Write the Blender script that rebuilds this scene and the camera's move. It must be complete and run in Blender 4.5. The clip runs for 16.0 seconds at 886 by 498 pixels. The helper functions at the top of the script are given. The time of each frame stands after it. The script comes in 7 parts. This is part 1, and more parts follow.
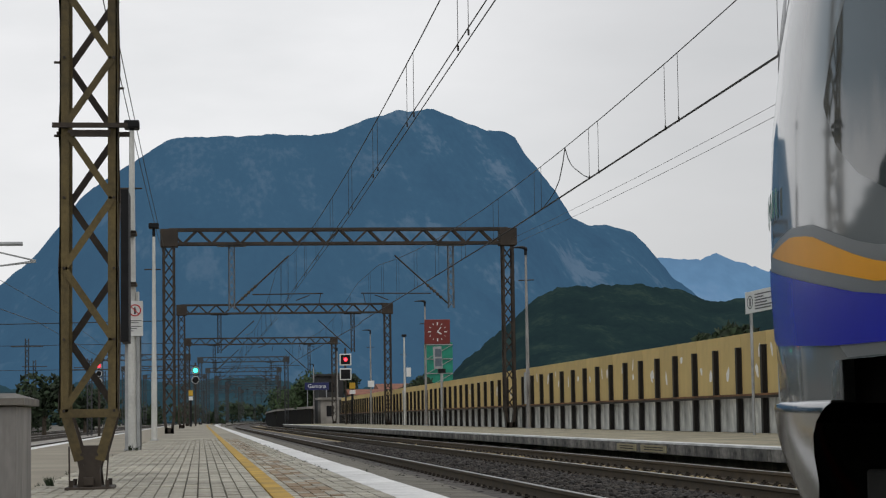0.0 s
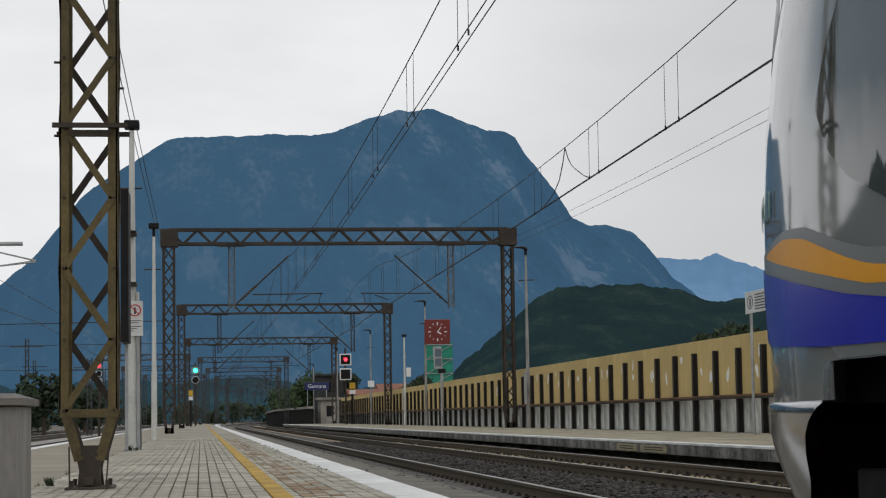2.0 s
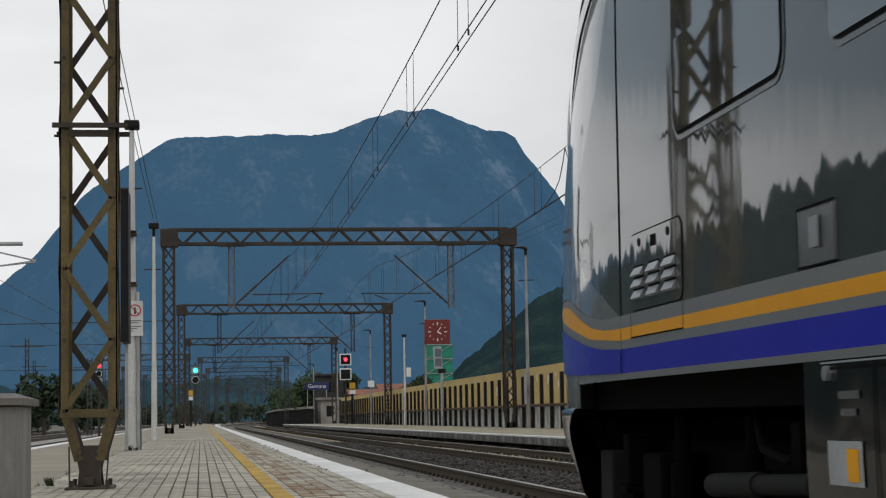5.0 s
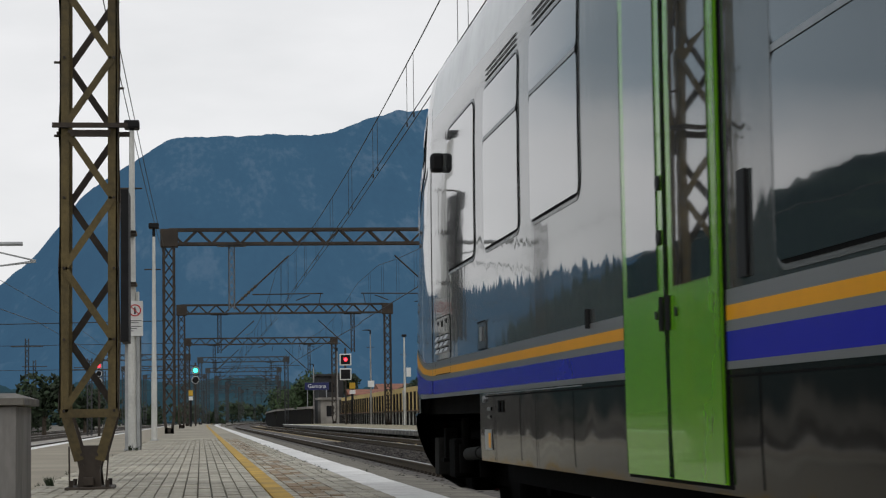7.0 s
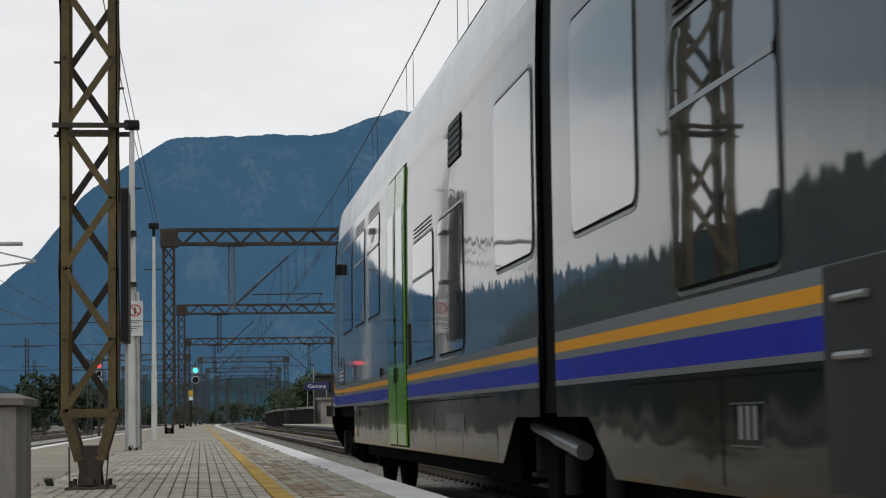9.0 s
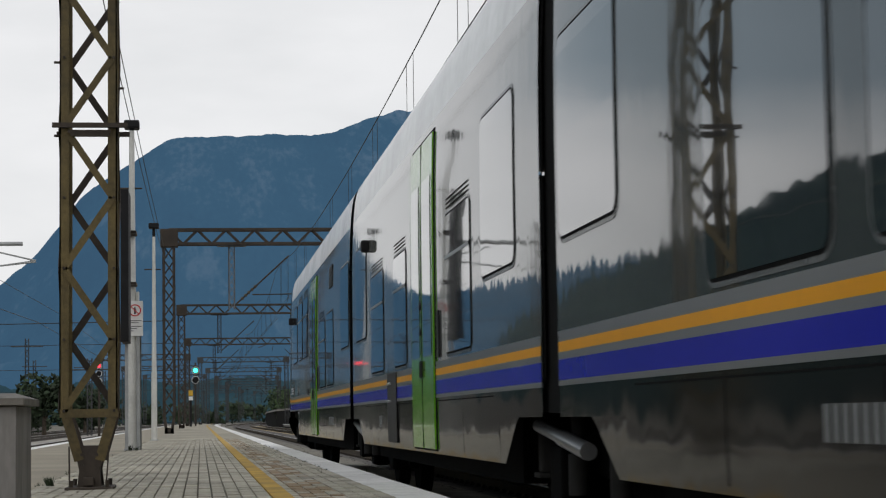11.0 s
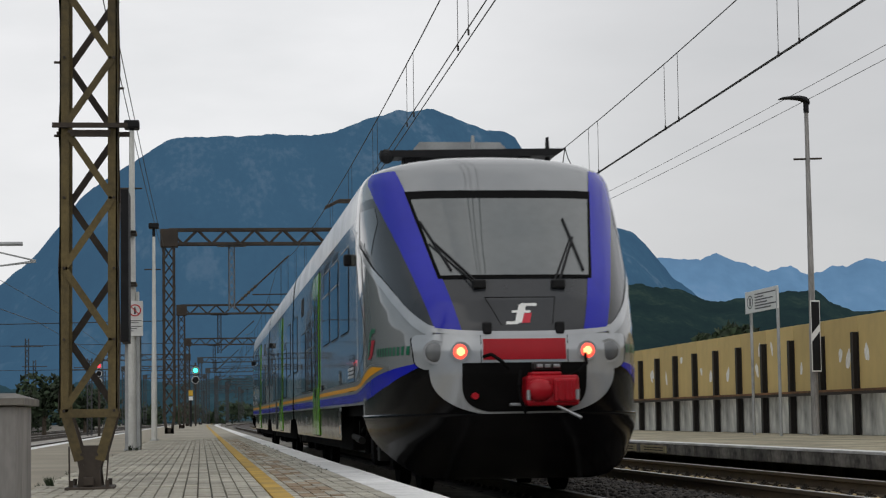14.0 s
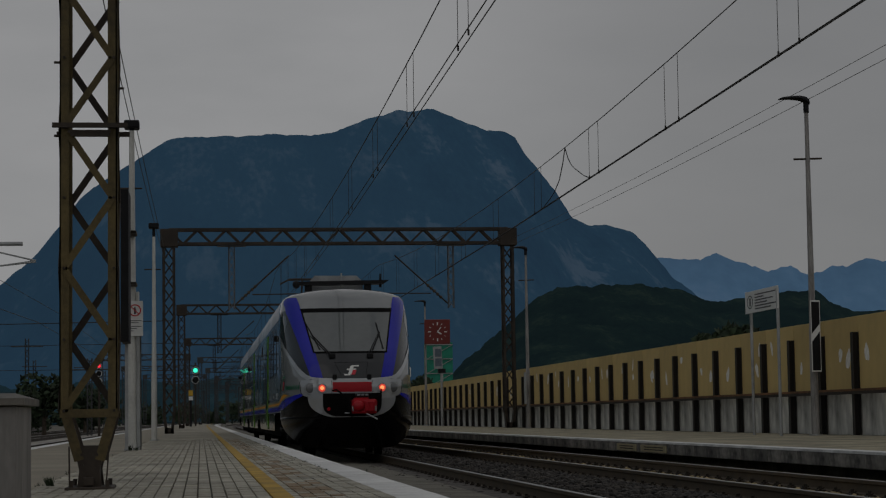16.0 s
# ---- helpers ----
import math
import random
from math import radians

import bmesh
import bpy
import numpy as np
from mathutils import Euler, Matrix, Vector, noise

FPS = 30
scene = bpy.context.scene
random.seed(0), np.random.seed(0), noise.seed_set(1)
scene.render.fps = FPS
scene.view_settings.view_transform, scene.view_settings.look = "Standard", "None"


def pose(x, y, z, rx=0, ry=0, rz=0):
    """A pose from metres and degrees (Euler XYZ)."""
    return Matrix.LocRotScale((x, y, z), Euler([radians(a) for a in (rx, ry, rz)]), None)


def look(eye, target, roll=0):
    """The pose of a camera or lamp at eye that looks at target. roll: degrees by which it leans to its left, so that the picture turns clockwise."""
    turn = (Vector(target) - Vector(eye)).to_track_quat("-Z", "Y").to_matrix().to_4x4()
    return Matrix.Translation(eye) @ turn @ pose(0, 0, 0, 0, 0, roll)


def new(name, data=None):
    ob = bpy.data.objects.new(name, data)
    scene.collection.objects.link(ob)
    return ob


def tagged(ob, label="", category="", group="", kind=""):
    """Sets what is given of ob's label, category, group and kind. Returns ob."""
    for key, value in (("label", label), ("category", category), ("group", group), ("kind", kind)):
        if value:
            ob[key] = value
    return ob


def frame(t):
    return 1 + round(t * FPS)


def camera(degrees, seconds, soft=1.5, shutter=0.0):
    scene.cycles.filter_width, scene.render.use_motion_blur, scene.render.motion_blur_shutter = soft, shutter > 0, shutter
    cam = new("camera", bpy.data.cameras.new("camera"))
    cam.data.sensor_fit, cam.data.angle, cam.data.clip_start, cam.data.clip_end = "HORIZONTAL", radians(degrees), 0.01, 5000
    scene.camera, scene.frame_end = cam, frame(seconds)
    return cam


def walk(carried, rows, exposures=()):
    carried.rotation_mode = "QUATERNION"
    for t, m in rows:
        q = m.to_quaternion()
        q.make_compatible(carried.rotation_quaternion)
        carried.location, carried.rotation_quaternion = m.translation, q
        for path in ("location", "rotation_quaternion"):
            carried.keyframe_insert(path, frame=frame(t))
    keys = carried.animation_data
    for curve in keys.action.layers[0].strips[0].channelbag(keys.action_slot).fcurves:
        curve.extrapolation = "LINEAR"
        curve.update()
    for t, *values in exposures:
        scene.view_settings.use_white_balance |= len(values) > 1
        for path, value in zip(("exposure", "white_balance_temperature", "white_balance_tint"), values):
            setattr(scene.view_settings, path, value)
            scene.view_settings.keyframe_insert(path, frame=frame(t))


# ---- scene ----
RAIL_L, RAIL_R = -0.267, -0.223      # rail heads, above the near platform
TRACK_L, TRACK_R = 3.226, 6.73       # track centres
EYE = (0.0, 0.0, 0.562)
YAW, PITCH = radians(6.9465), radians(4.7876)
AIM = (math.sin(YAW) * math.cos(PITCH), EYE[1] + math.cos(YAW) * math.cos(PITCH), EYE[2] + math.sin(PITCH))

cam = camera(24.95, 16.0, soft=1.2, shutter=0.25)
STAND = look(EYE, AIM, -0.844)
walk(cam, [(0.0, STAND), (16.0, STAND)],
     exposures=[(0.0, 0.0), (15.1, 0.0), (15.3, -0.07), (15.4, -0.17), (15.5, -0.28), (15.6, -0.42), (15.7, -0.64), (15.8, -0.9), (15.9, -1.22), (16.0, -1.65)])


# ---- world, sun ----
def make_world():
    w = bpy.data.worlds.new("overcast_sky")
    w.use_nodes = True
    nt = w.node_tree
    nt.nodes.clear()
    N, L = nt.nodes.new, nt.links.new
    out, bg = N("ShaderNodeOutputWorld"), N("ShaderNodeBackground")
    sky = N("ShaderNodeTexSky")
    sky.sky_type, sky.sun_disc = "NISHITA", False
    sky.sun_elevation, sky.sun_rotation = radians(42), radians(235)
    dim = N("ShaderNodeVectorMath")
    dim.operation = "SCALE"
    dim.inputs[3].default_value = 0.07
    L(sky.outputs[0], dim.inputs[0])
    co, mp = N("ShaderNodeTexCoord"), N("ShaderNodeMapping")
    mp.inputs["Scale"].default_value = (1.0, 1.0, 3.2)
    mp.inputs["Location"].default_value = (0.35, 0.2, 0.1)
    L(co.outputs["Generated"], mp.inputs[0])
    n1, n2 = N("ShaderNodeTexNoise"), N("ShaderNodeTexNoise")
    n1.inputs["Scale"].default_value, n1.inputs["Detail"].default_value = 3.0, 8.0
    n2.inputs["Scale"].default_value, n2.inputs["Detail"].default_value = 9.0, 6.0
    n1.inputs["Distortion"].default_value = 0.4
    L(mp.outputs[0], n1.inputs["Vector"])
    L(mp.outputs[0], n2.inputs["Vector"])
    add = N("ShaderNodeMath")
    add.operation = "MULTIPLY_ADD"
    add.inputs[1].default_value = 0.35
    L(n2.outputs["Fac"], add.inputs[0])
    L(n1.outputs["Fac"], add.inputs[2])
    ramp = N("ShaderNodeValToRGB")
    ramp.color_ramp.elements[0].position, ramp.color_ramp.elements[0].color = 0.45, (0.50, 0.525, 0.565, 1)
    ramp.color_ramp.elements[1].position, ramp.color_ramp.elements[1].color = 0.74, (0.905, 0.905, 0.915, 1)
    mid = ramp.color_ramp.elements.new(0.58)
    mid.color = (0.82, 0.825, 0.835, 1)
    L(add.outputs[0], ramp.inputs[0])
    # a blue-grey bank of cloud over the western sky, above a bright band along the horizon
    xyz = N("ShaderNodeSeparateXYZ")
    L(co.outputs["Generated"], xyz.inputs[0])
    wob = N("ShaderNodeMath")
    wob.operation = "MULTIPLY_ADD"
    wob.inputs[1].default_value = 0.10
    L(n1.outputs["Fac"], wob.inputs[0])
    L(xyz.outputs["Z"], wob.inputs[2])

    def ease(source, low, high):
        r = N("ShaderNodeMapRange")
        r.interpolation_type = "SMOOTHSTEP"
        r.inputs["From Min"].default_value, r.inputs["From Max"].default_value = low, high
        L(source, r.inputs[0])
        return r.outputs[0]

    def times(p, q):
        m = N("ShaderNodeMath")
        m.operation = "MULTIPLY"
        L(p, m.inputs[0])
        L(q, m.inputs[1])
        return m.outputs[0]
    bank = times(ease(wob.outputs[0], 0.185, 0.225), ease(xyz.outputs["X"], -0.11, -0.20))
    # bank carried on behind the camera, unseen, to dim west-facing sides
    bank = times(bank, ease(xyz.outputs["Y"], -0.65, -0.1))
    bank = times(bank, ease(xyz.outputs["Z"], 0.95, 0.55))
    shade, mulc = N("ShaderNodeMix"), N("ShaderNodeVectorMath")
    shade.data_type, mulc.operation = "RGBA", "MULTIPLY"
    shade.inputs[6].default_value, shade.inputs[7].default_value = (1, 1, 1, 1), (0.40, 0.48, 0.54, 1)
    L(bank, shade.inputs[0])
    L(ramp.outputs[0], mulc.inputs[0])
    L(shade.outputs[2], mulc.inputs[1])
    # thicker grey cloud low in the north-east
    dot2, rng2, mul2 = N("ShaderNodeVectorMath"), N("ShaderNodeMapRange"), N("ShaderNodeVectorMath")
    dot2.operation, mul2.operation = "DOT_PRODUCT", "SCALE"
    dot2.inputs[1].default_value = (0.40, 0.91, 0.10)
    L(co.outputs["Generated"], dot2.inputs[0])
    wob2 = N("ShaderNodeMath")
    wob2.operation = "MULTIPLY_ADD"
    wob2.inputs[1].default_value = 0.06
    L(n1.outputs["Fac"], wob2.inputs[0])
    L(dot2.outputs["Value"], wob2.inputs[2])
    rng2.interpolation_type = "SMOOTHSTEP"
    rng2.inputs["From Min"].default_value, rng2.inputs["From Max"].default_value = 0.975, 1.03
    rng2.inputs["To Min"].default_value, rng2.inputs["To Max"].default_value = 1.0, 0.70
    L(wob2.outputs[0], rng2.inputs[0])
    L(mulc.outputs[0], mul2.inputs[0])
    L(rng2.outputs[0], mul2.inputs[3])
    mix = N("ShaderNodeMix")
    mix.data_type = "RGBA"
    mix.inputs[0].default_value = 0.92
    L(dim.outputs[0], mix.inputs[6])
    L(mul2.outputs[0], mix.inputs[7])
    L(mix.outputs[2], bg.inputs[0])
    bg.inputs[1].default_value = 1.0
    L(bg.outputs[0], out.inputs[0])
    scene.world = w


make_world()
sun = new("sun", bpy.data.lights.new("sun", "SUN"))
sun.data.energy, sun.data.angle, sun.data.color = 0.4, radians(60), (1.0, 0.96, 0.9)
sun.matrix_world = look((-40, -30, 55), (0, 20, 0))


# ---- materials ----
def mat(name, base, rough=0.7, metal=0.0, spread=0.25, scale=3.0, fine=40.0, bump=0.15, second=None, coat=0.0, stretch=(1, 1, 1), piece=0.0, spec=0.5):
    """A surface with stains at two scales, fine relief and, with piece, a tone of its own for each piece."""
    m = bpy.data.materials.new(name)
    m.use_nodes = True
    nt = m.node_tree
    N, L = nt.nodes.new, nt.links.new
    b = nt.nodes["Principled BSDF"]
    b.inputs["Metallic"].default_value = metal
    b.inputs["Coat Weight"].default_value = coat
    b.inputs["Coat Roughness"].default_value = 0.04
    b.inputs["Specular IOR Level"].default_value = spec
    co, mp = N("ShaderNodeTexCoord"), N("ShaderNodeMapping")
    mp.inputs["Scale"].default_value = stretch
    L(co.outputs["Object"], mp.inputs[0])
    n1, n2 = N("ShaderNodeTexNoise"), N("ShaderNodeTexNoise")
    n1.inputs["Scale"].default_value, n1.inputs["Detail"].default_value = scale, 5.0
    n2.inputs["Scale"].default_value, n2.inputs["Detail"].default_value = fine, 3.0
    L(mp.outputs[0], n1.inputs["Vector"])
    L(mp.outputs[0], n2.inputs["Vector"])
    mulp = N("ShaderNodeMath")
    mulp.operation = "MULTIPLY_ADD"
    mulp.inputs[1].default_value = 0.4
    L(n2.outputs["Fac"], mulp.inputs[0])
    L(n1.outputs["Fac"], mulp.inputs[2])
    dark = tuple(c * (1 - spread) for c in base)
    lite = second or tuple(min(1.0, c * (1 + spread)) for c in base)
    ramp = N("ShaderNodeValToRGB")
    ramp.color_ramp.elements[0].position, ramp.color_ramp.elements[0].color = 0.5, (*dark, 1)
    ramp.color_ramp.elements[1].position, ramp.color_ramp.elements[1].color = 0.9, (*lite, 1)
    L(mulp.outputs[0], ramp.inputs[0])
    col = ramp.outputs[0]
    if piece:
        info, hsv, rng = N("ShaderNodeObjectInfo"), N("ShaderNodeHueSaturation"), N("ShaderNodeMapRange")
        geo, addr, fr = N("ShaderNodeNewGeometry"), N("ShaderNodeMath"), N("ShaderNodeMath")
        addr.operation, fr.operation = "ADD", "FRACT"
        L(info.outputs["Random"], addr.inputs[0])
        L(geo.outputs["Random Per Island"], addr.inputs[1])
        L(addr.outputs[0], fr.inputs[0])
        rng.inputs["To Min"].default_value, rng.inputs["To Max"].default_value = 1 - piece, 1 + piece
        L(fr.outputs[0], rng.inputs[0])
        L(rng.outputs[0], hsv.inputs["Value"])
        L(col, hsv.inputs["Color"])
        col = hsv.outputs[0]
    L(col, b.inputs["Base Color"])
    rr = N("ShaderNodeMapRange")
    rr.inputs["To Min"].default_value, rr.inputs["To Max"].default_value = max(0.02, rough * 0.85), min(1.0, rough * 1.15)
    L(n1.outputs["Fac"], rr.inputs[0])
    L(rr.outputs[0], b.inputs["Roughness"])
    if bump:
        bp = N("ShaderNodeBump")
        bp.inputs["Strength"].default_value, bp.inputs["Distance"].default_value = bump, 0.01
        L(n2.outputs["Fac"], bp.inputs["Height"])
        L(bp.outputs[0], b.inputs["Normal"])
    return m


def glow(name, colour, strength):
    m = bpy.data.materials.new(name)
    m.use_nodes = True
    b = m.node_tree.nodes["Principled BSDF"]
    b.inputs["Base Color"].default_value = (*[c * 0.6 for c in colour], 1)
    b.inputs["Emission Color"].default_value = (*colour, 1)
    b.inputs["Emission Strength"].default_value = strength
    return m


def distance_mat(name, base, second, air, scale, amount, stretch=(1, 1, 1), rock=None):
    """Far woods and rock: a dull surface with lit air's haze added as emission."""
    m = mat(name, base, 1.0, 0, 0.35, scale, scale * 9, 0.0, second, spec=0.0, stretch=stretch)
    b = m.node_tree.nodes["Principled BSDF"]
    # the air colour is emitted, standing in for haze over the distance
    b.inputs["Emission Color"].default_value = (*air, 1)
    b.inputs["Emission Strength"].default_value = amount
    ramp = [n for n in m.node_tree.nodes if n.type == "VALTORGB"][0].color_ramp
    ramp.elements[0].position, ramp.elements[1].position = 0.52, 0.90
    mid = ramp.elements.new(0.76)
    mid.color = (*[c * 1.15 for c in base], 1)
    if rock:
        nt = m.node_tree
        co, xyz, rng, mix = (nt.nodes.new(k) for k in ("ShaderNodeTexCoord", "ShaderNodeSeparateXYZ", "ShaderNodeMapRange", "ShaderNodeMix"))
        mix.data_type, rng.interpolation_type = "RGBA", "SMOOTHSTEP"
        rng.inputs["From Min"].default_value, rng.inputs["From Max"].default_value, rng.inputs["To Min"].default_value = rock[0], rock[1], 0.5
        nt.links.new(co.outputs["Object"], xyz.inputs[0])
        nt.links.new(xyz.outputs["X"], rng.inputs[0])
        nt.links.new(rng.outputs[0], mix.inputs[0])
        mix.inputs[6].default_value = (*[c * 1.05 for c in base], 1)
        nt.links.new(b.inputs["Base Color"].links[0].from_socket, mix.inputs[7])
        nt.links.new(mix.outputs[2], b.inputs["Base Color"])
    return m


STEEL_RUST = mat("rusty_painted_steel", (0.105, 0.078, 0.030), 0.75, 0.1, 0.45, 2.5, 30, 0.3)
STEEL_DARK = mat("dark_rusty_and_shaded_steel", (0.042, 0.032, 0.024), 0.75, 0.15, 0.4, 1.5, 20, 0.2)
# greyer, paler steel: the haze of distance mixed into its base colour
STEEL_HAZE = mat("hazed_distant_steel", (0.055, 0.057, 0.06), 0.8, 0.1, 0.3, 1.0, 9, 0.1)
# blue-grey near the background's tone, so the drop posts stay faint
DROP_STEEL = mat("blue_grey_post_steel", (0.15, 0.16, 0.17), 0.7, 0.2, 0.2, 2, 20, 0.1)
LEAF_MID = mat("mid_green_leaves", (0.035, 0.062, 0.02), 0.85, 0, 0.4, 1, 10, 0.1, piece=0.4)
POST_WORN = mat("streaked_weathered_post_paint", (0.27, 0.26, 0.25), 0.65, 0.1, 0.45, 2.5, 20, 0.1, stretch=(3, 3, 0.35))
STEEL_GREY = mat("galvanised_steel", (0.34, 0.35, 0.35), 0.55, 0.3, 0.2, 3, 40, 0.1)
POST_WHITE = mat("pale_painted_steel", (0.55, 0.55, 0.52), 0.5, 0.1, 0.15, 1.5, 20, 0.1)
BLACK = mat("black_paint", (0.010, 0.010, 0.011), 0.6, 0, 0.3, 4, 60, 0.05, spec=0.2)
WIRE = mat("dark_copper_wire", (0.03, 0.028, 0.026), 0.6, 0.3, 0.2, 4, 40, 0.0)
CONCRETE = mat("concrete", (0.27, 0.25, 0.22), 0.9, 0, 0.3, 0.8, 12, 0.25)
PAVER = mat("grey_paving_block", (0.38, 0.355, 0.29), 0.85, 0, 0.34, 0.9, 26, 0.35, piece=0.11)
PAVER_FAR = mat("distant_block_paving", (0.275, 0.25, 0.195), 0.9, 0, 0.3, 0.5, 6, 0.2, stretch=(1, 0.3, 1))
PAVER_TAN = mat("tan_paving_block", (0.27, 0.195, 0.12), 0.9, 0, 0.3, 1.2, 30, 0.3, piece=0.15)
BED = mat("dark_joint_sand", (0.095, 0.086, 0.066), 1.0, 0, 0.3, 2, 20, 0.2)
TAN_TOP = mat("tan_platform_concrete", (0.27, 0.24, 0.165), 0.95, 0, 0.48, 0.9, 7, 0.25)
FINE_GRAVEL = mat("fine_grey_gravel", (0.145, 0.133, 0.105), 0.95, 0, 0.45, 2, 45, 0.6, piece=0.5)
SAND = mat("sandy_asphalt", (0.265, 0.235, 0.18), 0.95, 0, 0.2, 0.5, 25, 0.25)
EDGE_WHITE = mat("worn_white_paint", (0.66, 0.655, 0.64), 0.75, 0, 0.24, 2.0, 18, 0.25, piece=0.07)
DUST = mat("tan_dusty_ballast", (0.34, 0.265, 0.145), 0.95, 0, 0.35, 2, 22, 0.5, piece=0.3)
EDGE_SIDE = mat("weathered_kerb_stone", (0.16, 0.148, 0.13), 0.9, 0, 0.8, 1.6, 9, 0.4, stretch=(1, 1, 1.3), piece=0.28)
YELLOW_LINE = mat("worn_yellow_paint", (0.40, 0.245, 0.030), 0.8, 0, 0.4, 1.5, 22, 0.2)
BALLAST = mat("dark_ballast", (0.036, 0.031, 0.027), 0.95, 0, 0.55, 3, 22, 0.6, piece=0.85)
EARTH = mat("ground_earth", (0.12, 0.11, 0.085), 1.0, 0, 0.4, 0.1, 3, 0.3)
RAIL_SIDE = mat("rusty_rail", (0.068, 0.049, 0.029), 0.85, 0.1, 0.3, 3, 25, 0.2)
RAIL_TOP = mat("polished_rail_head", (0.26, 0.25, 0.24), 0.4, 0.7, 0.2, 2, 20, 0.05)
SLEEPER = mat("concrete_sleeper", (0.38, 0.305, 0.18), 0.95, 0, 0.3, 3, 20, 0.3, piece=0.12)
WALL_OCHRE = mat("ochre_panel", (0.56, 0.41, 0.165), 0.8, 0, 0.11, 0.55, 3.5, 0.08, stretch=(1, 1, 0.8), piece=0.07)
POST_STEEL = mat("dark_brown_post_steel", (0.012, 0.0095, 0.008), 0.6, 0.1, 0.4, 1.5, 14, 0.1)
FLANGE = mat("lighter_flange_steel", (0.07, 0.058, 0.047), 0.6, 0.2, 0.4, 2, 14, 0.1)
RUST = mat("orange_rust", (0.16, 0.075, 0.032), 0.85, 0.1, 0.55, 1.2, 16, 0.2)
WALL_GREY = mat("stained_concrete_panel", (0.48, 0.47, 0.43), 0.9, 0, 0.62, 1.3, 6, 0.2, stretch=(1, 1, 0.4), piece=0.08)
SIGN_WHITE = mat("white_sign_plate", (0.72, 0.72, 0.70), 0.4, 0, 0.05, 4, 50, 0.0)
SIGN_INK = mat("sign_ink", (0.03, 0.03, 0.035), 0.5, 0, 0.1, 5, 50, 0.0)
SIGN_RED = mat("sign_red", (0.50, 0.03, 0.03), 0.5, 0, 0.1, 5, 50, 0.0)
# air colour and amount: the blue haze each far material emits
MAT_MOUNTAIN = distance_mat("hazed_wooded_mountain", (0.013, 0.034, 0.044), (0.072, 0.094, 0.108), (0.13, 0.29, 0.53), 0.014, 0.245, (1.0, 0.10, 0.55), (180.0, 420.0))
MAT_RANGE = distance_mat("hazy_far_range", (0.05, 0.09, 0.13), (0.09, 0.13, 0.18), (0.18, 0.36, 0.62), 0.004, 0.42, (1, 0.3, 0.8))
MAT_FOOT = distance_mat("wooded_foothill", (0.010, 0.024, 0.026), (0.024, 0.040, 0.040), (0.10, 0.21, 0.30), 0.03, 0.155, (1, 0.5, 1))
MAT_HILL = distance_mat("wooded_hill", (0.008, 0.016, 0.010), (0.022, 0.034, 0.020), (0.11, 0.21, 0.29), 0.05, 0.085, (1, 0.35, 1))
LEAF = mat("dark_green_leaves", (0.017, 0.032, 0.011), 0.85, 0, 0.4, 1, 10, 0.1, piece=0.4)
BARK = mat("bark", (0.07, 0.055, 0.04), 0.95, 0, 0.3, 4, 30, 0.4)


# ---- mesh helpers ----
def part(name, bm, material, parent=None, label=""):
    me = bpy.data.meshes.new(name)
    bm.normal_update()
    bm.to_mesh(me)
    bm.free()
    me.materials.append(material)
    ob = new(name, me)
    ob.parent = parent
    if label:
        tagged(ob, label)
    return ob


def smooth(ob, angle=40):
    me = ob.data
    me.polygons.foreach_set("use_smooth", [True] * len(me.polygons))
    me.set_sharp_from_angle(angle=radians(angle))
    return ob


def thing(name, label, category, at=(0, 0, 0), turn=0, group="", kind=""):
    ob = new(name)
    ob.matrix_basis = pose(*at, 0, 0, turn)
    return tagged(ob, label, category, group, kind)


def box(bm, lo, hi, bevel=0.0, m=None):
    """An upright box from corner to corner; m turns it."""
    c = [(a + b) / 2 for a, b in zip(lo, hi)]
    r = bmesh.ops.create_cube(bm, size=1)
    vs = r["verts"]
    for v in vs:
        v.co = Vector((v.co[i] * (hi[i] - lo[i]) + c[i] for i in range(3)))
        if m is not None:
            v.co = m @ v.co
    if bevel:
        es = list({e for v in vs for e in v.link_edges})
        bmesh.ops.bevel(bm, geom=es, offset=bevel, segments=2, profile=0.5, affect="EDGES")
    return bm


def bar(bm, a, b, r, sides=6, r2=None):
    """A round rod from a to b."""
    a, b = Vector(a), Vector(b)
    d = b - a
    q = d.to_track_quat("Z", "Y").to_matrix().to_4x4()
    bmesh.ops.create_cone(bm, cap_ends=True, segments=sides, radius1=r, radius2=r if r2 is None else r2, depth=d.length,
                          matrix=Matrix.Translation((a + b) / 2) @ q)
    return bm


def flat(bm, a, b, w, t, up=(0, 0, 1)):
    """A flat or square bar from a to b, w wide across up, t thick along it."""
    a, b = Vector(a), Vector(b)
    d = (b - a).normalized()
    s = d.cross(Vector(up)).normalized() * w / 2
    n = d.cross(s).normalized() * t / 2
    vs = [bm.verts.new(p + i * s + j * n) for p in (a, b) for i, j in ((-1, -1), (1, -1), (1, 1), (-1, 1))]
    for f in ((0, 1, 2, 3), (7, 6, 5, 4), (0, 4, 5, 1), (1, 5, 6, 2), (2, 6, 7, 3), (3, 7, 4, 0)):
        bm.faces.new([vs[i] for i in f])
    return bm


def new_bm():
    return bmesh.new()


def bend(y):
    """The line's slow curve to the right, far ahead."""
    return max(0.0, y - 190.0) ** 2 / 9500.0


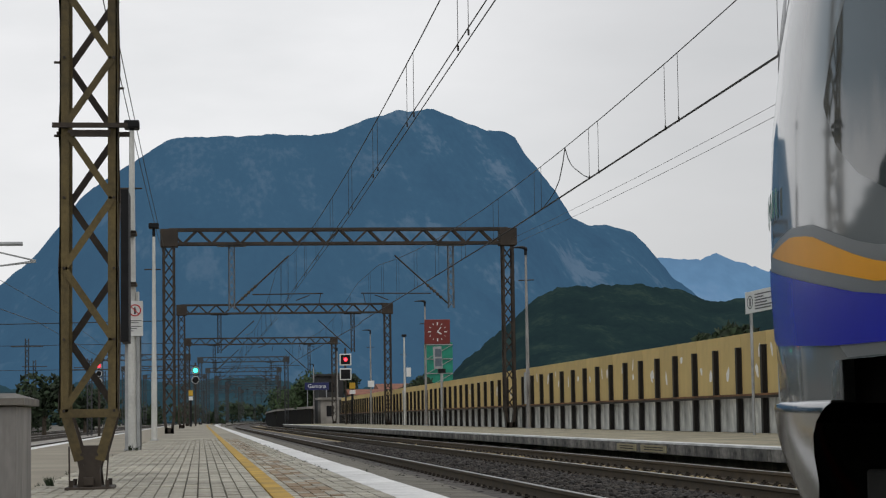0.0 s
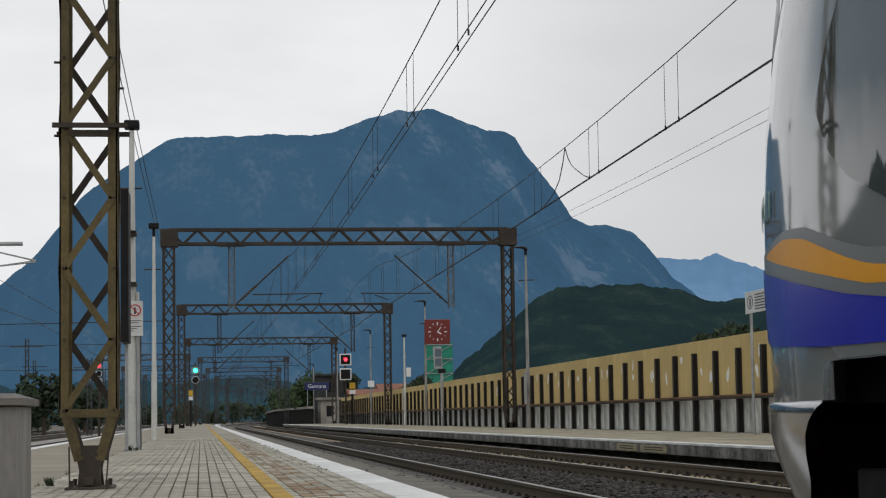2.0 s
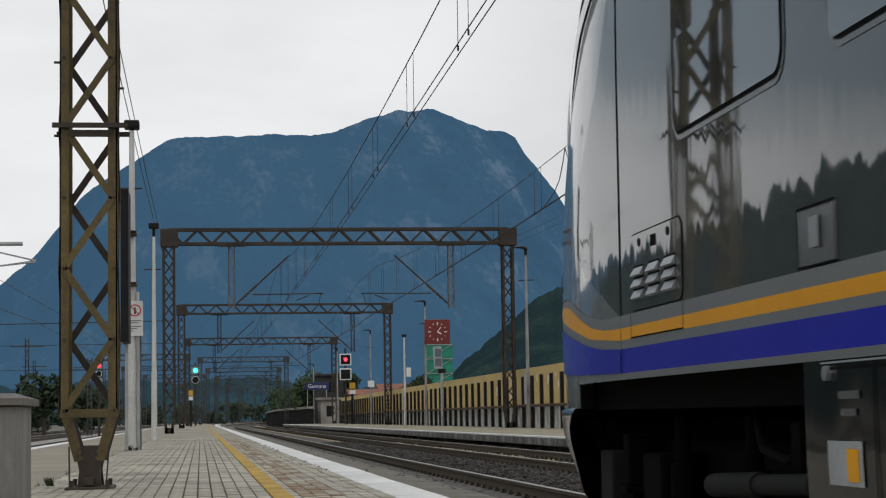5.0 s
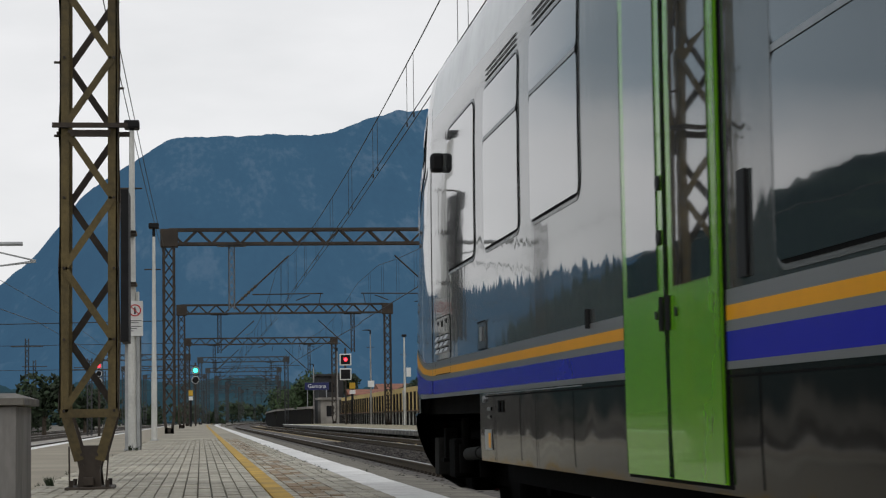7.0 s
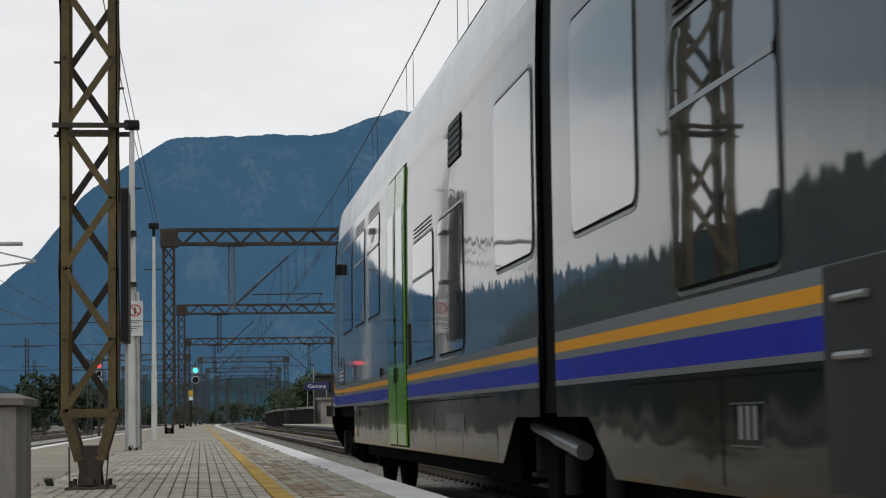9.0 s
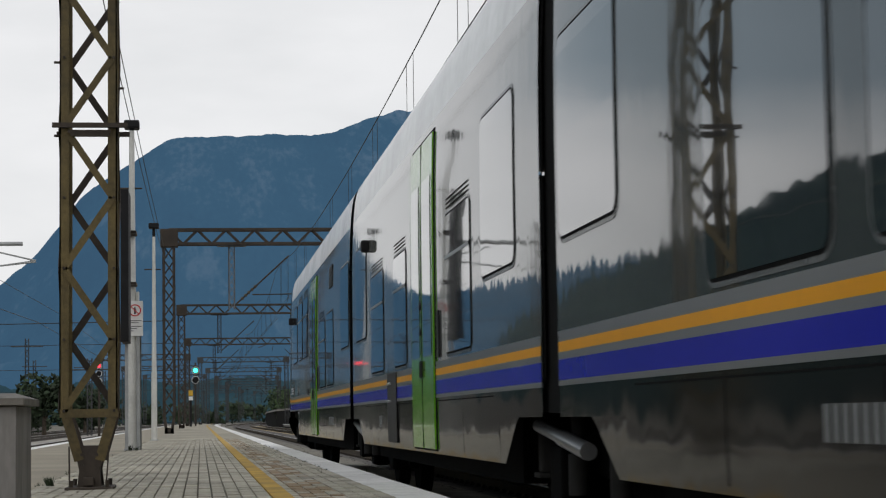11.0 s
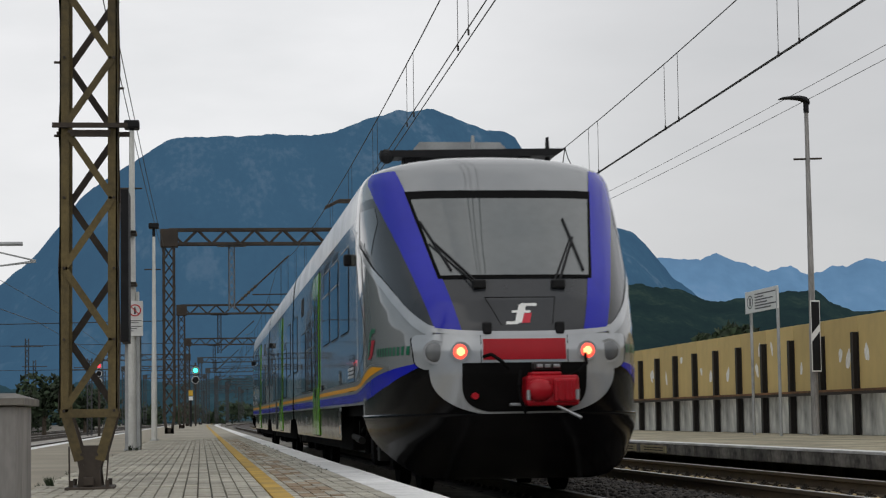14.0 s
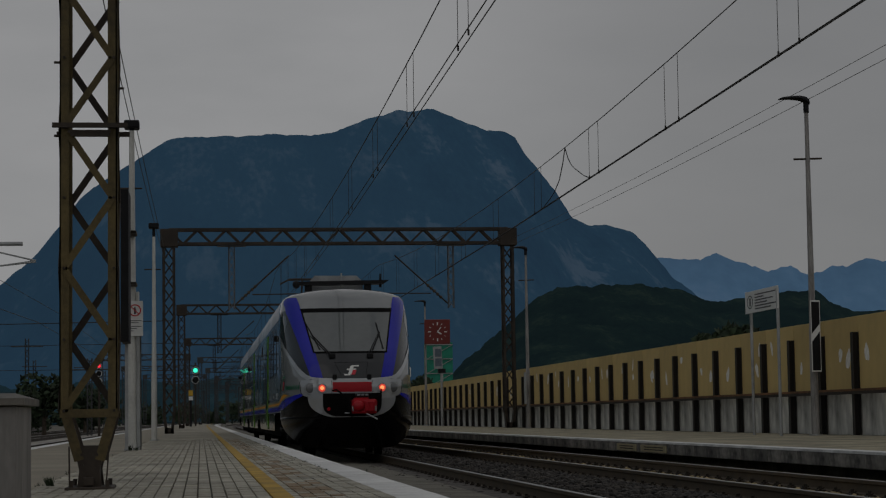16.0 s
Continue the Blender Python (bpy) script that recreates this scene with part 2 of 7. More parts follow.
def strip(name, xs, zs, y0, y1, material, step=20.0, kind="structure", label="", category="", parent=None, curved=True):
    """A long solid of constant section (xs, zs closed) along the line."""
    bm = new_bm()
    n = max(1, int((y1 - y0) / step))
    rings = []
    for i in range(n + 1):
        y = y0 + (y1 - y0) * i / n
        o = bend(y) if curved else 0.0
        rings.append([bm.verts.new((x + o, y, z)) for x, z in zip(xs, zs)])
    k = len(xs)
    for a, b in zip(rings, rings[1:]):
        for i in range(k):
            bm.faces.new((a[i], a[(i + 1) % k], b[(i + 1) % k], b[i]))
    bm.faces.new(rings[0][::-1])
    bm.faces.new(rings[-1])
    bmesh.ops.recalc_face_normals(bm, faces=bm.faces)
    ob = part(name, bm, material, parent)
    return ob if parent else tagged(ob, label, category, "", kind)


# ---- ground, mountains ----
def ground():
    bm = new_bm()
    n = 40
    rows = []
    for i in range(n + 1):
        r = [-4600, 4600][0] + 9200 * i / n
        rows.append([bm.verts.new((r, -4600 + 9200 * j / n, -0.75)) for j in range(n + 1)])
    for a, b in zip(rows, rows[1:]):
        for j in range(n):
            bm.faces.new((a[j], b[j], b[j + 1], a[j + 1]))
    tagged(part("ground", bm, EARTH), "bare brown earth and sparse grass beside the railway", "ground", "", "structure")


def ridge(name, crest, near, far, material, rough, label, seed, step=0.09, grain=0.004, relief=30.0):
    """A mountain side: crest holds azimuth in degrees and slope of the skyline as seen from the platform."""
    az0, az1 = crest[0][0], crest[-1][0]
    n = int((az1 - az0) / step)
    m = 70
    bm = new_bm()
    grid = []
    xs, hs = [c[0] for c in crest], [c[1] for c in crest]
    for i in range(n + 1):
        a = az0 + (az1 - az0) * i / n
        s = float(np.interp(a, xs, hs))
        s += 0.0012 * rough * (noise.noise(Vector((a * 2.2, seed, 0))) + 0.5 * noise.noise(Vector((a * 7.1, seed, 3))))
        col = []
        for j in range(m + 1):
            u = j / m
            d = near + (far - near) * u
            h = s * far * (u ** 1.35)
            k = math.sin(math.pi * min(1.0, u * 1.02)) if u < 0.98 else 0.0
            px, py = d * math.sin(radians(a)), d * math.cos(radians(a))
            g1, g2, g3 = grain, grain * 2.7, grain * 7.0
            w = noise.noise(Vector((px * g1, py * g1 * 0.6, h * g1 * 1.6 + seed))) - 0.8 * abs(noise.noise(Vector((px * g2, py * g2 * 0.5, h * g2 + seed)))) + 0.35 * noise.noise(Vector((px * g3, py * g3, h * g3 + seed)))
            h += k * (w + 0.2) * relief
            d += k * w * relief * 1.4
            col.append(bm.verts.new((d * math.sin(radians(a)), d * math.cos(radians(a)), max(-1.0, h))))
        grid.append(col)
    for a, b in zip(grid, grid[1:]):
        for j in range(m):
            bm.faces.new((a[j], b[j], b[j + 1], a[j + 1]))
    bmesh.ops.recalc_face_normals(bm, faces=bm.faces)
    ob = smooth(part(name, bm, material), 180)
    tagged(ob, label, "mountain", "", "structure")


def mountains():
    main = [(-75, .10), (-55, .13), (-38, .12), (-24, .10), (-14, .085), (-9, .068), (-6.49, .060), (-5.57, .0672), (-4.64, .0811), (-3.94, .0965), (-3.31, .1111), (-2.6, .1205), (-1.81, .129),
            (-1.01, .139), (-.53, .141), (.76, .1416), (2.38, .1427), (3.35, .1418), (4.0, .1446), (4.82, .1502), (5.63, .1538), (6.75, .1547),
            (7.26, .1508), (8.07, .1443), (8.72, .1429), (9.08, .1394), (9.52, .1275), (10.0, .1167), (10.47, .1043), (10.66, .0985), (11.11, .0949),
            (11.75, .0938), (12.39, .0907), (12.86, .0821), (13.48, .0677), (14.11, .059), (15.19, .0362)]
    ridge("mountain", main, 1500, 3300, MAT_MOUNTAIN, 1.0, "steep wooded mountain with pale rock faces, blue by painted haze", 2.0)
    far = [(10.5, .05), (12.04, .0654), (13.1, .0777), (13.98, .0757), (14.7, .0785), (15.25, .0754), (16.19, .0694), (16.82, .0719), (17.29, .0672),
           (17.92, .0699), (18.55, .0724), (19.17, .0743), (24, .06), (40, .05)]
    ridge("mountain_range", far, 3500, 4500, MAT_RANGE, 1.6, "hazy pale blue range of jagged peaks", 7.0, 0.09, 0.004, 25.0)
    hill = [(6.0, .002), (6.82, .0134), (7.15, .0218), (7.97, .0351), (8.79, .0461), (9.61, .0592), (10.18, .0638), (11.07, .0649), (12.68, .0646),
            (13.64, .062), (14.43, .0561), (14.9, .0553), (15.7, .0575), (16.81, .0601), (17.43, .0596), (18.05, .0532), (18.43, .0489), (18.97, .0492),
            (22, .05), (40, .05)]
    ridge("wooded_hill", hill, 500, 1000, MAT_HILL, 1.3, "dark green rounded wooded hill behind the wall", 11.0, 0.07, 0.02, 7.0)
    # darker, less hazed ridge gives the mountain's foot its deeper tone
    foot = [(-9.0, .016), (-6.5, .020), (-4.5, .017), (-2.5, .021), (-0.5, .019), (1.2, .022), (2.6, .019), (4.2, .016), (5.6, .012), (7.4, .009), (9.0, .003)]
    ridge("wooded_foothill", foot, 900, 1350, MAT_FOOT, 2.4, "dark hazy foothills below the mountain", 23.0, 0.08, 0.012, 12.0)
    # unseen ridge behind the camera, added to close the horizon for reflections
    rear = [(96 + 8 * i, 0.10 + 0.04 * math.sin(i * 1.7)) for i in range(24)]
    ridge("valley_side", rear, 1400, 3000, MAT_MOUNTAIN, 1.0, "unseen wooded valley side added behind the station", 15.0, 1.0)
    side = [(-110, .12), (-90, .13), (-70, .14), (-52, .15), (-38, .15), (-25, .14), (-18, .125), (-15, .098), (-10.4, .066), (-8.5, .045), (-7.2, .004)]
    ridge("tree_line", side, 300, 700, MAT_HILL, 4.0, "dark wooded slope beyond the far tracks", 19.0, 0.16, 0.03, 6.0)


ground()
mountains()


# ---- platforms and tracks ----
def slabs(parent, name, x0, x1, z0, z1, y0, y1, length, material, gap):
    """Edge stones laid end to end, each a little out of line."""
    rng = random.Random(31)
    bm = new_bm()
    box(bm, (x0, gap, z0), (x1, length - gap, z1), 0.010)
    first = part(name, bm, material, parent)
    for i in range(int((y1 - y0) / length)):
        ob = first if i == 0 else new(name, first.data)
        ob.parent = parent
        ob.location = (rng.uniform(-0.004, 0.004), y0 + i * length, rng.uniform(-0.003, 0.002))


def platforms():
    # near island platform: sandy middle, paved side toward the tracks
    e = 1.727
    strip("platform_near", [-3.55, -1.42, -1.42, -3.55], [-0.002, -0.002, -0.7, -0.7], -12, 300, SAND, label="pale sandy platform surface between the tracks", category="platform")
    strip("paving_bed", [-1.42, 1.37, 1.37, -1.42], [-0.022, -0.022, -0.7, -0.7], -12, 300, BED, label="dark sand bed under the paving", category="platform")
    edge = thing("platform_edge", "worn white-painted platform edge slabs", "platform edge", kind="structure")
    strip("edge_far", [1.37, e, e, 1.66, 1.66, 1.37], [0.0, 0.0, -0.16, -0.16, -0.7, -0.7], 110, 300, EDGE_WHITE, parent=edge)
    strip("edge_core", [1.40, 1.66, 1.66, 1.40], [-0.03, -0.03, -0.7, -0.7], -12, 110, BED, parent=edge)
    slabs(edge, "edge_slab", 1.375, e, -0.16, 0.0, -10, 110, 1.25, EDGE_WHITE, 0.008)
    strip("platform_edge_far_side", [-3.85, -3.55, -3.55, -3.85], [0.0, 0.0, -0.7, -0.7], -12, 300, EDGE_WHITE, label="white stone edge of the sandy platform", category="platform edge")
    strip("yellow_line", [0.515, 0.66, 0.66, 0.515], [0.005, 0.005, -0.01, -0.01], -12, 298, YELLOW_LINE, label="worn yellow safety line painted on paving", category="safety line")
    # opposite platform
    strip("platform_opposite", [8.62, 14.0, 14.0, 9.45, 9.45, 8.62], [0.035, 0.035, -0.7, -0.7, -0.165, -0.165], -12, 205, TAN_TOP, label="tan concrete platform beside the ochre wall", category="platform", curved=False)
    edge = thing("platform_edge_opposite", "stained stone platform edge with bleached top", "platform edge", kind="structure")
    slabs(edge, "kerb_stone", 8.31, 8.62, -0.175, 0.039, -11, 204, 1.48, EDGE_SIDE, 0.006)
    strip("edge_paint_opposite", [8.303, 8.303, 8.60, 8.60], [0.012, 0.047, 0.047, 0.03], -12, 205, EDGE_WHITE, label="worn white band on the platform edge", category="platform edge", curved=False)


def rail_section(x, z):
    xs = [-.072, .072, .072, .016, .012, .036, .036, -.036, -.036, -.012, -.016, -.072]
    zs = [-.172, -.172, -.158, -.142, -.05, -.038, -.004, -.004, -.038, -.05, -.142, -.158]
    return [x + a for a in xs], [z + b for b in zs]


def track(name, x, z, y0, y1, label, steel=None):
    t = thing(name, label, "railway track", kind="structure")
    for s in (-0.75, 0.75):
        xs, zs = rail_section(x + s, z)
        strip("rail", xs, zs, y0, y1, steel or RAIL_SIDE, 12, parent=t)
        strip("rail_head", [x + s - .034, x + s + .034, x + s + .034, x + s - .034], [z - .006, z - .006, z + .002, z + .002], y0, y1, RAIL_TOP, 12, parent=t)
    return t


platforms()
track_near = track("track_near", TRACK_L, RAIL_L, -30, 900, "main track with rusty rails on concrete sleepers")
track_right = track("track_opposite", TRACK_R, RAIL_R, -30, 900, "second track with rusty rails on concrete sleepers")
# rails left of the platform: darker steel colour for their near-black silhouette
track_left = track("track_far_side", -5.45, -0.27, 20, 500, "track beyond the sandy platform", STEEL_DARK)
track("track_siding", -9.4, -0.27, 20, 500, "dark siding track on pale ballast", STEEL_DARK)
track("track_siding_far", -13.2, -0.27, 20, 500, "dark siding track on pale ballast", STEEL_DARK)
strip("ballast_bed", [1.5, 8.6, 8.6, 1.5], [-0.43, -0.40, -0.75, -0.75], -30, 900, BALLAST, label="dark stone ballast under the tracks", category="ballast")
strip("dusty_bed", [5.9, 6.1, 7.36, 7.6, 7.6, 5.9], [-0.43, -0.392, -0.392, -0.43, -0.6, -0.6], -12, 300, DUST, label="tan dusty ballast in the second track", category="ballast")
strip("gravel_bed", [1.66, 2.62, 3.86, 3.86, 1.66], [-0.36, -0.395, -0.43, -0.6, -0.6], -12, 300, FINE_GRAVEL, label="fine pale gravel between platform edge and rail", category="ballast")
strip("ballast_bed_left", [-16.0, -3.9, -3.9, -16.0], [-0.42, -0.42, -0.75, -0.75], 10, 500, CONCRETE, label="pale ballast between sidings", category="ballast")


# ---- ochre wall ----
WALL_X, WALL_TOP, POST_GAP, POST_0 = 14.2, 2.62, 2.382, 42.19


def wall():
    w = thing("wall_opposite", "ochre panel wall with black steel posts above grey concrete base", "noise barrier", kind="structure")
    y0, n = POST_0 - POST_GAP * 22, 90
    up = new_bm()
    box(up, (0, 0.012, 0.98), (0.14, POST_GAP - 0.012, WALL_TOP), 0.008)
    low = new_bm()
    box(low, (0.03, 0.01, 0.03), (0.2, POST_GAP - 0.01, 0.95), 0.008)
    post = new_bm()
    for x in (-0.14, -0.02):
        box(post, (x, -0.078, 0.03), (x + 0.02, 0.078, 2.27))
    box(post, (-0.13, -0.012, 0.03), (-0.01, 0.012, 2.27))
    # lighter strips along both edges of the post's front
    flange = new_bm()
    for y in (-0.078, 0.062):
        box(flange, (-0.145, y, 0.03), (-0.141, y + 0.016, 2.265))
    meshes = []
    for nm, bm, m in (("upper_panel", up, WALL_OCHRE), ("lower_panel", low, WALL_GREY), ("post", post, POST_STEEL), ("post_flange", flange, FLANGE)):
        ob = part(nm, bm, m, w)
        ob.location = (WALL_X, y0, 0)
        meshes.append((nm, ob.data))
    for i in range(1, n):
        for nm, me in meshes:
            ob = new(nm, me)
            ob.parent = w
            ob.location = (WALL_X, y0 + POST_GAP * i, 0)
    bm = new_bm()
    box(bm, (WALL_X - 0.20, y0, 0.92), (WALL_X - 0.150, y0 + n * POST_GAP, 0.985))
    part("ledge_rail", bm, STEEL_DARK, w, "rusty steel channel along the wall")
    bm = new_bm()
    box(bm, (WALL_X - 0.215, y0, 0.987), (WALL_X - 0.150, y0 + n * POST_GAP, 1.035))
    part("ledge_cap", bm, RUST, w, "orange-brown rusty cap of the channel")
    bm = new_bm()
    box(bm, (WALL_X + 0.2, y0, -0.7), (WALL_X + 0.45, y0 + n * POST_GAP, 2.5))
    part("backing", bm, CONCRETE, w)


wall()
# ---- overhead line masts ----
def lattice(bm, x0, x1, yc, z0, z1, depth, leg=0.09, brace=0.05, pitch=None, back=True):
    """Four corner angles with crossed lacing on all faces."""
    pitch = pitch or (x1 - x0) * 1.25
    ya, yb = yc - depth / 2, yc + depth / 2
    for x, sx in ((x0, 1), (x1, -1)):
        for y, sy in ((ya, 1), (yb, -1)):
            box(bm, (min(x, x + sx * leg), min(y, y + sy * 0.012), z0), (max(x, x + sx * leg), max(y, y + sy * 0.012), z1))
            box(bm, (min(x, x + sx * 0.012), min(y, y + sy * leg), z0), (max(x, x + sx * 0.012), max(y, y + sy * leg), z1))
    n = max(1, int((z1 - z0) / pitch))
    h = (z1 - z0) / n
    for i in range(n):
        a, b = z0 + i * h, z0 + (i + 1) * h
        for k, y in enumerate((ya - 0.006, yb + 0.006) if back else (ya - 0.006,)):
            flip = (i + k) % 2
            p, q = (x0 + leg / 2, x1 - leg / 2) if flip else (x1 - leg / 2, x0 + leg / 2)
            flat(bm, (p, y, a), (q, y, b), brace, 0.01, (0, 1, 0))
        for k, x in enumerate((x0 - 0.006, x1 + 0.006)):
            flip = (i + k) % 2
            p, q = (ya + leg / 2, yb - leg / 2) if flip else (yb - leg / 2, ya + leg / 2)
            flat(bm, (x, p, a), (x, q, b), brace, 0.01, (1, 0, 0))


def girder(bm, x0, x1, y, z0, z1, depth, panel):
    for yy in (y - depth / 2, y + depth / 2):
        for z in (z0, z1):
            box(bm, (x0, yy - 0.05, z - 0.06), (x1, yy + 0.05, z + 0.06))
        n = int((x1 - x0) / panel)
        w = (x1 - x0) / n
        for i in range(n):
            a, b = (z0, z1) if i % 2 else (z1, z0)
            flat(bm, (x0 + i * w, yy, a), (x0 + (i + 1) * w, yy, b), 0.08, 0.03, (0, 1, 0))
    for i in range(int((x1 - x0) / 1.0)):
        flat(bm, (x0 + i, y - depth / 2, z0), (x0 + i + 1, y + depth / 2, z0), 0.06, 0.02)
        flat(bm, (x0 + i, y + depth / 2, z1), (x0 + i + 1, y - depth / 2, z1), 0.06, 0.02)


def gantry(y, xl, xr, zt, arms=True):
    # past 230 m columns and girders take the hazed colour
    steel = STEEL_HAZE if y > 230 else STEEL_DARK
    g = thing("catenary_gantry", "rusty lattice steel gantry spanning both tracks", "gantry", (bend(y), y, 0), group="gantries over the line")
    for x, base in ((xl, 0.0), (xr, 0.03)):
        bm = new_bm()
        lattice(bm, x - 0.27, x + 0.27, 0, base + 0.75, zt - 0.1, 0.5, 0.11, 0.06, 0.6)
        for sx in (-1, 1):
            flat(bm, (x + sx * 0.1, 0, base), (x + sx * 0.22, 0, base + 0.8), 0.12, 0.4, (0, 1, 0))
        box(bm, (x - 0.2, -0.2, base), (x + 0.2, 0.2, base + 0.25))
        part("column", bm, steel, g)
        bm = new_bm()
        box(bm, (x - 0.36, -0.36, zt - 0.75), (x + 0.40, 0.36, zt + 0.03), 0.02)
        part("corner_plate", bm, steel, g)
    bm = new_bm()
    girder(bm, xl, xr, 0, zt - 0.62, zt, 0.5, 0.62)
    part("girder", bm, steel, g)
    if arms:
        for cx, s in ((TRACK_L, 1), (TRACK_R, -1)):
            hx = 11.05 if s < 0 and y < 230 else cx - s * 1.85
            bm = new_bm()
            box(bm, (hx - 0.62, -0.16, zt - 0.74), (hx + 0.62, 0.16, zt - 0.66))
            lattice(bm, hx - 0.14, hx + 0.14, 0, zt - 3.5, zt - 0.7, 0.25, 0.05, 0.03, 0.35)
            part("drop_post", bm, DROP_STEEL if y < 100 else steel, g)
            bm = new_bm()
            bar(bm, (hx + s * 0.15, 0, zt - 3.3), (hx + s * 2.5, 0, zt - 1.15), 0.035, 8)
            bar(bm, (hx + s * 0.9, 0, zt - 2.85), (hx + s * 4.0, 0, zt - 2.82), 0.025, 8)
            bar(bm, (hx + s * 2.8, 0, zt - 3.12), (hx + s * 3.4, 0, zt - 2.9), 0.02, 6)
            bar(bm, (hx + s * 3.9, 0, zt - 2.8), (hx + s * 3.8, 0, zt - 3.35), 0.015, 6)
            part("cantilever", bm, steel, g)
            bm = new_bm()
            for k in range(5):
                q = 0.12 + 0.06 * k
                a = Vector((hx + s * (0.15 + 2.35 * q), 0, zt - 3.3 + 2.15 * q))
                b = a + Vector((s * 0.07, 0, 0.064))
                bar(bm, a, b, 0.09, 10, 0.05)
            part("insulator", bm, steel if y > 100 else RAIL_SIDE, g)
    return g


def gantries():
    for y in (88.0, 146.0, 206.0):
        gantry(y, -1.35, 13.6, 8.87)
    for y in (263.0, 318.0, 375.0, 432.0, 500.0, 580.0):
        gantry(y, -0.6, 10.6, 8.7)
    for y in (240.0, 291.0, 346.0, 404.0, 466.0, 540.0):
        gantry(y, -12.0, -1.8, 8.4, False)


def near_mast():
    m = thing("lattice_mast", "olive brown rusty lattice mast bolted to the paving", "mast", (-0.927, 17.35, 0))
    bm = new_bm()
    bm.free()
    for x, sx in ((-0.25, 1), (0.232, -1)):
        for y, sy in ((-0.25, 1), (0.25, -1)):
            bm = new_bm()
            box(bm, (min(x, x + sx * 0.078), min(y, y + sy * 0.012), 0.63), (max(x, x + sx * 0.078), max(y, y + sy * 0.012), 9.0))
            box(bm, (min(x, x + sx * 0.012), min(y, y + sy * 0.088), 0.63), (max(x, x + sx * 0.012), max(y, y + sy * 0.088), 9.0))
            part("corner_angle", bm, STEEL_RUST, m)
    for i in range(14):
        a, h = 0.655 + i * 0.6, 0.6
        p, q = (-0.212, 0.195) if i % 2 == 0 else (0.195, -0.212)
        # back braces in the darker steel: shade behind the front face, as colour
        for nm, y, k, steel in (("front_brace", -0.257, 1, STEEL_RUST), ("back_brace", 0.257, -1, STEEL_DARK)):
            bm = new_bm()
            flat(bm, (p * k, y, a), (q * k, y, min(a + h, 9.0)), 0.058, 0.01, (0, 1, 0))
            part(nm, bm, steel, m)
        # side braces darkened likewise, for the shaded inside of the mast
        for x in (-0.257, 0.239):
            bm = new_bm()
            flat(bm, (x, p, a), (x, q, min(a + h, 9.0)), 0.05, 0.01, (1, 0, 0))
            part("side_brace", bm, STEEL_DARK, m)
        for x in (-0.21, 0.205):
            bm = new_bm()
            bar(bm, (x, -0.275, a), (x, -0.255, a), 0.013, 6)
            part("rivet", bm, STEEL_DARK, m)
    for x, z in ((-0.30, 3.62), (0.29, 3.40), (-0.30, 2.99)):
        bm = new_bm()
        bar(bm, (x, -0.2, z), (x * 0.82, -0.2, z), 0.011, 6)
        part("step_bolt", bm, STEEL_DARK, m)
    # rear foot legs take the dark steel too, as if in shade
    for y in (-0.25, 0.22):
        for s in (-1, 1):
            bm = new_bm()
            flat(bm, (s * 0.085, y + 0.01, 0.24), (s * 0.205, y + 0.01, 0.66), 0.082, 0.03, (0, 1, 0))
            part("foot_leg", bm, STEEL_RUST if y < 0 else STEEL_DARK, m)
    bm = new_bm()
    box(bm, (-0.245, -0.262, 0.60), (0.24, -0.245, 0.67))
    part("cross_plate", bm, STEEL_RUST, m)
    bm = new_bm()
    box(bm, (-0.245, 0.245, 0.60), (0.24, 0.262, 0.67))
    part("cross_plate", bm, STEEL_RUST, m)
    bm = new_bm()
    for y in (-0.25, 0.21):
        v = [bm.verts.new((x, y + d, z)) for d in (0.0, 0.03) for x, z in ((-0.10, 0.02), (0.10, 0.02), (0.085, 0.16), (0.13, 0.36), (-0.13, 0.36), (-0.085, 0.16))]
        bm.faces.new(v[:6])
        bm.faces.new(v[:5:-1])
        for k in range(6):
            bm.faces.new((v[k], v[k + 6], v[(k + 1) % 6 + 6], v[(k + 1) % 6]))
    bmesh.ops.recalc_face_normals(bm, faces=bm.faces)
    box(bm, (-0.075, -0.22, 0.02), (0.075, 0.21, 0.2), 0.01)
    box(bm, (-0.05, -0.30, 0.03), (0.04, -0.252, 0.10), 0.008)
    for x in (-0.06, 0.06):
        for z in (0.2, 0.29):
            bar(bm, (x, -0.265, z), (x, -0.25, z), 0.016, 6)
    part("pedestal", bm, STEEL_DARK, m, "dark bolted steel foot")
    bm = new_bm()
    box(bm, (-0.2, -0.34, -0.02), (0.2, 0.32, 0.02), 0.008)
    for x, y in ((-0.15, -0.29), (0.15, -0.29), (-0.15, 0.27), (0.15, 0.27)):
        bar(bm, (x, y, 0), (x, y, 0.075), 0.02, 6)
    part("base_plate", bm, STEEL_DARK, m, "rusty base plate with bolts")
    for s in (-1, 1):
        bm = new_bm()
        bar(bm, (s * 0.15 - 0.01, -0.31, 0.02), (s * 0.165, -0.3, 0.36), 0.007)
        part("earth_rod", bm, STEEL_DARK, m)
    bm = new_bm()
    box(bm, (-0.31, -0.30, 3.05), (0.32, -0.26, 3.09))
    part("collar", bm, STEEL_DARK, m)
    bm = new_bm()
    box(bm, (-0.31, 0.25, 3.05), (0.32, 0.29, 3.09))
    part("collar", bm, STEEL_DARK, m)
    bm = new_bm()
    for i in range(10):
        x = -0.15 + i * 0.033
        flat(bm, (x, -0.28, 3.01), (x + 0.017, -0.28, 2.98), 0.03, 0.01, (0, 1, 0))
    box(bm, (-0.18, -0.285, 3.005), (0.18, -0.275, 3.03))
    part("anti_climb_band", bm, STEEL_DARK, m, "toothed steel band against climbing")


gantries()
near_mast()


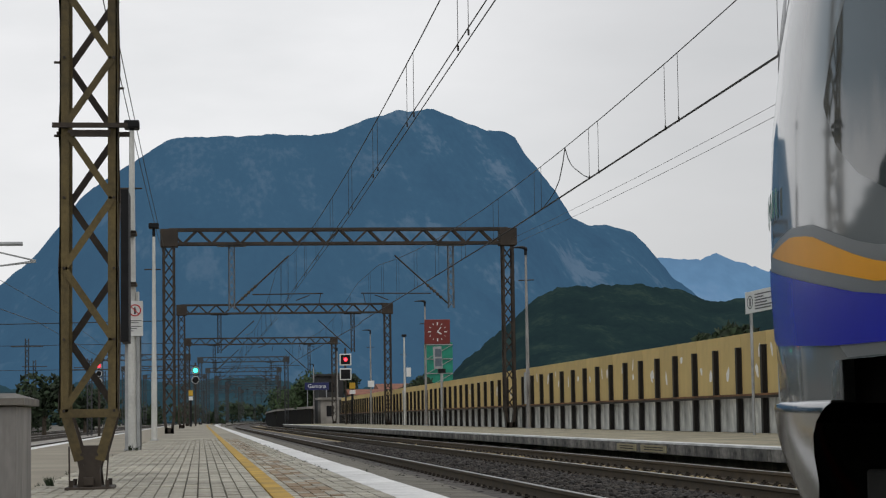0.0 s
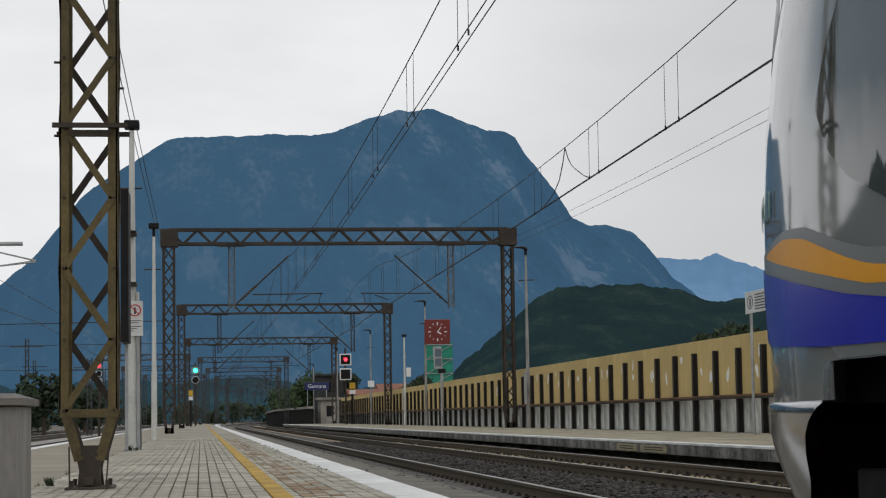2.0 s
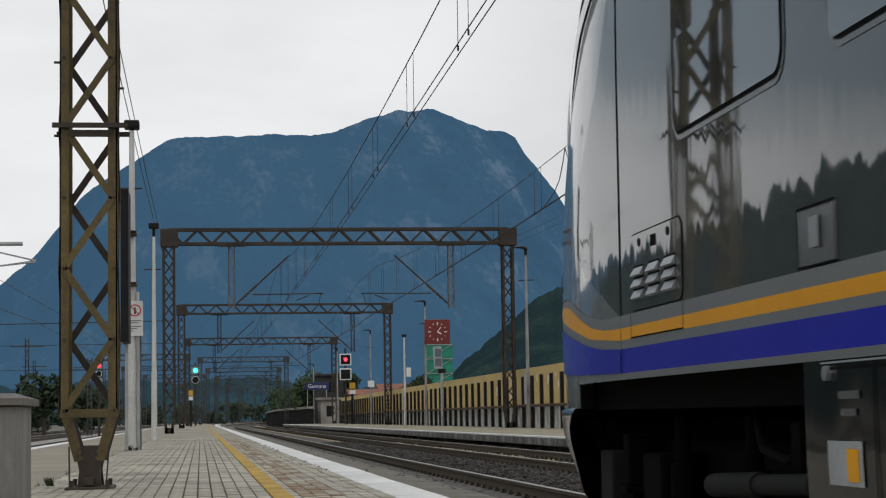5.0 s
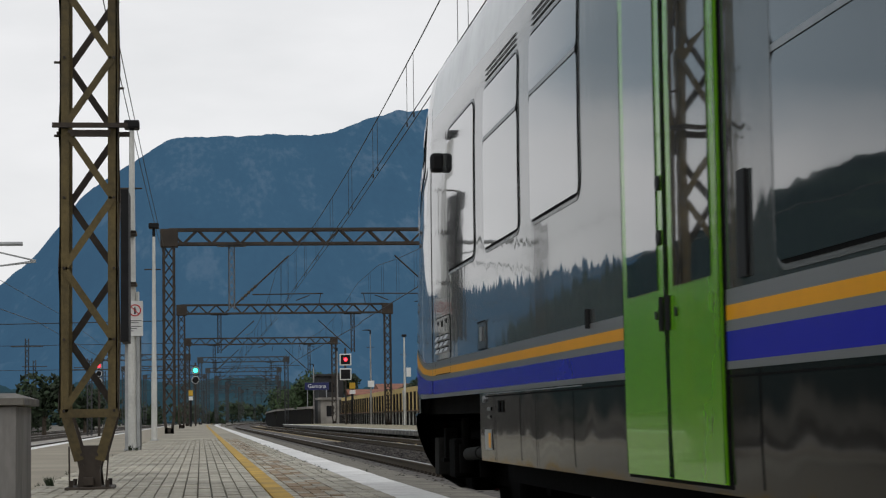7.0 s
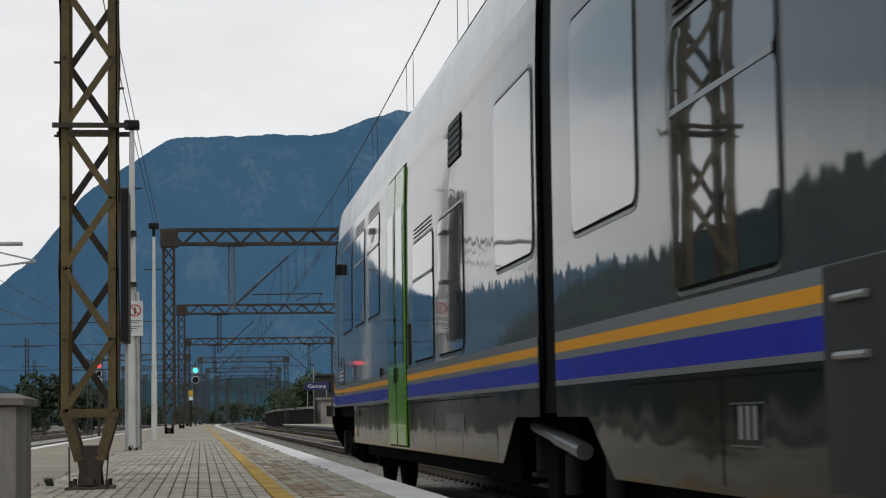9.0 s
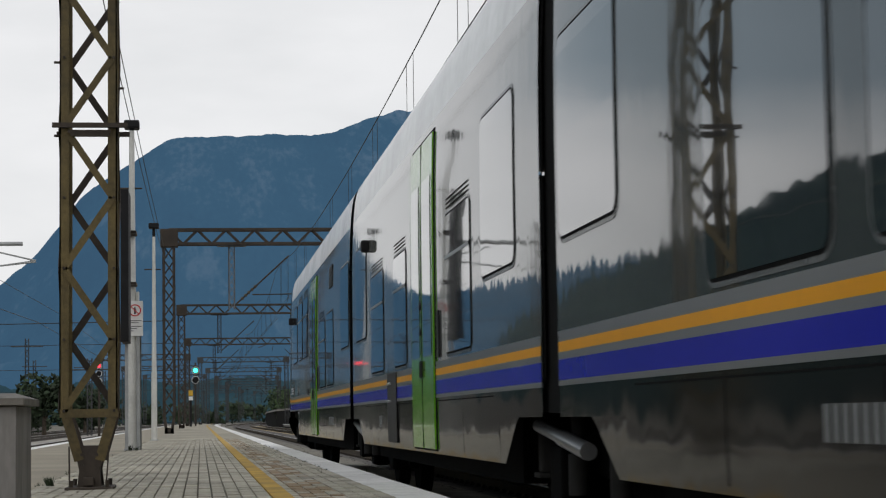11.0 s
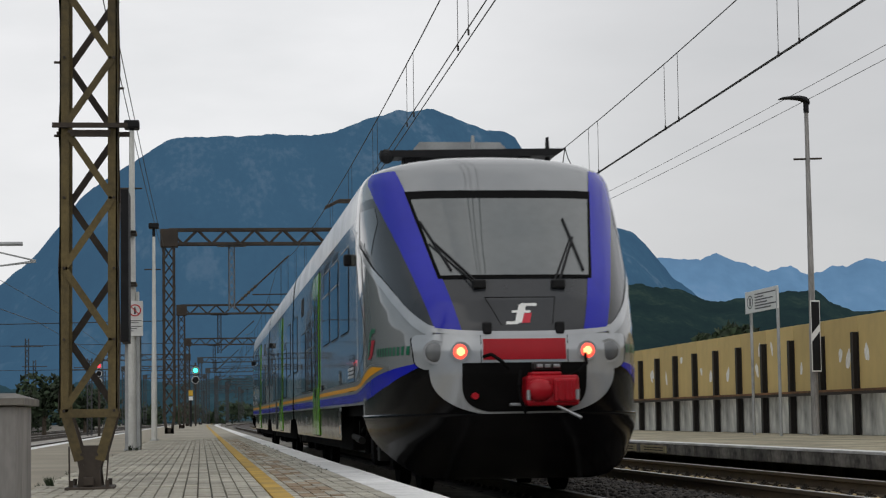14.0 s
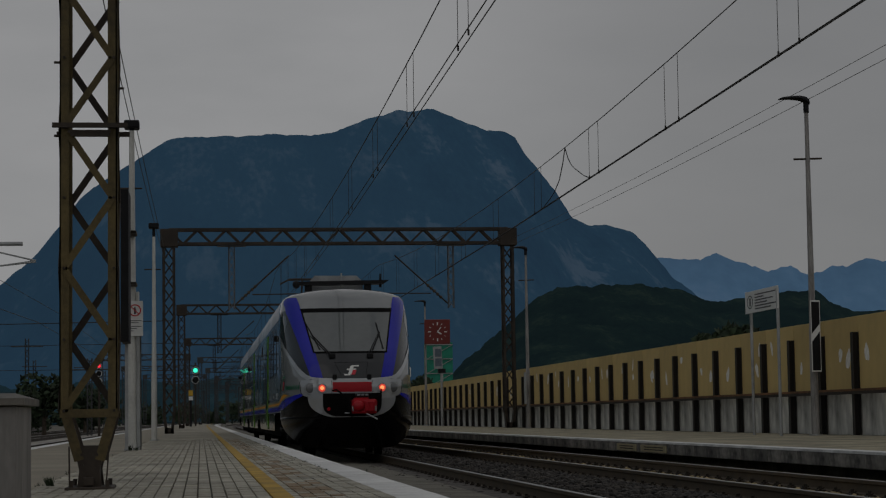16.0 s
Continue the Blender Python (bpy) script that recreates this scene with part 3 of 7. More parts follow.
# ---- train ----
CAR, END = 13.5, 15.66               # between the joints, joint to cab


def rippled(m, tilt, swing=0.0016, pitch=(1, 20, 1.5)):
    """Thin welded sheet: the skin leans a little up and down from one narrow strip to the next."""
    nt = m.node_tree
    N, L = nt.nodes.new, nt.links.new
    co, mp, ns, geo = N("ShaderNodeTexCoord"), N("ShaderNodeMapping"), N("ShaderNodeTexNoise"), N("ShaderNodeNewGeometry")
    mp.inputs["Scale"].default_value = pitch
    ns.inputs["Scale"].default_value, ns.inputs["Detail"].default_value = 1.0, 3.0
    L(co.outputs["Object"], mp.inputs[0])
    L(mp.outputs[0], ns.inputs["Vector"])
    sub, sc, ad, nm = N("ShaderNodeVectorMath"), N("ShaderNodeVectorMath"), N("ShaderNodeVectorMath"), N("ShaderNodeVectorMath")
    sub.operation, sc.operation, ad.operation, nm.operation = "SUBTRACT", "MULTIPLY", "ADD", "NORMALIZE"
    sub.inputs[1].default_value = (0.5, 0.5, 0.5)
    sc.inputs[1].default_value = (0.0, swing, tilt)
    L(ns.outputs["Color"], sub.inputs[0])
    L(sub.outputs[0], sc.inputs[0])
    L(geo.outputs["Normal"], ad.inputs[0])
    L(sc.outputs[0], ad.inputs[1])
    L(ad.outputs[0], nm.inputs[0])
    L(nm.outputs[0], nt.nodes["Principled BSDF"].inputs["Normal"])
    return m


PAINT = rippled(mat("glossy_slate_grey_train_paint", (0.046, 0.052, 0.053), 0.035, 0.0, 0.10, 0.6, 5.0, 0.0, stretch=(1, 1, 0.3)), 0.055, 0.008, (1, 13, 2.2))
dusty = PAINT.node_tree.nodes["Principled BSDF"]
dusty.inputs["Specular IOR Level"].default_value = 0.58
dusty.inputs["Sheen Weight"].default_value, dusty.inputs["Sheen Roughness"].default_value = 0.15, 0.30
dusty.inputs["Sheen Tint"].default_value = (0.55, 0.56, 0.53, 1)
ROOF = mat("pale_roof_paint", (0.70, 0.71, 0.72), 0.25, 0.0, 0.12, 0.8, 8, 0.02, coat=0.2)
SKIRT = rippled(mat("glossy_dark_grey_skirt", (0.013, 0.0125, 0.012), 0.09, 0.0, 0.25, 0.8, 3, 0.0, spec=0.17), 0.10, 0.001, (1, 2.5, 1.2))
DAMPER = mat("dull_damper_tube", (0.17, 0.17, 0.17), 0.35, 0.5, 0.2, 3, 30, 0.05)
CUPBOARD = mat("matt_dark_grey_paint", (0.022, 0.021, 0.021), 0.5, 0, 0.3, 2, 15, 0.05, spec=0.25)
SAND_BOX = mat("dusty_dark_grey_box", (0.018, 0.0175, 0.0165), 0.8, 0, 0.3, 2, 15, 0.1, spec=0.1)
NOSE_PAINT = rippled(mat("nose_silver_paint", (0.27, 0.28, 0.285), 0.06, 0.25, 0.06, 0.6, 4, 0.0), 0.012, 0.004, (2, 2, 2))
# grey base stands in for the light seen in and through the pane
SCREEN = mat("grey_lit_windscreen", (0.105, 0.115, 0.115), 0.03, 0.0, 0.1, 1, 9, 0.0, spec=0.7, coat=0.6)
LENS = mat("grey_lamp_lens", (0.12, 0.125, 0.13), 0.12, 0.0, 0.1, 2, 20, 0.05, coat=0.6)
# lead-car skirt in greyer paint, for the brighter reflections there
NOSE_DARK = mat("glossy_grey_nose_skirt", (0.22, 0.225, 0.23), 0.13, 0.9, 0.15, 0.8, 5, 0.03)
GREEN = mat("bright_green_door_paint", (0.13, 0.385, 0.010), 0.2, 0, 0.05, 1, 9, 0.0, coat=0.45)
YELLOW = mat("train_yellow_stripe", (0.76, 0.335, 0.003), 0.3, 0, 0.06, 1, 9, 0.0, spec=0.12)
BLUE = mat("train_blue", (0.013, 0.017, 0.40), 0.22, 0, 0.06, 1, 9, 0.0, spec=0.3)
PILLAR = mat("glossy_pillar_blue", (0.014, 0.018, 0.36), 0.14, 0, 0.06, 1, 9, 0.0, spec=0.3, coat=0.03)
NOSE_WHITE = mat("nose_silver_white", (0.40, 0.415, 0.43), 0.18, 0.25, 0.08, 1, 9, 0.0, coat=0.3)
STRIPE_GREY = mat("grey_stripe", (0.165, 0.17, 0.173), 0.3, 0.1, 0.06, 1, 9, 0.0)
NOSE_GREY = mat("nose_dark_grey", (0.021, 0.023, 0.026), 0.16, 0.0, 0.1, 1, 9, 0.0, coat=0.1)
GLASS = rippled(mat("dark_train_glass", (0.028, 0.031, 0.033), 0.015, 0.0, 0.1, 1, 9, 0.0, spec=1.0, coat=0.4), 0.014, 0.005, (1, 3, 3))
FRAME = mat("grey_window_frame", (0.11, 0.115, 0.115), 0.25, 0.3, 0.15, 2, 12, 0.0)
RUBBER = mat("black_rubber", (0.007, 0.007, 0.007), 0.9, 0, 0.2, 3, 20, 0.1, spec=0.05)
RED = mat("red_band", (0.36, 0.008, 0.016), 0.3, 0, 0.1, 2, 9, 0.0, spec=0.25)
# black nose parts; also the dark reflection on tail skirt and lower flank
NOSE_BLACK = mat("black_nose_and_dark_reflection", (0.003, 0.003, 0.0035), 0.18, 0, 0.2, 2, 9, 0.0, spec=0.2)
# near-black base: the deep shade under the train is put into the colour
UNDER = mat("dirty_shaded_underframe", (0.0026, 0.0024, 0.0022), 0.95, 0.0, 0.4, 3, 20, 0.2, spec=0.05)
STEEL_TUBE = mat("grey_damper_steel", (0.32, 0.33, 0.34), 0.35, 0.6, 0.15, 3, 30, 0.05)
TAIL = glow("tail_lamp", (1.0, 0.075, 0.045), 1.9)
TAIL_CORE = glow("tail_lamp_core", (1.0, 0.34, 0.12), 3.6)
EMBLEM_GREEN = mat("emblem_green", (0.0, 0.13, 0.06), 0.35, 0, 0.05, 2, 9, 0.0)
EMBLEM_RED = mat("emblem_red", (0.5, 0.01, 0.03), 0.35, 0, 0.05, 2, 9, 0.0)

SEC_Z = (0.55, 0.70, 1.0, 2.2, 2.6, 2.95, 3.2, 3.35, 3.45, 3.52, 3.58, 3.64, 3.70, 3.74, 3.76)
SEC_W = (1.452, 1.458, 1.46, 1.46, 1.457, 1.447, 1.432, 1.415, 1.395, 1.365, 1.30, 1.16, 0.88, 0.52, 0.0)


def half(z):
    return float(np.interp(z, SEC_Z, SEC_W))


def shell(bm, y0, y1, z0, z1, out=0.0, n=24, ny=1):
    """The skin of a carriage between two heights, both sides; joined over the roof when z1 reaches it."""
    zs = [z0 + (z1 - z0) * i / n for i in range(n + 1)]
    for s in (-1, 1):
        g = [[bm.verts.new((s * (half(z) + out if half(z) > 0 else 0), y0 + (y1 - y0) * j / ny, z + (out if half(z) < 1.2 else 0))) for z in zs] for j in range(ny + 1)]
        for a, b in zip(g, g[1:]):
            for i in range(n):
                bm.faces.new((a[i], a[i + 1], b[i + 1], b[i])[::s])
    return bm


def arch_fill(bm, ya, yb):
    """The slanted lower edge of the skirt beside a bogie."""
    for s in (-1, 1):
        a = [bm.verts.new((s * half(z), y, z)) for y, z in ((ya, 0.82), (yb, 0.82), (yb, 0.55), (yb + (ya - yb) * 0.25, 0.55), (yb + (ya - yb) * 0.85, 0.78))]
        bm.faces.new(a)
    bmesh.ops.recalc_face_normals(bm, faces=bm.faces)


def side_patch(bm, s, y0, y1, z0, z1, out, thick=0.0, n=4):
    """A panel that lies on one side of the carriage."""
    zs = [z0 + (z1 - z0) * i / n for i in range(n + 1)]
    a = [bm.verts.new((s * (half(z) + out), y0, z)) for z in zs]
    b = [bm.verts.new((s * (half(z) + out), y1, z)) for z in zs]
    fs = [bm.faces.new((a[i], a[i + 1], b[i + 1], b[i])[::s]) for i in range(n)]
    if thick:
        r = bmesh.ops.extrude_face_region(bm, geom=fs)
        for v in r["geom"]:
            if isinstance(v, bmesh.types.BMVert):
                v.co.x += s * thick
    return bm


def rounded(bm, s, y0, y1, z0, z1, r, out):
    """A pane with round corners that lies on one side of the carriage."""
    zs = [z0 + r * k for k in (0.0, 0.06, 0.25, 0.55, 1.0)] + [z0 + (z1 - z0) * k for k in (0.35, 0.5, 0.65)] + [z1 - r * k for k in (1.0, 0.55, 0.25, 0.06, 0.0)]
    rows = []
    for z in zs:
        e = max(0.0, r - min(z - z0, z1 - z))
        i = r - math.sqrt(max(0.0, r * r - e * e))
        x = s * (half(z) + out)
        rows.append((bm.verts.new((x, y0 + i, z)), bm.verts.new((x, y1 - i, z))))
    for a, b in zip(rows, rows[1:]):
        bm.faces.new((a[0], b[0], b[1], a[1])[::s])
    return bm


def window(parent, s, y0, y1, z0, z1, split=0.0):
    bm = new_bm()
    rounded(bm, s, y0 - 0.034, y1 + 0.034, z0 - 0.034, z1 + 0.034, 0.12, 0.003)
    w = part("window", bm, FRAME, parent)
    bm = new_bm()
    rounded(bm, s, y0 - 0.014, y1 + 0.014, z0 - 0.014, z1 + 0.014, 0.10, 0.0055)
    part("gasket", bm, RUBBER, w)
    for k in range(3 if split else 0):
        bm = new_bm()
        side_patch(bm, s, y0 + 0.06, y1 - 0.06, z1 + 0.052 + 0.032 * k, z1 + 0.062 + 0.032 * k, 0.004)
        part("vent_slot", bm, RUBBER, w)
    if split:
        panes = ((z0, split - 0.012), (split + 0.012, z1))
    else:
        panes = ((z0, z1),)
    for a, b in panes:
        bm = new_bm()
        rounded(bm, s, y0, y1, a, b, 0.085 if not split else 0.05, 0.008)
        part("pane", bm, GLASS, w)
    if split:
        bm = new_bm()
        side_patch(bm, s, y0 + 0.02, y1 - 0.02, split - 0.012, split + 0.012, 0.012)
        part("transom", bm, STEEL_TUBE, w)
    return w


def door(parent, s, y0, y1):
    bm = new_bm()
    side_patch(bm, s, y0 - 0.03, y1 + 0.03, 0.57, 3.03, 0.001, 0.004, 10)
    bmesh.ops.recalc_face_normals(bm, faces=bm.faces)
    d = part("door", bm, RUBBER, parent, "bright green double sliding door")
    mid = (y0 + y1) / 2
    for a, b in ((y0, mid - 0.03), (mid + 0.03, y1)):
        bm = new_bm()
        side_patch(bm, s, a, b, 0.585, 3.0, 0.006, 0.012, 12)
        bmesh.ops.recalc_face_normals(bm, faces=bm.faces)
        part("door_leaf", bm, GREEN, d)
        bm = new_bm()
        side_patch(bm, s, a + 0.10, b - 0.10, 1.30, 2.68, 0.019, 0.004, 8)
        bmesh.ops.recalc_face_normals(bm, faces=bm.faces)
        part("door_glass", bm, GLASS, d)
    for a, b in ((y0 - 0.004, y0 + 0.004), (mid - 0.032, mid - 0.003), (mid + 0.003, mid + 0.032), (y1 - 0.004, y1 + 0.004)):
        bm = new_bm()
        side_patch(bm, s, a, b, 0.59, 3.0, 0.020)
        part("door_seal", bm, RUBBER, d)
    for a in (mid - 0.16, mid + 0.16):
        bm = new_bm()
        bar(bm, (s * 1.47, a, 1.205), (s * 1.484, a, 1.205), 0.018, 12)
        part("door_lock", bm, BLACK, d)
    for z in (1.50, 1.71):
        bm = new_bm()
        bar(bm, (s * 1.47, mid + 0.085, z), (s * 1.488, mid + 0.085, z), 0.03, 16)
        part("door_button", bm, BLACK, d)
    for a in (mid - 0.055, mid + 0.055):
        bm = new_bm()
        bar(bm, (s * 1.485, a, 1.14), (s * 1.485, a, 1.27), 0.012, 8)
        part("door_grip", bm, BLACK, d)
    return d


# the nose: y = 0 at the cab joint, tip ahead of it
NZ = (0.30, 0.6, 0.9, 1.25, 1.5, 1.75, 2.0, 2.27, 2.7, 3.18, 3.30, 3.42, 3.54, 3.64, 3.71, 3.76)
ND = (2.60, 2.85, 2.96, 3.04, 3.04, 2.98, 2.82, 2.56, 2.10, 1.60, 1.47, 1.34, 1.20, 1.04, 0.84, 0.52)
NA, NB = 4.0, 0.335


def nose_depth(z):
    return float(np.interp(z, NZ, ND))


def nose_half(z):
    return half(max(z, 0.55)) - 0.16 * max(0.0, 0.75 - z)


def nose_at(x, z, out=0.0):
    """The point of the nose skin at (x, z), moved outward."""
    w = nose_half(z)
    q = min(1.0, abs(x) / max(w, 1e-4))
    y = nose_depth(z) * (1 - q ** NA) ** NB
    k = q ** 4
    return Vector((x + math.copysign(out * k, x), y + out * (1 - 0.6 * k), z))


def nose_side(y, z, s, out=0.0):
    """The point of the nose's flank at (y, z)."""
    d = max(nose_depth(z), 1e-3)
    r = min(0.9999, y / d)
    q = (1 - r ** (1 / NB)) ** (1 / NA)
    k = 1 - r ** 4
    return Vector((s * (nose_half(z) * q + out * max(0.35, k)), y + out * (1 - k), z))


def quads(bm, g, flip):
    for a, b in zip(g, g[1:]):
        for i in range(len(a) - 1):
            f = (a[i], a[i + 1], b[i + 1], b[i])
            bm.faces.new(f[::-1] if flip else f)
    return bm


def nose_patch(bm, left, right, z0, z1, out, nx=10, nz=14, s=1):
    """A panel on the nose between two side lines x = left(z), x = right(z)."""
    g = []
    for j in range(nz + 1):
        z = z0 + (z1 - z0) * j / nz
        l, r = left(z), right(z)
        g.append([bm.verts.new(nose_at(s * (l + (r - l) * i / nx), z, out)) for i in range(nx + 1)])
    return quads(bm, g, s > 0)


def flank_patch(bm, s, y0, y1, low, high, out, ny=24, nz=8):
    """A panel on the nose's flank between two lines z = low(y), z = high(y)."""
    g = []
    for j in range(ny + 1):
        y = y0 + (y1 - y0) * j / ny
        a, b = low(y), high(y)
        g.append([bm.verts.new(nose_side(y, a + (b - a) * i / nz, s, out)) for i in range(nz + 1)])
    return quads(bm, g, s < 0)


def lerp(z0, a, z1, b):
    return lambda z: a + (b - a) * (z - z0) / (z1 - z0)


def table(*pts):
    xs, ys = [p[0] for p in pts], [p[1] for p in pts]
    return lambda v: float(np.interp(v, xs, ys))


ARC = table((0.0, 2.98), (0.3, 2.80), (0.9, 2.62), (1.4, 2.42), (1.9, 2.22), (2.3, 2.02), (2.6, 1.84), (2.8, 1.72), (2.95, 1.66))


def hood_edge(z):
    """Half the width of the dark hood at a height: out to the white arc below, to the cab door line above."""
    ys = [0.05 * k for k in range(60)]
    y = float(np.interp(-z, [-ARC(v) for v in ys], ys))
    return nose_side(max(0.45, y), z, 1).x


BLUE_LOW_TAIL = table((0, 1.0), (1.08, 1.013), (1.6, 1.055), (2.2, 1.16), (2.6, 1.27), (2.80, 1.345))
BAND = table((1.30, 0.98), (1.33, 1.04), (1.37, 1.075), (1.60, 1.10), (1.64, 1.09), (1.655, 1.06))


def top_of(y):
    """Height at which the nose's centre line reaches back to y."""
    return float(np.interp(-y, [-d for d in ND[4:]], NZ[4:]))


def cab(car, m, tail):
    """The rounded cab of an end car; m carries nose space into car space."""
    bm = new_bm()
    nz, nt = 60, 64
    g = []
    for z in [0.86, 0.90, 0.94, 0.970, 0.972] + [0.972 + (3.76 - 0.972) * j / nz for j in range(1, nz + 1)]:
        w = nose_half(z)
        row = []
        for i in range(nt + 1):
            a = -1 + 2 * i / nt
            x = w * math.copysign(1 - (1 - abs(a)) ** 2.2, a)
            p = nose_at(x, z)
            if z < 0.971:
                p.y = max(p.y, 1.0)
            row.append(bm.verts.new(p))
        g.append(row)
    quads(bm, g, True)
    nose = part("nose", bm, NOSE_PAINT, car, "rounded silver nose with blue pillars and raked windscreen")
    nose.matrix_basis = m
    smooth(nose, 60)

    def put(name, fn, material, label=""):
        b = new_bm()
        fn(b)
        return smooth(part(name, b, material, nose, label), 60)

    # lower nose: black flanks and a skirt that stands a little proud
    put("black_flank", lambda b: nose_patch(b, lambda z: -0.87 * nose_half(z), lambda z: 0.87 * nose_half(z), 0.80, 1.30, 0.0012, 64, 10), NOSE_BLACK)
    b = new_bm()
    g = []
    for z, o in ((0.86, -0.01), (0.852, 0.03), (0.84, 0.035), (0.82, 0.034), (0.80, 0.033), (0.76, 0.032), (0.7, 0.03), (0.62, 0.02), (0.55, 0.01), (0.48, -0.005), (0.42, -0.02), (0.30, -0.08), (0.21, -0.2), (0.18, -0.45)):
        rear = table((0.18, 2.30), (0.30, 2.10), (0.42, 1.88), (0.5, 1.64), (0.58, 1.42), (0.65, 1.32), (0.75, 1.26), (0.80, 1.19), (0.83, 1.11), (0.86, 1.0))(z)
        w = min(nose_half(z), nose_side(rear, z, 1).x) - max(0.0, -o) * 0.6
        row = []
        for i in range(65):
            a = -1 + 2 * i / 64
            x = w * math.copysign(1 - (1 - abs(a)) ** 2.2, a)
            p = nose_at(x * 0.9995, z, o)
            p.y = max(p.y, rear)
            row.append(b.verts.new(p))
        g.append(row)
    quads(b, g, False)
    # same paint on both noses; black at the tail, where dark ground is mirrored
    smooth(part("nose_skirt", b, NOSE_BLACK if tail else NOSE_DARK, nose, "glossy dark skirt under the nose"), 50)

    def hood_skin(b):
        g = []
        for j in range(41):
            z = 1.665 + (3.24 - 1.665) * j / 40
            e = hood_edge(z)
            g.append([b.verts.new(nose_at(e * math.copysign(1 - (1 - abs(u)) ** 2.0, u), z, 0.006)) for u in [-1 + i / 36 for i in range(73)]])
        quads(b, g, True)
    put("hood", hood_skin, NOSE_GREY, "dark grey hood round the windscreen")
    for s in (-1, 1):
        put("body_arrow", lambda b, s=s: flank_patch(b, s, 0.0, 1.12, table((0, 1.235), (0.42, 1.36), (0.8, 1.47), (1.0, 1.57), (1.12, 1.70)), table((0, 2.85), (0.42, 2.30), (0.80, 2.02), (1.0, 1.87), (1.12, 1.72)), 0.004, 30), PAINT, "slate grey arrow ending on the silver nose")
        if tail:
            put("data_plate", lambda b, s=s: flank_patch(b, s, 0.95, 1.22, lambda y: 1.014, lambda y: 1.044, 0.010, 6, 2), NOSE_WHITE, "small white data plate")
        put("cab_side_glass", lambda b, s=s: flank_patch(b, s, 0.50, 1.30, lambda y: ARC(y) + 0.12, lambda y: min(3.12, top_of(y + 0.55)), 0.012), GLASS, "dark cab side window")
        put("white_arc", lambda b, s=s: flank_patch(b, s, 0.42, 2.85, lambda y: ARC(y) - 0.035 - 0.03 * y / 3, lambda y: ARC(y) + 0.035, 0.02, 60, 4), NOSE_WHITE, "white arc sweeping from roof to lamps")
        put("blue_pillar", lambda b, s=s: nose_patch(b, table((1.64, 0.61), (3.40, 1.04), (3.54, 1.08)), table((1.64, 0.86), (2.6, 1.13), (3.2, 1.31), (3.45, 1.355), (3.54, 1.30)), 1.665, 3.54, 0.014, 10, 30, s), PILLAR, "glossy blue pillar stripe")
        put("grey_swoosh", lambda b, s=s: flank_patch(b, s, 0.0, 2.2, table((0, 0.974), (1.0, 0.976), (1.06, 1.05), (1.6, 1.10), (2.2, 1.28)), table((0, 1.242), (0.35, 1.245), (0.64, 1.262), (0.84, 1.29), (1.31, 1.38), (1.6, 1.395), (2.2, 1.36)), 0.003, 30), STRIPE_GREY)
        put("yellow_swoosh", lambda b, s=s: flank_patch(b, s, 0.0, 2.05, table((0, 1.137), (0.67, 1.168), (1.2, 1.235), (2.05, 1.342)), table((0, 1.188), (0.35, 1.195), (0.64, 1.218), (0.84, 1.251), (1.31, 1.345), (1.6, 1.368), (2.05, 1.346)), 0.005), YELLOW)
        put("blue_swoosh", lambda b, s=s: flank_patch(b, s, 0.0, 2.80, BLUE_LOW_TAIL if tail else table((0, 1.0), (1.08, 1.013), (2.0, 1.045), (2.45, 1.11), (2.80, 1.34)), table((0, 1.101), (0.4, 1.113), (0.85, 1.151), (1.62, 1.243), (2.80, 1.375)), 0.007, 48), BLUE)
        # tail only: dark ground mirrored in the lower flank, put in as black
        if tail:
            put("lower_flank", lambda b, s=s: flank_patch(b, s, 1.0, 2.9, lambda y: 0.862, BLUE_LOW_TAIL, 0.002, 40), NOSE_BLACK)
        # emblem and lettering of the operator as plain shapes
        if s > 0:
          for nm, mm, shape in (("emblem", EMBLEM_GREEN, ((0, .06), (.18, .06), (.40, .60), (.22, .60))),
                                ("emblem", EMBLEM_GREEN, ((.22, .64), (.42, .64), (.60, .84), (.93, .86), (1.0, 1.0), (.52, 1.0), (.32, .86))),
                                ("emblem_foot", EMBLEM_RED, ((.52, .62), (.92, .62), (.66, .14), (.42, .01), (0, 0), (.12, .06), (.34, .14)))):
            put(nm, lambda b, shape=shape, s=s: b.faces.new([b.verts.new(nose_side(1.36 + 0.40 * u, 1.45 + 0.32 * v, s, 0.012)) for u, v in shape]), mm)
        for k in range(10):
            put("letter_bar", lambda b, s=s, k=k: flank_patch(b, s, 1.83 + 0.085 * k, 1.875 + 0.085 * k, lambda y: 1.46, lambda y: 1.55, 0.010, 1, 2), EMBLEM_GREEN)
    put("windscreen_seal", lambda b: nose_patch(b, lerp(2.24, -0.80, 3.28, -1.02), lerp(2.24, 0.80, 3.28, 1.02), 2.24, 3.27, 0.018, 24, 14), RUBBER)
    put("windscreen", lambda b: nose_patch(b, lerp(2.27, -0.77, 3.18, -0.965), lerp(2.27, 0.77, 3.18, 0.965), 2.275, 3.17, 0.026, 24, 14), SCREEN, "grey raked windscreen")
    put("lamp_band", lambda b: nose_patch(b, lambda z: -BAND(z), BAND, 1.30, 1.655, 0.018, 60, 12), NOSE_WHITE, "white band carrying the lamps")
    def trim(b):
        g = []
        for i in range(49):
            x = -0.92 + 1.84 * i / 48
            zc = 1.655 + 0.05 * abs(x / 0.92) ** 3
            g.append([b.verts.new(nose_at(x, zc + dz, 0.022)) for dz in (-0.026, 0.0, 0.022)])
        quads(b, g, False)
    put("band_trim", trim, NOSE_WHITE, "white edge above the lamp band")
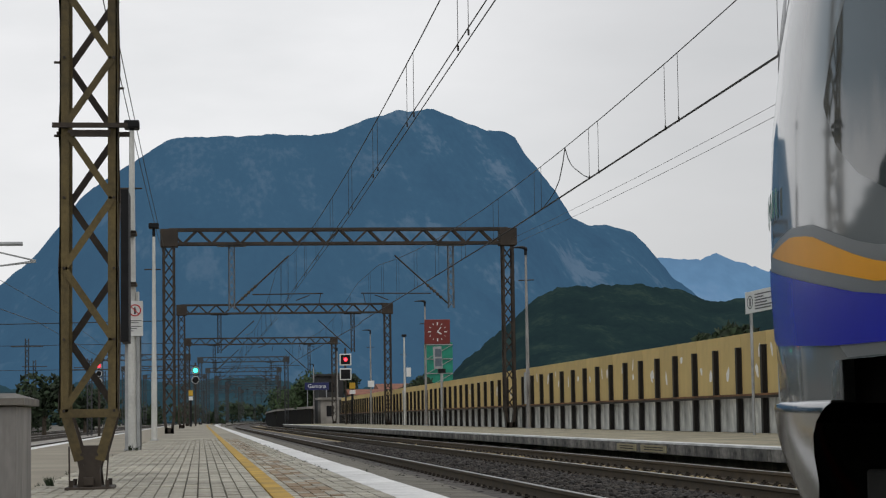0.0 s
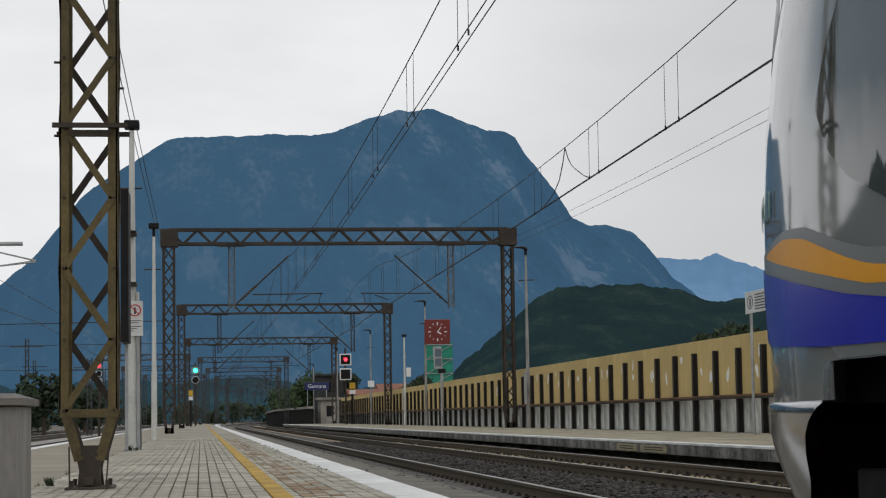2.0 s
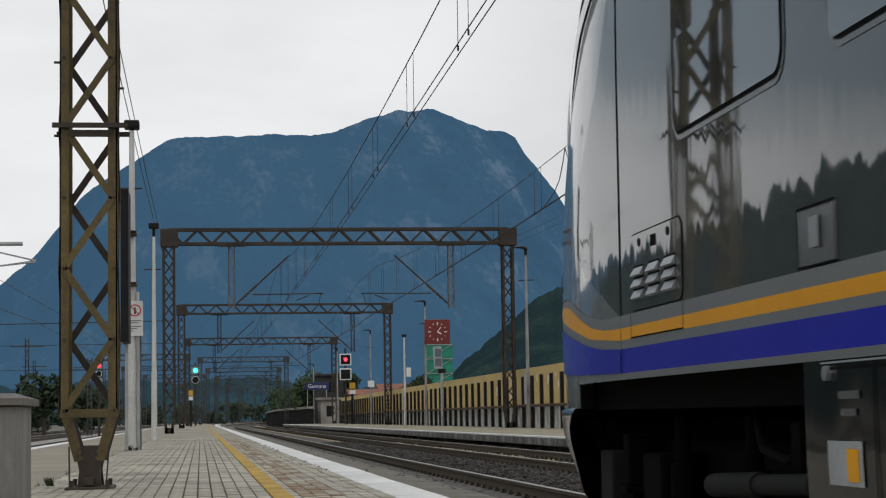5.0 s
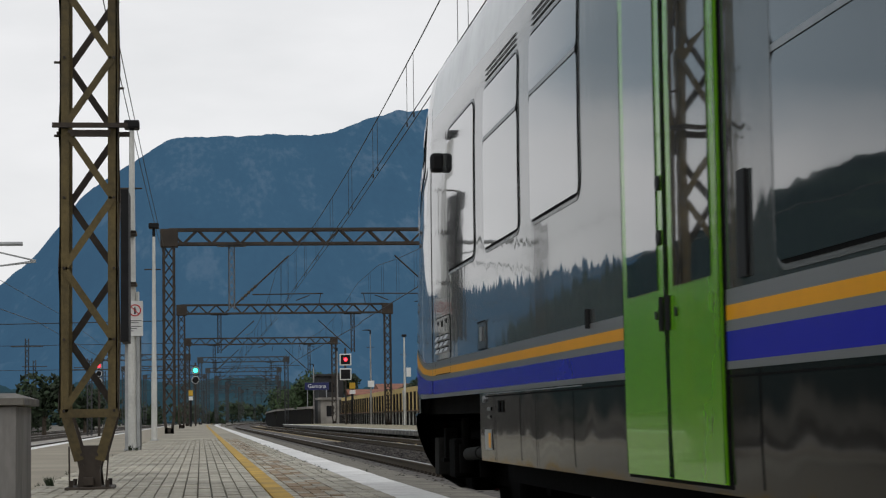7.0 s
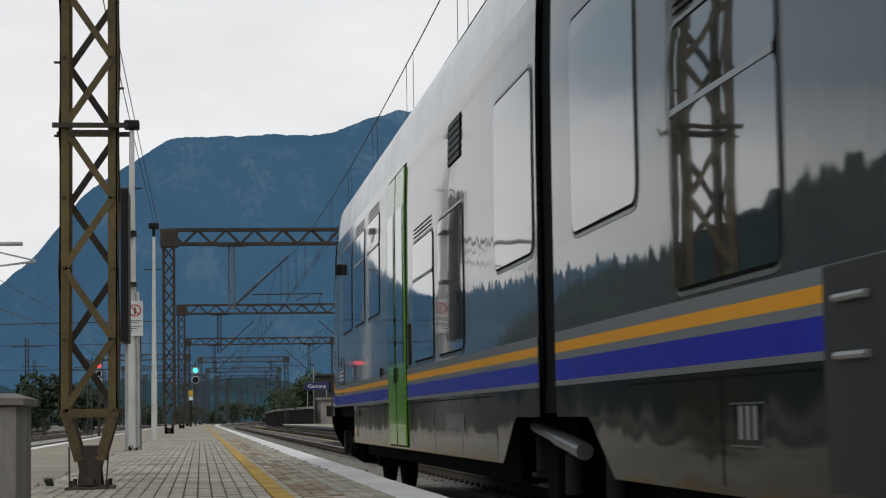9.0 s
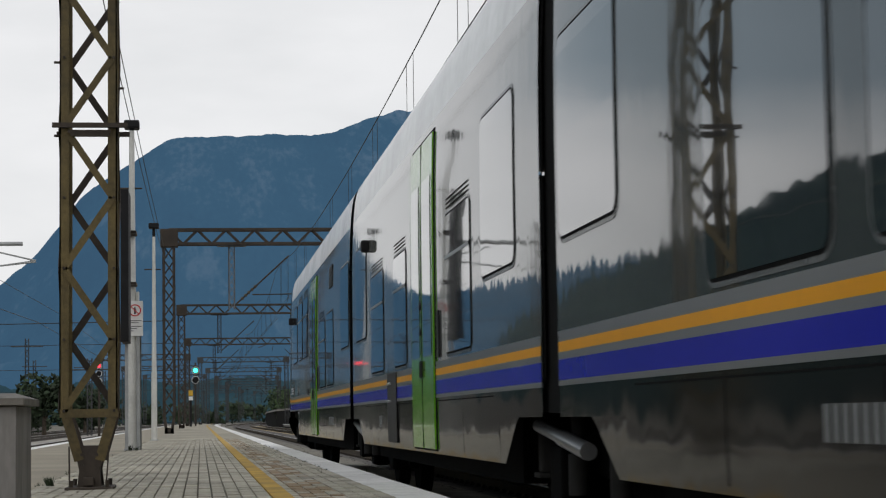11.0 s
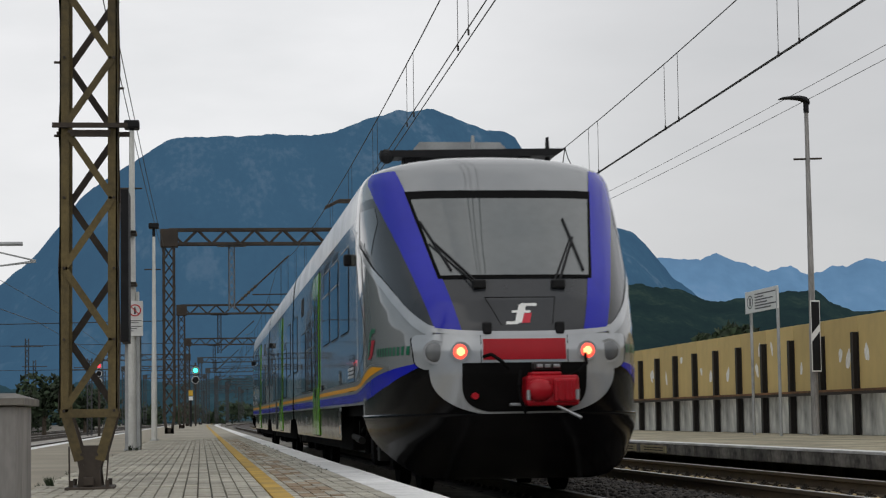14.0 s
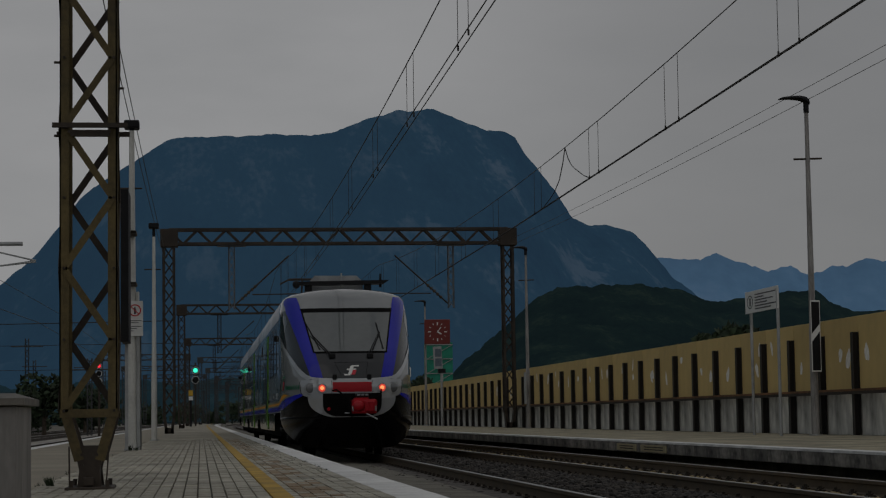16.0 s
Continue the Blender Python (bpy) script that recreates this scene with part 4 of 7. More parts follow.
    for s in (-1, 1):
        put("module_seam", lambda b, s=s: nose_patch(b, lambda z: BAND(z) - 0.004, lambda z: BAND(z) + 0.006, 1.33, 1.63, 0.020, 1, 10, s), RUBBER)
    put("red_band", lambda b: nose_patch(b, lambda z: -0.42, lambda z: 0.42, 1.39, 1.60, 0.024, 12, 3), RED, "dark red band between the lamps")
    for x in (-0.44, 0.44):
        put("panel_seam", lambda b, x=x: nose_patch(b, lambda z: x - 0.004, lambda z: x + 0.004, 1.32, 1.645, 0.019, 1, 4), RUBBER)
    for s in (-1, 1):
        for x, r, mm, lab in ((0.64, 0.078, TAIL if tail else LENS, "lit orange-red tail lamp" if tail else "unlit tail lamp"), (0.885, 0.10, LENS, "unlit round headlamp")):
            nrm = Vector((s * 0.22 * x, 1, 0)).normalized()
            p = nose_at(s * x, 1.475, 0.016)
            b = new_bm()
            bar(b, p - nrm * 0.05, p + nrm * 0.012, r + 0.022, 24)
            lamp = smooth(part("lamp", b, STEEL_TUBE, nose, lab), 40)
            b = new_bm()
            bmesh.ops.create_uvsphere(b, u_segments=20, v_segments=10, radius=r, matrix=Matrix.Translation(p + nrm * 0.006) @ Matrix.Diagonal((1, 0.35, 1, 1)))
            smooth(part("lens", b, mm, lamp), 60)
            if mm is TAIL:
                b = new_bm()
                bmesh.ops.create_uvsphere(b, u_segments=16, v_segments=8, radius=r * 0.72, matrix=Matrix.Translation(p + nrm * 0.016) @ Matrix.Diagonal((1, 0.35, 1, 1)))
                smooth(part("lamp_core", b, TAIL_CORE, lamp), 60)
    # chin, recess, coupler
    outer = lambda z: 0.94 * max(0.0, 1 - ((1.325 - z) / 0.505) ** 2.6) ** 0.42
    inner = lambda z: 0.63 * max(0.0, 1 - max(0.0, (1.30 - z) / 0.455) ** 5) ** 0.4
    put("chin", lambda b: nose_patch(b, lambda z: -outer(z), outer, 0.822, 1.325, 0.030, 40, 24), NOSE_WHITE, "curved white chin panel")
    # flat black patch laid over the chin; no hollow is cut
    put("recess", lambda b: nose_patch(b, lambda z: -inner(z), inner, 0.872, 1.36, 0.038, 30, 24), RUBBER, "flat black patch in place of the coupler recess")
    b = new_bm()
    box(b, (-0.50, 2.98, 0.92), (0.03, 3.33, 1.225), 0.035)
    box(b, (-0.47, 3.30, 0.96), (-0.24, 3.37, 1.19), 0.02)
    for k in range(3):
        box(b, (-0.44 + 0.07 * k, 3.36, 0.98), (-0.415 + 0.07 * k, 3.385, 1.17), 0.006)
    box(b, (-0.33, 3.05, 1.22), (-0.02, 3.30, 1.26), 0.015)
    part("coupler_cover", b, RED, nose, "bright red cover over the coupler")
    b = new_bm()
    bmesh.ops.create_uvsphere(b, u_segments=16, v_segments=8, radius=0.13, matrix=Matrix.Translation((-0.10, 3.33, 1.08)) @ Matrix.Diagonal((1.05, 0.7, 0.9, 1)))
    smooth(part("coupler_dome", b, RED, nose), 60)
    for x in (-0.47, 0.02):
        b = new_bm()
        bar(b, (x, 3.37, 0.98), (x, 3.37, 1.08), 0.02, 8)
        part("coupler_pin", b, STEEL_TUBE, nose)
    b = new_bm()
    box(b, (-0.34, 3.02, 1.275), (-0.06, 3.22, 1.36), 0.02)
    part("electric_head", b, CUPBOARD, nose)
    b = new_bm()
    for x in (-0.29, -0.20, -0.12):
        box(b, (x - 0.03, 3.21, 1.30), (x + 0.03, 3.25, 1.335), 0.008)
    part("contact_block", b, STEEL_TUBE, nose, "pale contact blocks over the coupler")
    b = new_bm()
    bar(b, (-0.28, 3.30, 0.92), (-0.50, 3.40, 0.80), 0.016, 8)
    part("coupler_lever", b, STEEL_TUBE, nose)
    b = new_bm()
    box(b, (0.03, 3.10, 0.925), (0.17, 3.16, 0.955), 0.006)
    part("coupler_step", b, STEEL_TUBE, nose)
    for path in (((0.42, 3.10, 1.42), (0.36, 3.20, 1.44), (0.26, 3.22, 1.37), (0.18, 3.16, 1.30)), ((-0.62, 3.05, 1.44), (-0.60, 3.18, 1.34), (-0.52, 3.20, 1.26), (-0.44, 3.12, 1.22)),
                 ((0.06, 3.16, 1.28), (0.09, 3.22, 1.12), (0.07, 3.22, 0.98), (0.02, 3.18, 0.86))):
        b = new_bm()
        for p, q in zip(path, path[1:]):
            bar(b, p, q, 0.018, 8)
        part("hose", b, RUBBER, nose)
    b = new_bm()
    bar(b, (0.51, 2.98, 1.03), (0.51, 3.10, 1.03), 0.035, 14)
    part("reflector", b, RED, nose, "small red reflector in the recess")
    # hood panel seams, blocks on the band, emblem
    for a, c in (((-0.36, 2.03), (0.36, 2.03)), ((0.36, 2.03), (0.22, 1.74)), ((-0.36, 2.03), (-0.30, 1.74))):
        b = new_bm()
        n = 6
        pts = [nose_at(a[0] + (c[0] - a[0]) * i / n, a[1] + (c[1] - a[1]) * i / n, 0.008) for i in range(n + 1)]
        for p, q in zip(pts, pts[1:]):
            bar(b, p, q, 0.004, 4)
        part("seam", b, RUBBER, nose)
    for x in (-0.37, 0.37):
        p = nose_at(x, 1.68, 0.0)
        b = new_bm()
        box(b, (x - 0.045, p.y - 0.05, 1.645), (x + 0.045, p.y + 0.05, 1.77), 0.02)
        part("socket", b, BLACK, nose)
    put("crest", lambda b: (nose_patch(b, lerp(1.74, 0.02, 1.96, -0.06), lerp(1.74, 0.09, 1.96, 0.02), 1.76, 1.95, 0.012, 2, 6), nose_patch(b, lambda z: -0.16, lambda z: 0.0, 1.935, 1.965, 0.012, 4, 2), nose_patch(b, lambda z: -0.09, lambda z: 0.10, 1.865, 1.89, 0.012, 4, 2), nose_patch(b, lambda z: 0.05, lambda z: 0.17, 1.745, 1.775, 0.012, 4, 2)), SIGN_WHITE)
    put("crest_shade", lambda b: nose_patch(b, lerp(1.76, -0.07, 1.86, -0.10), lerp(1.76, 0.02, 1.86, -0.02), 1.76, 1.86, 0.011, 3, 4), EMBLEM_RED)
    # wipers
    for x0, x1, z1, xa, za, xb, zb in ((0.40, 0.80, 2.66, 0.90, 2.90, 0.66, 2.33), (-0.42, -0.68, 2.70, -0.62, 2.92, -0.72, 2.33)):
        z0 = 2.17
        b = new_bm()
        a, c = nose_at(x0, z0, 0.06), nose_at(x1, z1, 0.06)
        bar(b, a, c, 0.013, 6)
        bar(b, a + Vector((0.05, 0, 0.01)), c + Vector((0.035, 0, -0.03)), 0.010, 6)
        part("wiper_arm", b, BLACK, nose)
        b = new_bm()
        bar(b, nose_at(xa, za, 0.045), nose_at(xb, zb, 0.045), 0.013, 6)
        part("wiper_blade", b, BLACK, nose)
        b = new_bm()
        box(b, (x0 - 0.07, a.y - 0.10, z0 - 0.05), (x0 + 0.07, a.y + 0.02, z0 + 0.05), 0.02)
        part("wiper_pivot", b, BLACK, nose)
    return nose


def bogie(parent, y, x_tube=True):
    """A two-axle bogie with dampers, seen from the side."""
    g = new("bogie")
    g.parent = parent
    g.location = (0, y, 0)
    for s in (-1, 1):
        for dy in (-1.2, 1.2):
            b = new_bm()
            bar(b, (s * 0.68, dy, 0.42), (s * 0.82, dy, 0.42), 0.42, 28)
            bar(b, (s * 0.82, dy, 0.42), (s * 0.9, dy, 0.42), 0.16, 16)
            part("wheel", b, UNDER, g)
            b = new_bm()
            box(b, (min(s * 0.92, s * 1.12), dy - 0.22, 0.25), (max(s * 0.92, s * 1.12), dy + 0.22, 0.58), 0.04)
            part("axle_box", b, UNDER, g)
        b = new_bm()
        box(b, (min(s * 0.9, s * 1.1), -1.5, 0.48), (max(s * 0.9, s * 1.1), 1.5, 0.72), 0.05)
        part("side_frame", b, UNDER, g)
        # cab bogies (x_tube off): darker damper and bracket colours hold the shade there
        b = new_bm()
        ya, za, yb, zb = (1.2, 0.77, -0.25, 0.645) if x_tube else (-1.6, 0.60, -0.35, 0.56)
        ym, zm = (ya + yb) / 2, (za + zb) / 2
        bar(b, (s * 1.32, ya, za), (s * 1.32, ym, zm), 0.036, 14)
        bar(b, (s * 1.32, ym, zm), (s * 1.32, yb, zb), 0.045, 14)
        smooth(part("yaw_damper", b, DAMPER if x_tube else SAND_BOX, g, "grey tubular damper"), 40)
        b = new_bm()
        box(b, (min(s * 1.1, s * 1.3), 0.62, 0.36), (max(s * 1.1, s * 1.3), 0.98, 0.66), 0.02)
        part("equipment_box", b, UNDER, g)
        for dy in (-0.55, 0.55):
            b = new_bm()
            bar(b, (s * 1.22, dy, 0.40), (s * 1.22, dy, 0.62), 0.055, 12)
            bar(b, (s * 1.22, dy, 0.62), (s * 1.22, dy, 0.82), 0.035, 12)
            smooth(part("damper", b, SAND_BOX if x_tube else UNDER, g), 40)
        for dy, z0, z1 in ((-1.25, 0.62, 0.80), (1.42, 0.50, 0.74)):
            b = new_bm()
            box(b, (min(s * 1.18, s * 1.28), dy - 0.06, z0), (max(s * 1.18, s * 1.28), dy + 0.06, z1), 0.012)
            box(b, (min(s * 1.18, s * 1.30), dy - 0.10, z0 - 0.03), (max(s * 1.18, s * 1.30), dy + 0.10, z0), 0.006)
            part("bracket", b, SAND_BOX if x_tube else UNDER, g)
        b = new_bm()
        for p, q in zip(((s * 1.2, -1.5, 0.80), (s * 1.26, -1.1, 0.66), (s * 1.26, -0.8, 0.70)), ((s * 1.26, -1.1, 0.66), (s * 1.26, -0.8, 0.70), (s * 1.2, -0.5, 0.84))):
            bar(b, p, q, 0.016, 8)
        part("cable", b, RUBBER, g)
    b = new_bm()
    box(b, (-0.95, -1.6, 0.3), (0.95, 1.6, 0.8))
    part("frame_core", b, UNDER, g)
    return g


def louvre_panel(c, s):
    """A service panel with nine pressed louvres and a flap below it."""
    y0, y1, z0, z1 = END - 1.11, END - 0.22, 1.246, 1.556
    b = new_bm()
    rounded(b, s, y0 - 0.007, y1 + 0.007, z0, z1 + 0.007, 0.06, 0.002)
    p = part("service_panel", b, RUBBER, c, "panel with nine louvres")
    b = new_bm()
    rounded(b, s, y0, y1, z0 + 0.004, z1, 0.055, 0.005)
    part("panel_face", b, PAINT, p)
    for i in range(3):
        ya = END - 0.48 - 0.272 * i
        for k in range(3):
            za = 1.292 + 0.046 * k
            x0, x1 = half(za) + 0.007, half(za) + 0.024
            b = new_bm()
            pts = [(x0, za), (x1, za + 0.004), (x1 - 0.004, za + 0.012), (x0, za + 0.036)]
            a = [b.verts.new((s * x, ya + 0.006, z)) for x, z in pts]
            d = [b.verts.new((s * x, ya + 0.184, z)) for x, z in pts]
            for m in range(3):
                b.faces.new((a[m], a[m + 1], d[m + 1], d[m]))
            b.faces.new(a)
            b.faces.new(d[::-1])
            bmesh.ops.recalc_face_normals(b, faces=b.faces)
            part("louvre", b, STEEL_TUBE, p)
            b = new_bm()
            side_patch(b, s, ya, ya + 0.19, za + 0.036, za + 0.044, 0.007)
            part("slot", b, RUBBER, p)
    b = new_bm()
    side_patch(b, s, END - 0.70, END - 0.61, 1.485, 1.53, 0.007)
    part("latch_slot", b, RUBBER, p)
    for y in (END - 0.40, END - 0.90):
        b = new_bm()
        bar(b, (s * 1.455, y, 1.52), (s * 1.469, y, 1.52), 0.017, 12)
        part("key_lock", b, BLACK, p)
    for a, d, e, f in ((y0, y1, 1.138, 1.144), (y1, y1 + 0.007, 1.138, z0), (y0 - 0.007, y0, 1.138, z0)):
        b = new_bm()
        side_patch(b, s, a, d, e, f, 0.006)
        part("flap_seam", b, RUBBER, c)


def livery(c, y0, y1, skirt0, skirt1):
    for s in (-1, 1):
        for nm, z0, z1, mm in (("yellow_stripe", 1.138, 1.189, YELLOW), ("blue_stripe", 1.0, 1.101, BLUE), ("grey_stripe", 0.973, 1.0, STRIPE_GREY), ("grey_stripe", 1.101, 1.138, STRIPE_GREY), ("grey_stripe", 1.189, 1.242, STRIPE_GREY)):
            bm = new_bm()
            side_patch(bm, s, y0, y1, z0, z1, 0.003)
            part(nm, bm, mm, c)
        # panel seams and hatches of the skirt
        n = int((skirt1 - skirt0) / 1.6)
        for i in range(1, n):
            y = skirt0 + (skirt1 - skirt0) * i / n
            bm = new_bm()
            side_patch(bm, s, y - 0.006, y + 0.006, 0.58, 0.970, 0.002)
            part("skirt_seam", bm, RUBBER, c)
        bm = new_bm()
        side_patch(bm, s, skirt0 + 0.2, skirt1 - 0.2, 0.945, 0.953, 0.002)
        part("skirt_seam", bm, RUBBER, c)


def car_number(c, s, y, z, n):
    """The car's number as plain bars."""
    for k in range(n):
        bm = new_bm()
        side_patch(bm, s, y + 0.085 * k, y + 0.085 * k + 0.05, z, z + 0.11, 0.004)
        part("number_bar", bm, STEEL_TUBE, c)


def end_car(train, y_sign, tail):
    """A leading or trailing car; local y runs from the joint outward."""
    c = new("end_car")
    c.parent = train
    tagged(c, "silver end car with green door, yellow and blue stripes")
    c.matrix_basis = pose(0, CAR, 0) if y_sign > 0 else pose(0, 0, 0, 0, 0, 180)
    bm = new_bm()
    shell(bm, 0.24, END, 0.972, 3.10)
    smooth(part("body", bm, PAINT, c), 30)
    bm = new_bm()
    shell(bm, 0.24, END, 3.10, 3.76)
    smooth(part("roof", bm, ROOF, c, "pale curved roof"), 60)
    bm = new_bm()
    shell(bm, 1.8, 13.1, 0.55, 0.972)
    shell(bm, 0.26, 1.8, 0.82, 0.972, 0, 6)
    arch_fill(bm, 1.05, 1.8)
    smooth(part("skirt", bm, SKIRT, c, "dark grey lower skirt"), 30)
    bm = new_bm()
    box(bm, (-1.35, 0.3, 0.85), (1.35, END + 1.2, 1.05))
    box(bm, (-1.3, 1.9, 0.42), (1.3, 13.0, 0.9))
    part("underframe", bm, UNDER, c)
    livery(c, 0.26, END, 1.8, 13.1)
    for s in (-1, 1):
        door(c, s, 7.05, 8.6)
        for y0, y1, z0, z1, sp in ((0.35, 1.72, 1.70, 2.69, 0), (3.22, 4.62, 1.29, 2.27, 0), (4.98, 6.40, 1.29, 2.25, 1.95), (9.6, 10.98, 1.87, 2.86, 2.55), (11.4, 12.75, 1.87, 2.86, 2.55), (13.22, 14.62, 1.87, 2.87, 0)):
            window(c, s, y0, y1, z0, z1, sp)
        bm = new_bm()
        side_patch(bm, s, 3.3, 3.98, 2.60, 2.91, 0.003)
        vent = part("vent", bm, RUBBER, c, "grey slatted air intake")
        for k in range(6):
            bm = new_bm()
            z = 2.61 + 0.05 * k
            side_patch(bm, s, 3.32, 3.96, z, z + 0.036, 0.005, 0.006, 1)
            bmesh.ops.recalc_face_normals(bm, faces=bm.faces)
            part("slat", bm, CUPBOARD, vent)
        bm = new_bm()
        side_patch(bm, s, 6.72, 6.82, 1.27, 1.62, 0.004, 0.01)
        bmesh.ops.recalc_face_normals(bm, faces=bm.faces)
        part("door_control", bm, BLACK, c)
        bm = new_bm()
        side_patch(bm, s, *((12.88, 13.24) if tail else (12.74, 13.10)), 1.25, 1.42, 0.002, 0.003)
        bmesh.ops.recalc_face_normals(bm, faces=bm.faces)
        part("hatch", bm, FRAME, c)
        louvre_panel(c, s)
        shift = 0.0 if tail else -0.28
        for y0, y1, z0, z1, mm, nm in ((12.36, 12.44, 0.85, 0.92, RUBBER, "slot"), (12.50, 12.58, 0.85, 0.92, RUBBER, "slot"), (12.87, 13.05, 0.862, 0.884, FRAME, "label_plate"), (12.90, 13.03, 0.815, 0.835, FRAME, "label_plate"),
                                       (12.86, 13.16, 0.622, 0.746, STEEL_GREY, "sticker"), (12.745, 12.757, 0.56, 0.965, RUBBER, "cupboard_seam"), (9.9, 13.2, 0.962, 0.968, NOSE_WHITE, "hatch_rail"), (11.215, 11.227, 0.56, 0.95, RUBBER, "skirt_seam")):
            bm = new_bm()
            side_patch(bm, s, y0 + shift, y1 + shift, z0, z1, 0.005)
            part(nm, bm, mm, c)
        bm = new_bm()
        side_patch(bm, s, 12.89 + shift, 12.99 + shift, 0.635, 0.725, 0.007)
        part("warning_field", bm, YELLOW, c)
        bm = new_bm()
        bar(bm, (s * 1.455, 13.14 + shift, 0.935), (s * 1.475, 13.14 + shift, 0.935), 0.022, 12)
        part("key_lock", bm, STEEL_TUBE, c)
        for a, d, e, f in ((12.88, 13.24, 1.418, 1.426), (12.88, 13.24, 1.246, 1.252), (12.88, 12.886, 1.25, 1.42), (13.234, 13.24, 1.25, 1.42)):
            bm = new_bm()
            side_patch(bm, s, a + shift / 2, d + shift / 2, e, f, 0.009)
            part("hatch_seam", bm, RUBBER, c)
        bm = new_bm()
        side_patch(bm, s, 13.02 + shift / 2, 13.10 + shift / 2, 1.30, 1.39, 0.010, 0.006)
        bmesh.ops.recalc_face_normals(bm, faces=bm.faces)
        part("hatch_handle", bm, STEEL_TUBE, c)
        bm = new_bm()
        bar(bm, (s * 1.468, 9.42, 1.22), (s * 1.468, 9.42, 1.31), 0.016, 8)
        part("tie_hook", bm, BLACK, c)
        car_number(c, s, *((4.5, 0.74, 7) if tail else (3.3, 0.74, 12)))
        bm = new_bm()
        box(bm, (min(s * 1.44, s * 1.54), 14.90, 2.62), (max(s * 1.44, s * 1.54), 15.01, 2.76), 0.025)
        part("camera_housing", bm, BLACK, c, "black rear-view camera housing")
        bm = new_bm()
        side_patch(bm, s, END - 0.012, END + 0.0, 1.0, 3.2, 0.003)
        part("cab_seam", bm, RUBBER, c)
        bm = new_bm()
        box(bm, (min(s * 1.20, s * 1.31), END + 0.98, 0.36), (max(s * 1.20, s * 1.31), END + 1.25, 0.66), 0.012)
        part("sand_box", bm, SAND_BOX, c)
    bogie(c, 15.05, False)
    # roof gear over the cab
    if tail:
        bm = new_bm()
        bm2 = [(-1.06, 3.97), (0.92, 3.95), (1.06, 4.03), (-1.20, 4.06)]
        ring = [[bm.verts.new((x, y, z)) for x, z in bm2] for y in (END - 1.3, END - 0.9)]
        for i in range(4):
            bm.faces.new((ring[0][i], ring[0][(i + 1) % 4], ring[1][(i + 1) % 4], ring[1][i]))
        bm.faces.new(ring[0][::-1])
        bm.faces.new(ring[1])
        bmesh.ops.recalc_face_normals(bm, faces=bm.faces)
        part("roof_spoiler", bm, BLACK, c, "dark spoiler across the roof")
        for x in (-0.7, 0.7):
            bm = new_bm()
            box(bm, (x - 0.08, END - 1.28, 3.58), (x + 0.08, END - 1.0, 3.98), 0.02)
            part("spoiler_stay", bm, BLACK, c)
    bm = new_bm()
    ring = [[bm.verts.new((x, y, z)) for x, z in ((-0.62, 3.62), (0.68, 3.62), (0.66, 4.06), (0.54, 4.20), (-0.46, 4.20), (-0.60, 4.06))] for y in (END - 3.4, END - 1.4)]
    for i in range(6):
        bm.faces.new((ring[0][i], ring[0][(i + 1) % 6], ring[1][(i + 1) % 6], ring[1][i]))
    bm.faces.new(ring[0][::-1])
    bm.faces.new(ring[1])
    bmesh.ops.recalc_face_normals(bm, faces=bm.faces)
    part("roof_unit", bm, STEEL_GREY, c, "pale grey equipment box on the roof")
    if tail:
        for x, h in ((-0.08, 4.24), (-1.0, 4.22)):
            bm = new_bm()
            bar(bm, (x, END - 1.1, 3.90), (x, END - 1.1, h), 0.035, 10, 0.02)
            part("aerial", bm, STEEL_GREY if x > -0.5 else BLACK, c)
        bm = new_bm()
        bmesh.ops.create_uvsphere(bm, u_segments=12, v_segments=8, radius=0.09, matrix=Matrix.Translation((0.99, END - 0.95, 3.96)))
        part("horn", bm, BLACK, c)
    for y0, y1 in ((2.0, 5.0), (5.6, 9.4)):
        bm = new_bm()
        box(bm, (-0.9, y0, 3.6), (0.9, y1, 3.80), 0.05)
        part("roof_unit", bm, STEEL_GREY, c)
    bm = new_bm()
    shell(bm, END, END + 0.5, 3.70, 3.76)
    part("roof_cap", bm, ROOF, c)
    cab(c, pose(0, END, 0), tail)
    return c


def pantograph(parent, y):
    g = new("pantograph")
    g.parent = parent
    g.location = (0, y, 3.74)
    tagged(g, "dark folded pantograph with contact strips")
    bm = new_bm()
    for x in (-0.5, 0.5):
        bar(bm, (x, -0.8, 0.12), (x, 0.8, 0.12), 0.03, 6)
        for yy in (-0.8, 0.8):
            bar(bm, (x, yy, -0.05), (x, yy, 0.12), 0.05, 8)
    part("base_frame", bm, STEEL_DARK, g)
    bm = new_bm()
    bar(bm, (0, -0.7, 0.15), (0, 0.6, 0.75), 0.04, 8)
    bar(bm, (0, 0.6, 0.75), (0, -0.4, 1.48), 0.03, 8)
    part("arm", bm, STEEL_DARK, g)
    for dy in (-0.2, 0.2):
        bm = new_bm()
        bar(bm, (-0.42, -0.4 + dy, 1.50), (0.42, -0.4 + dy, 1.50), 0.025, 6)
        for s in (-1, 1):
            bar(bm, (s * 0.42, -0.4 + dy, 1.50), (s * 0.70, -0.4 + dy, 1.36), 0.02, 6)
        part("contact_strip", bm, STEEL_DARK, g)


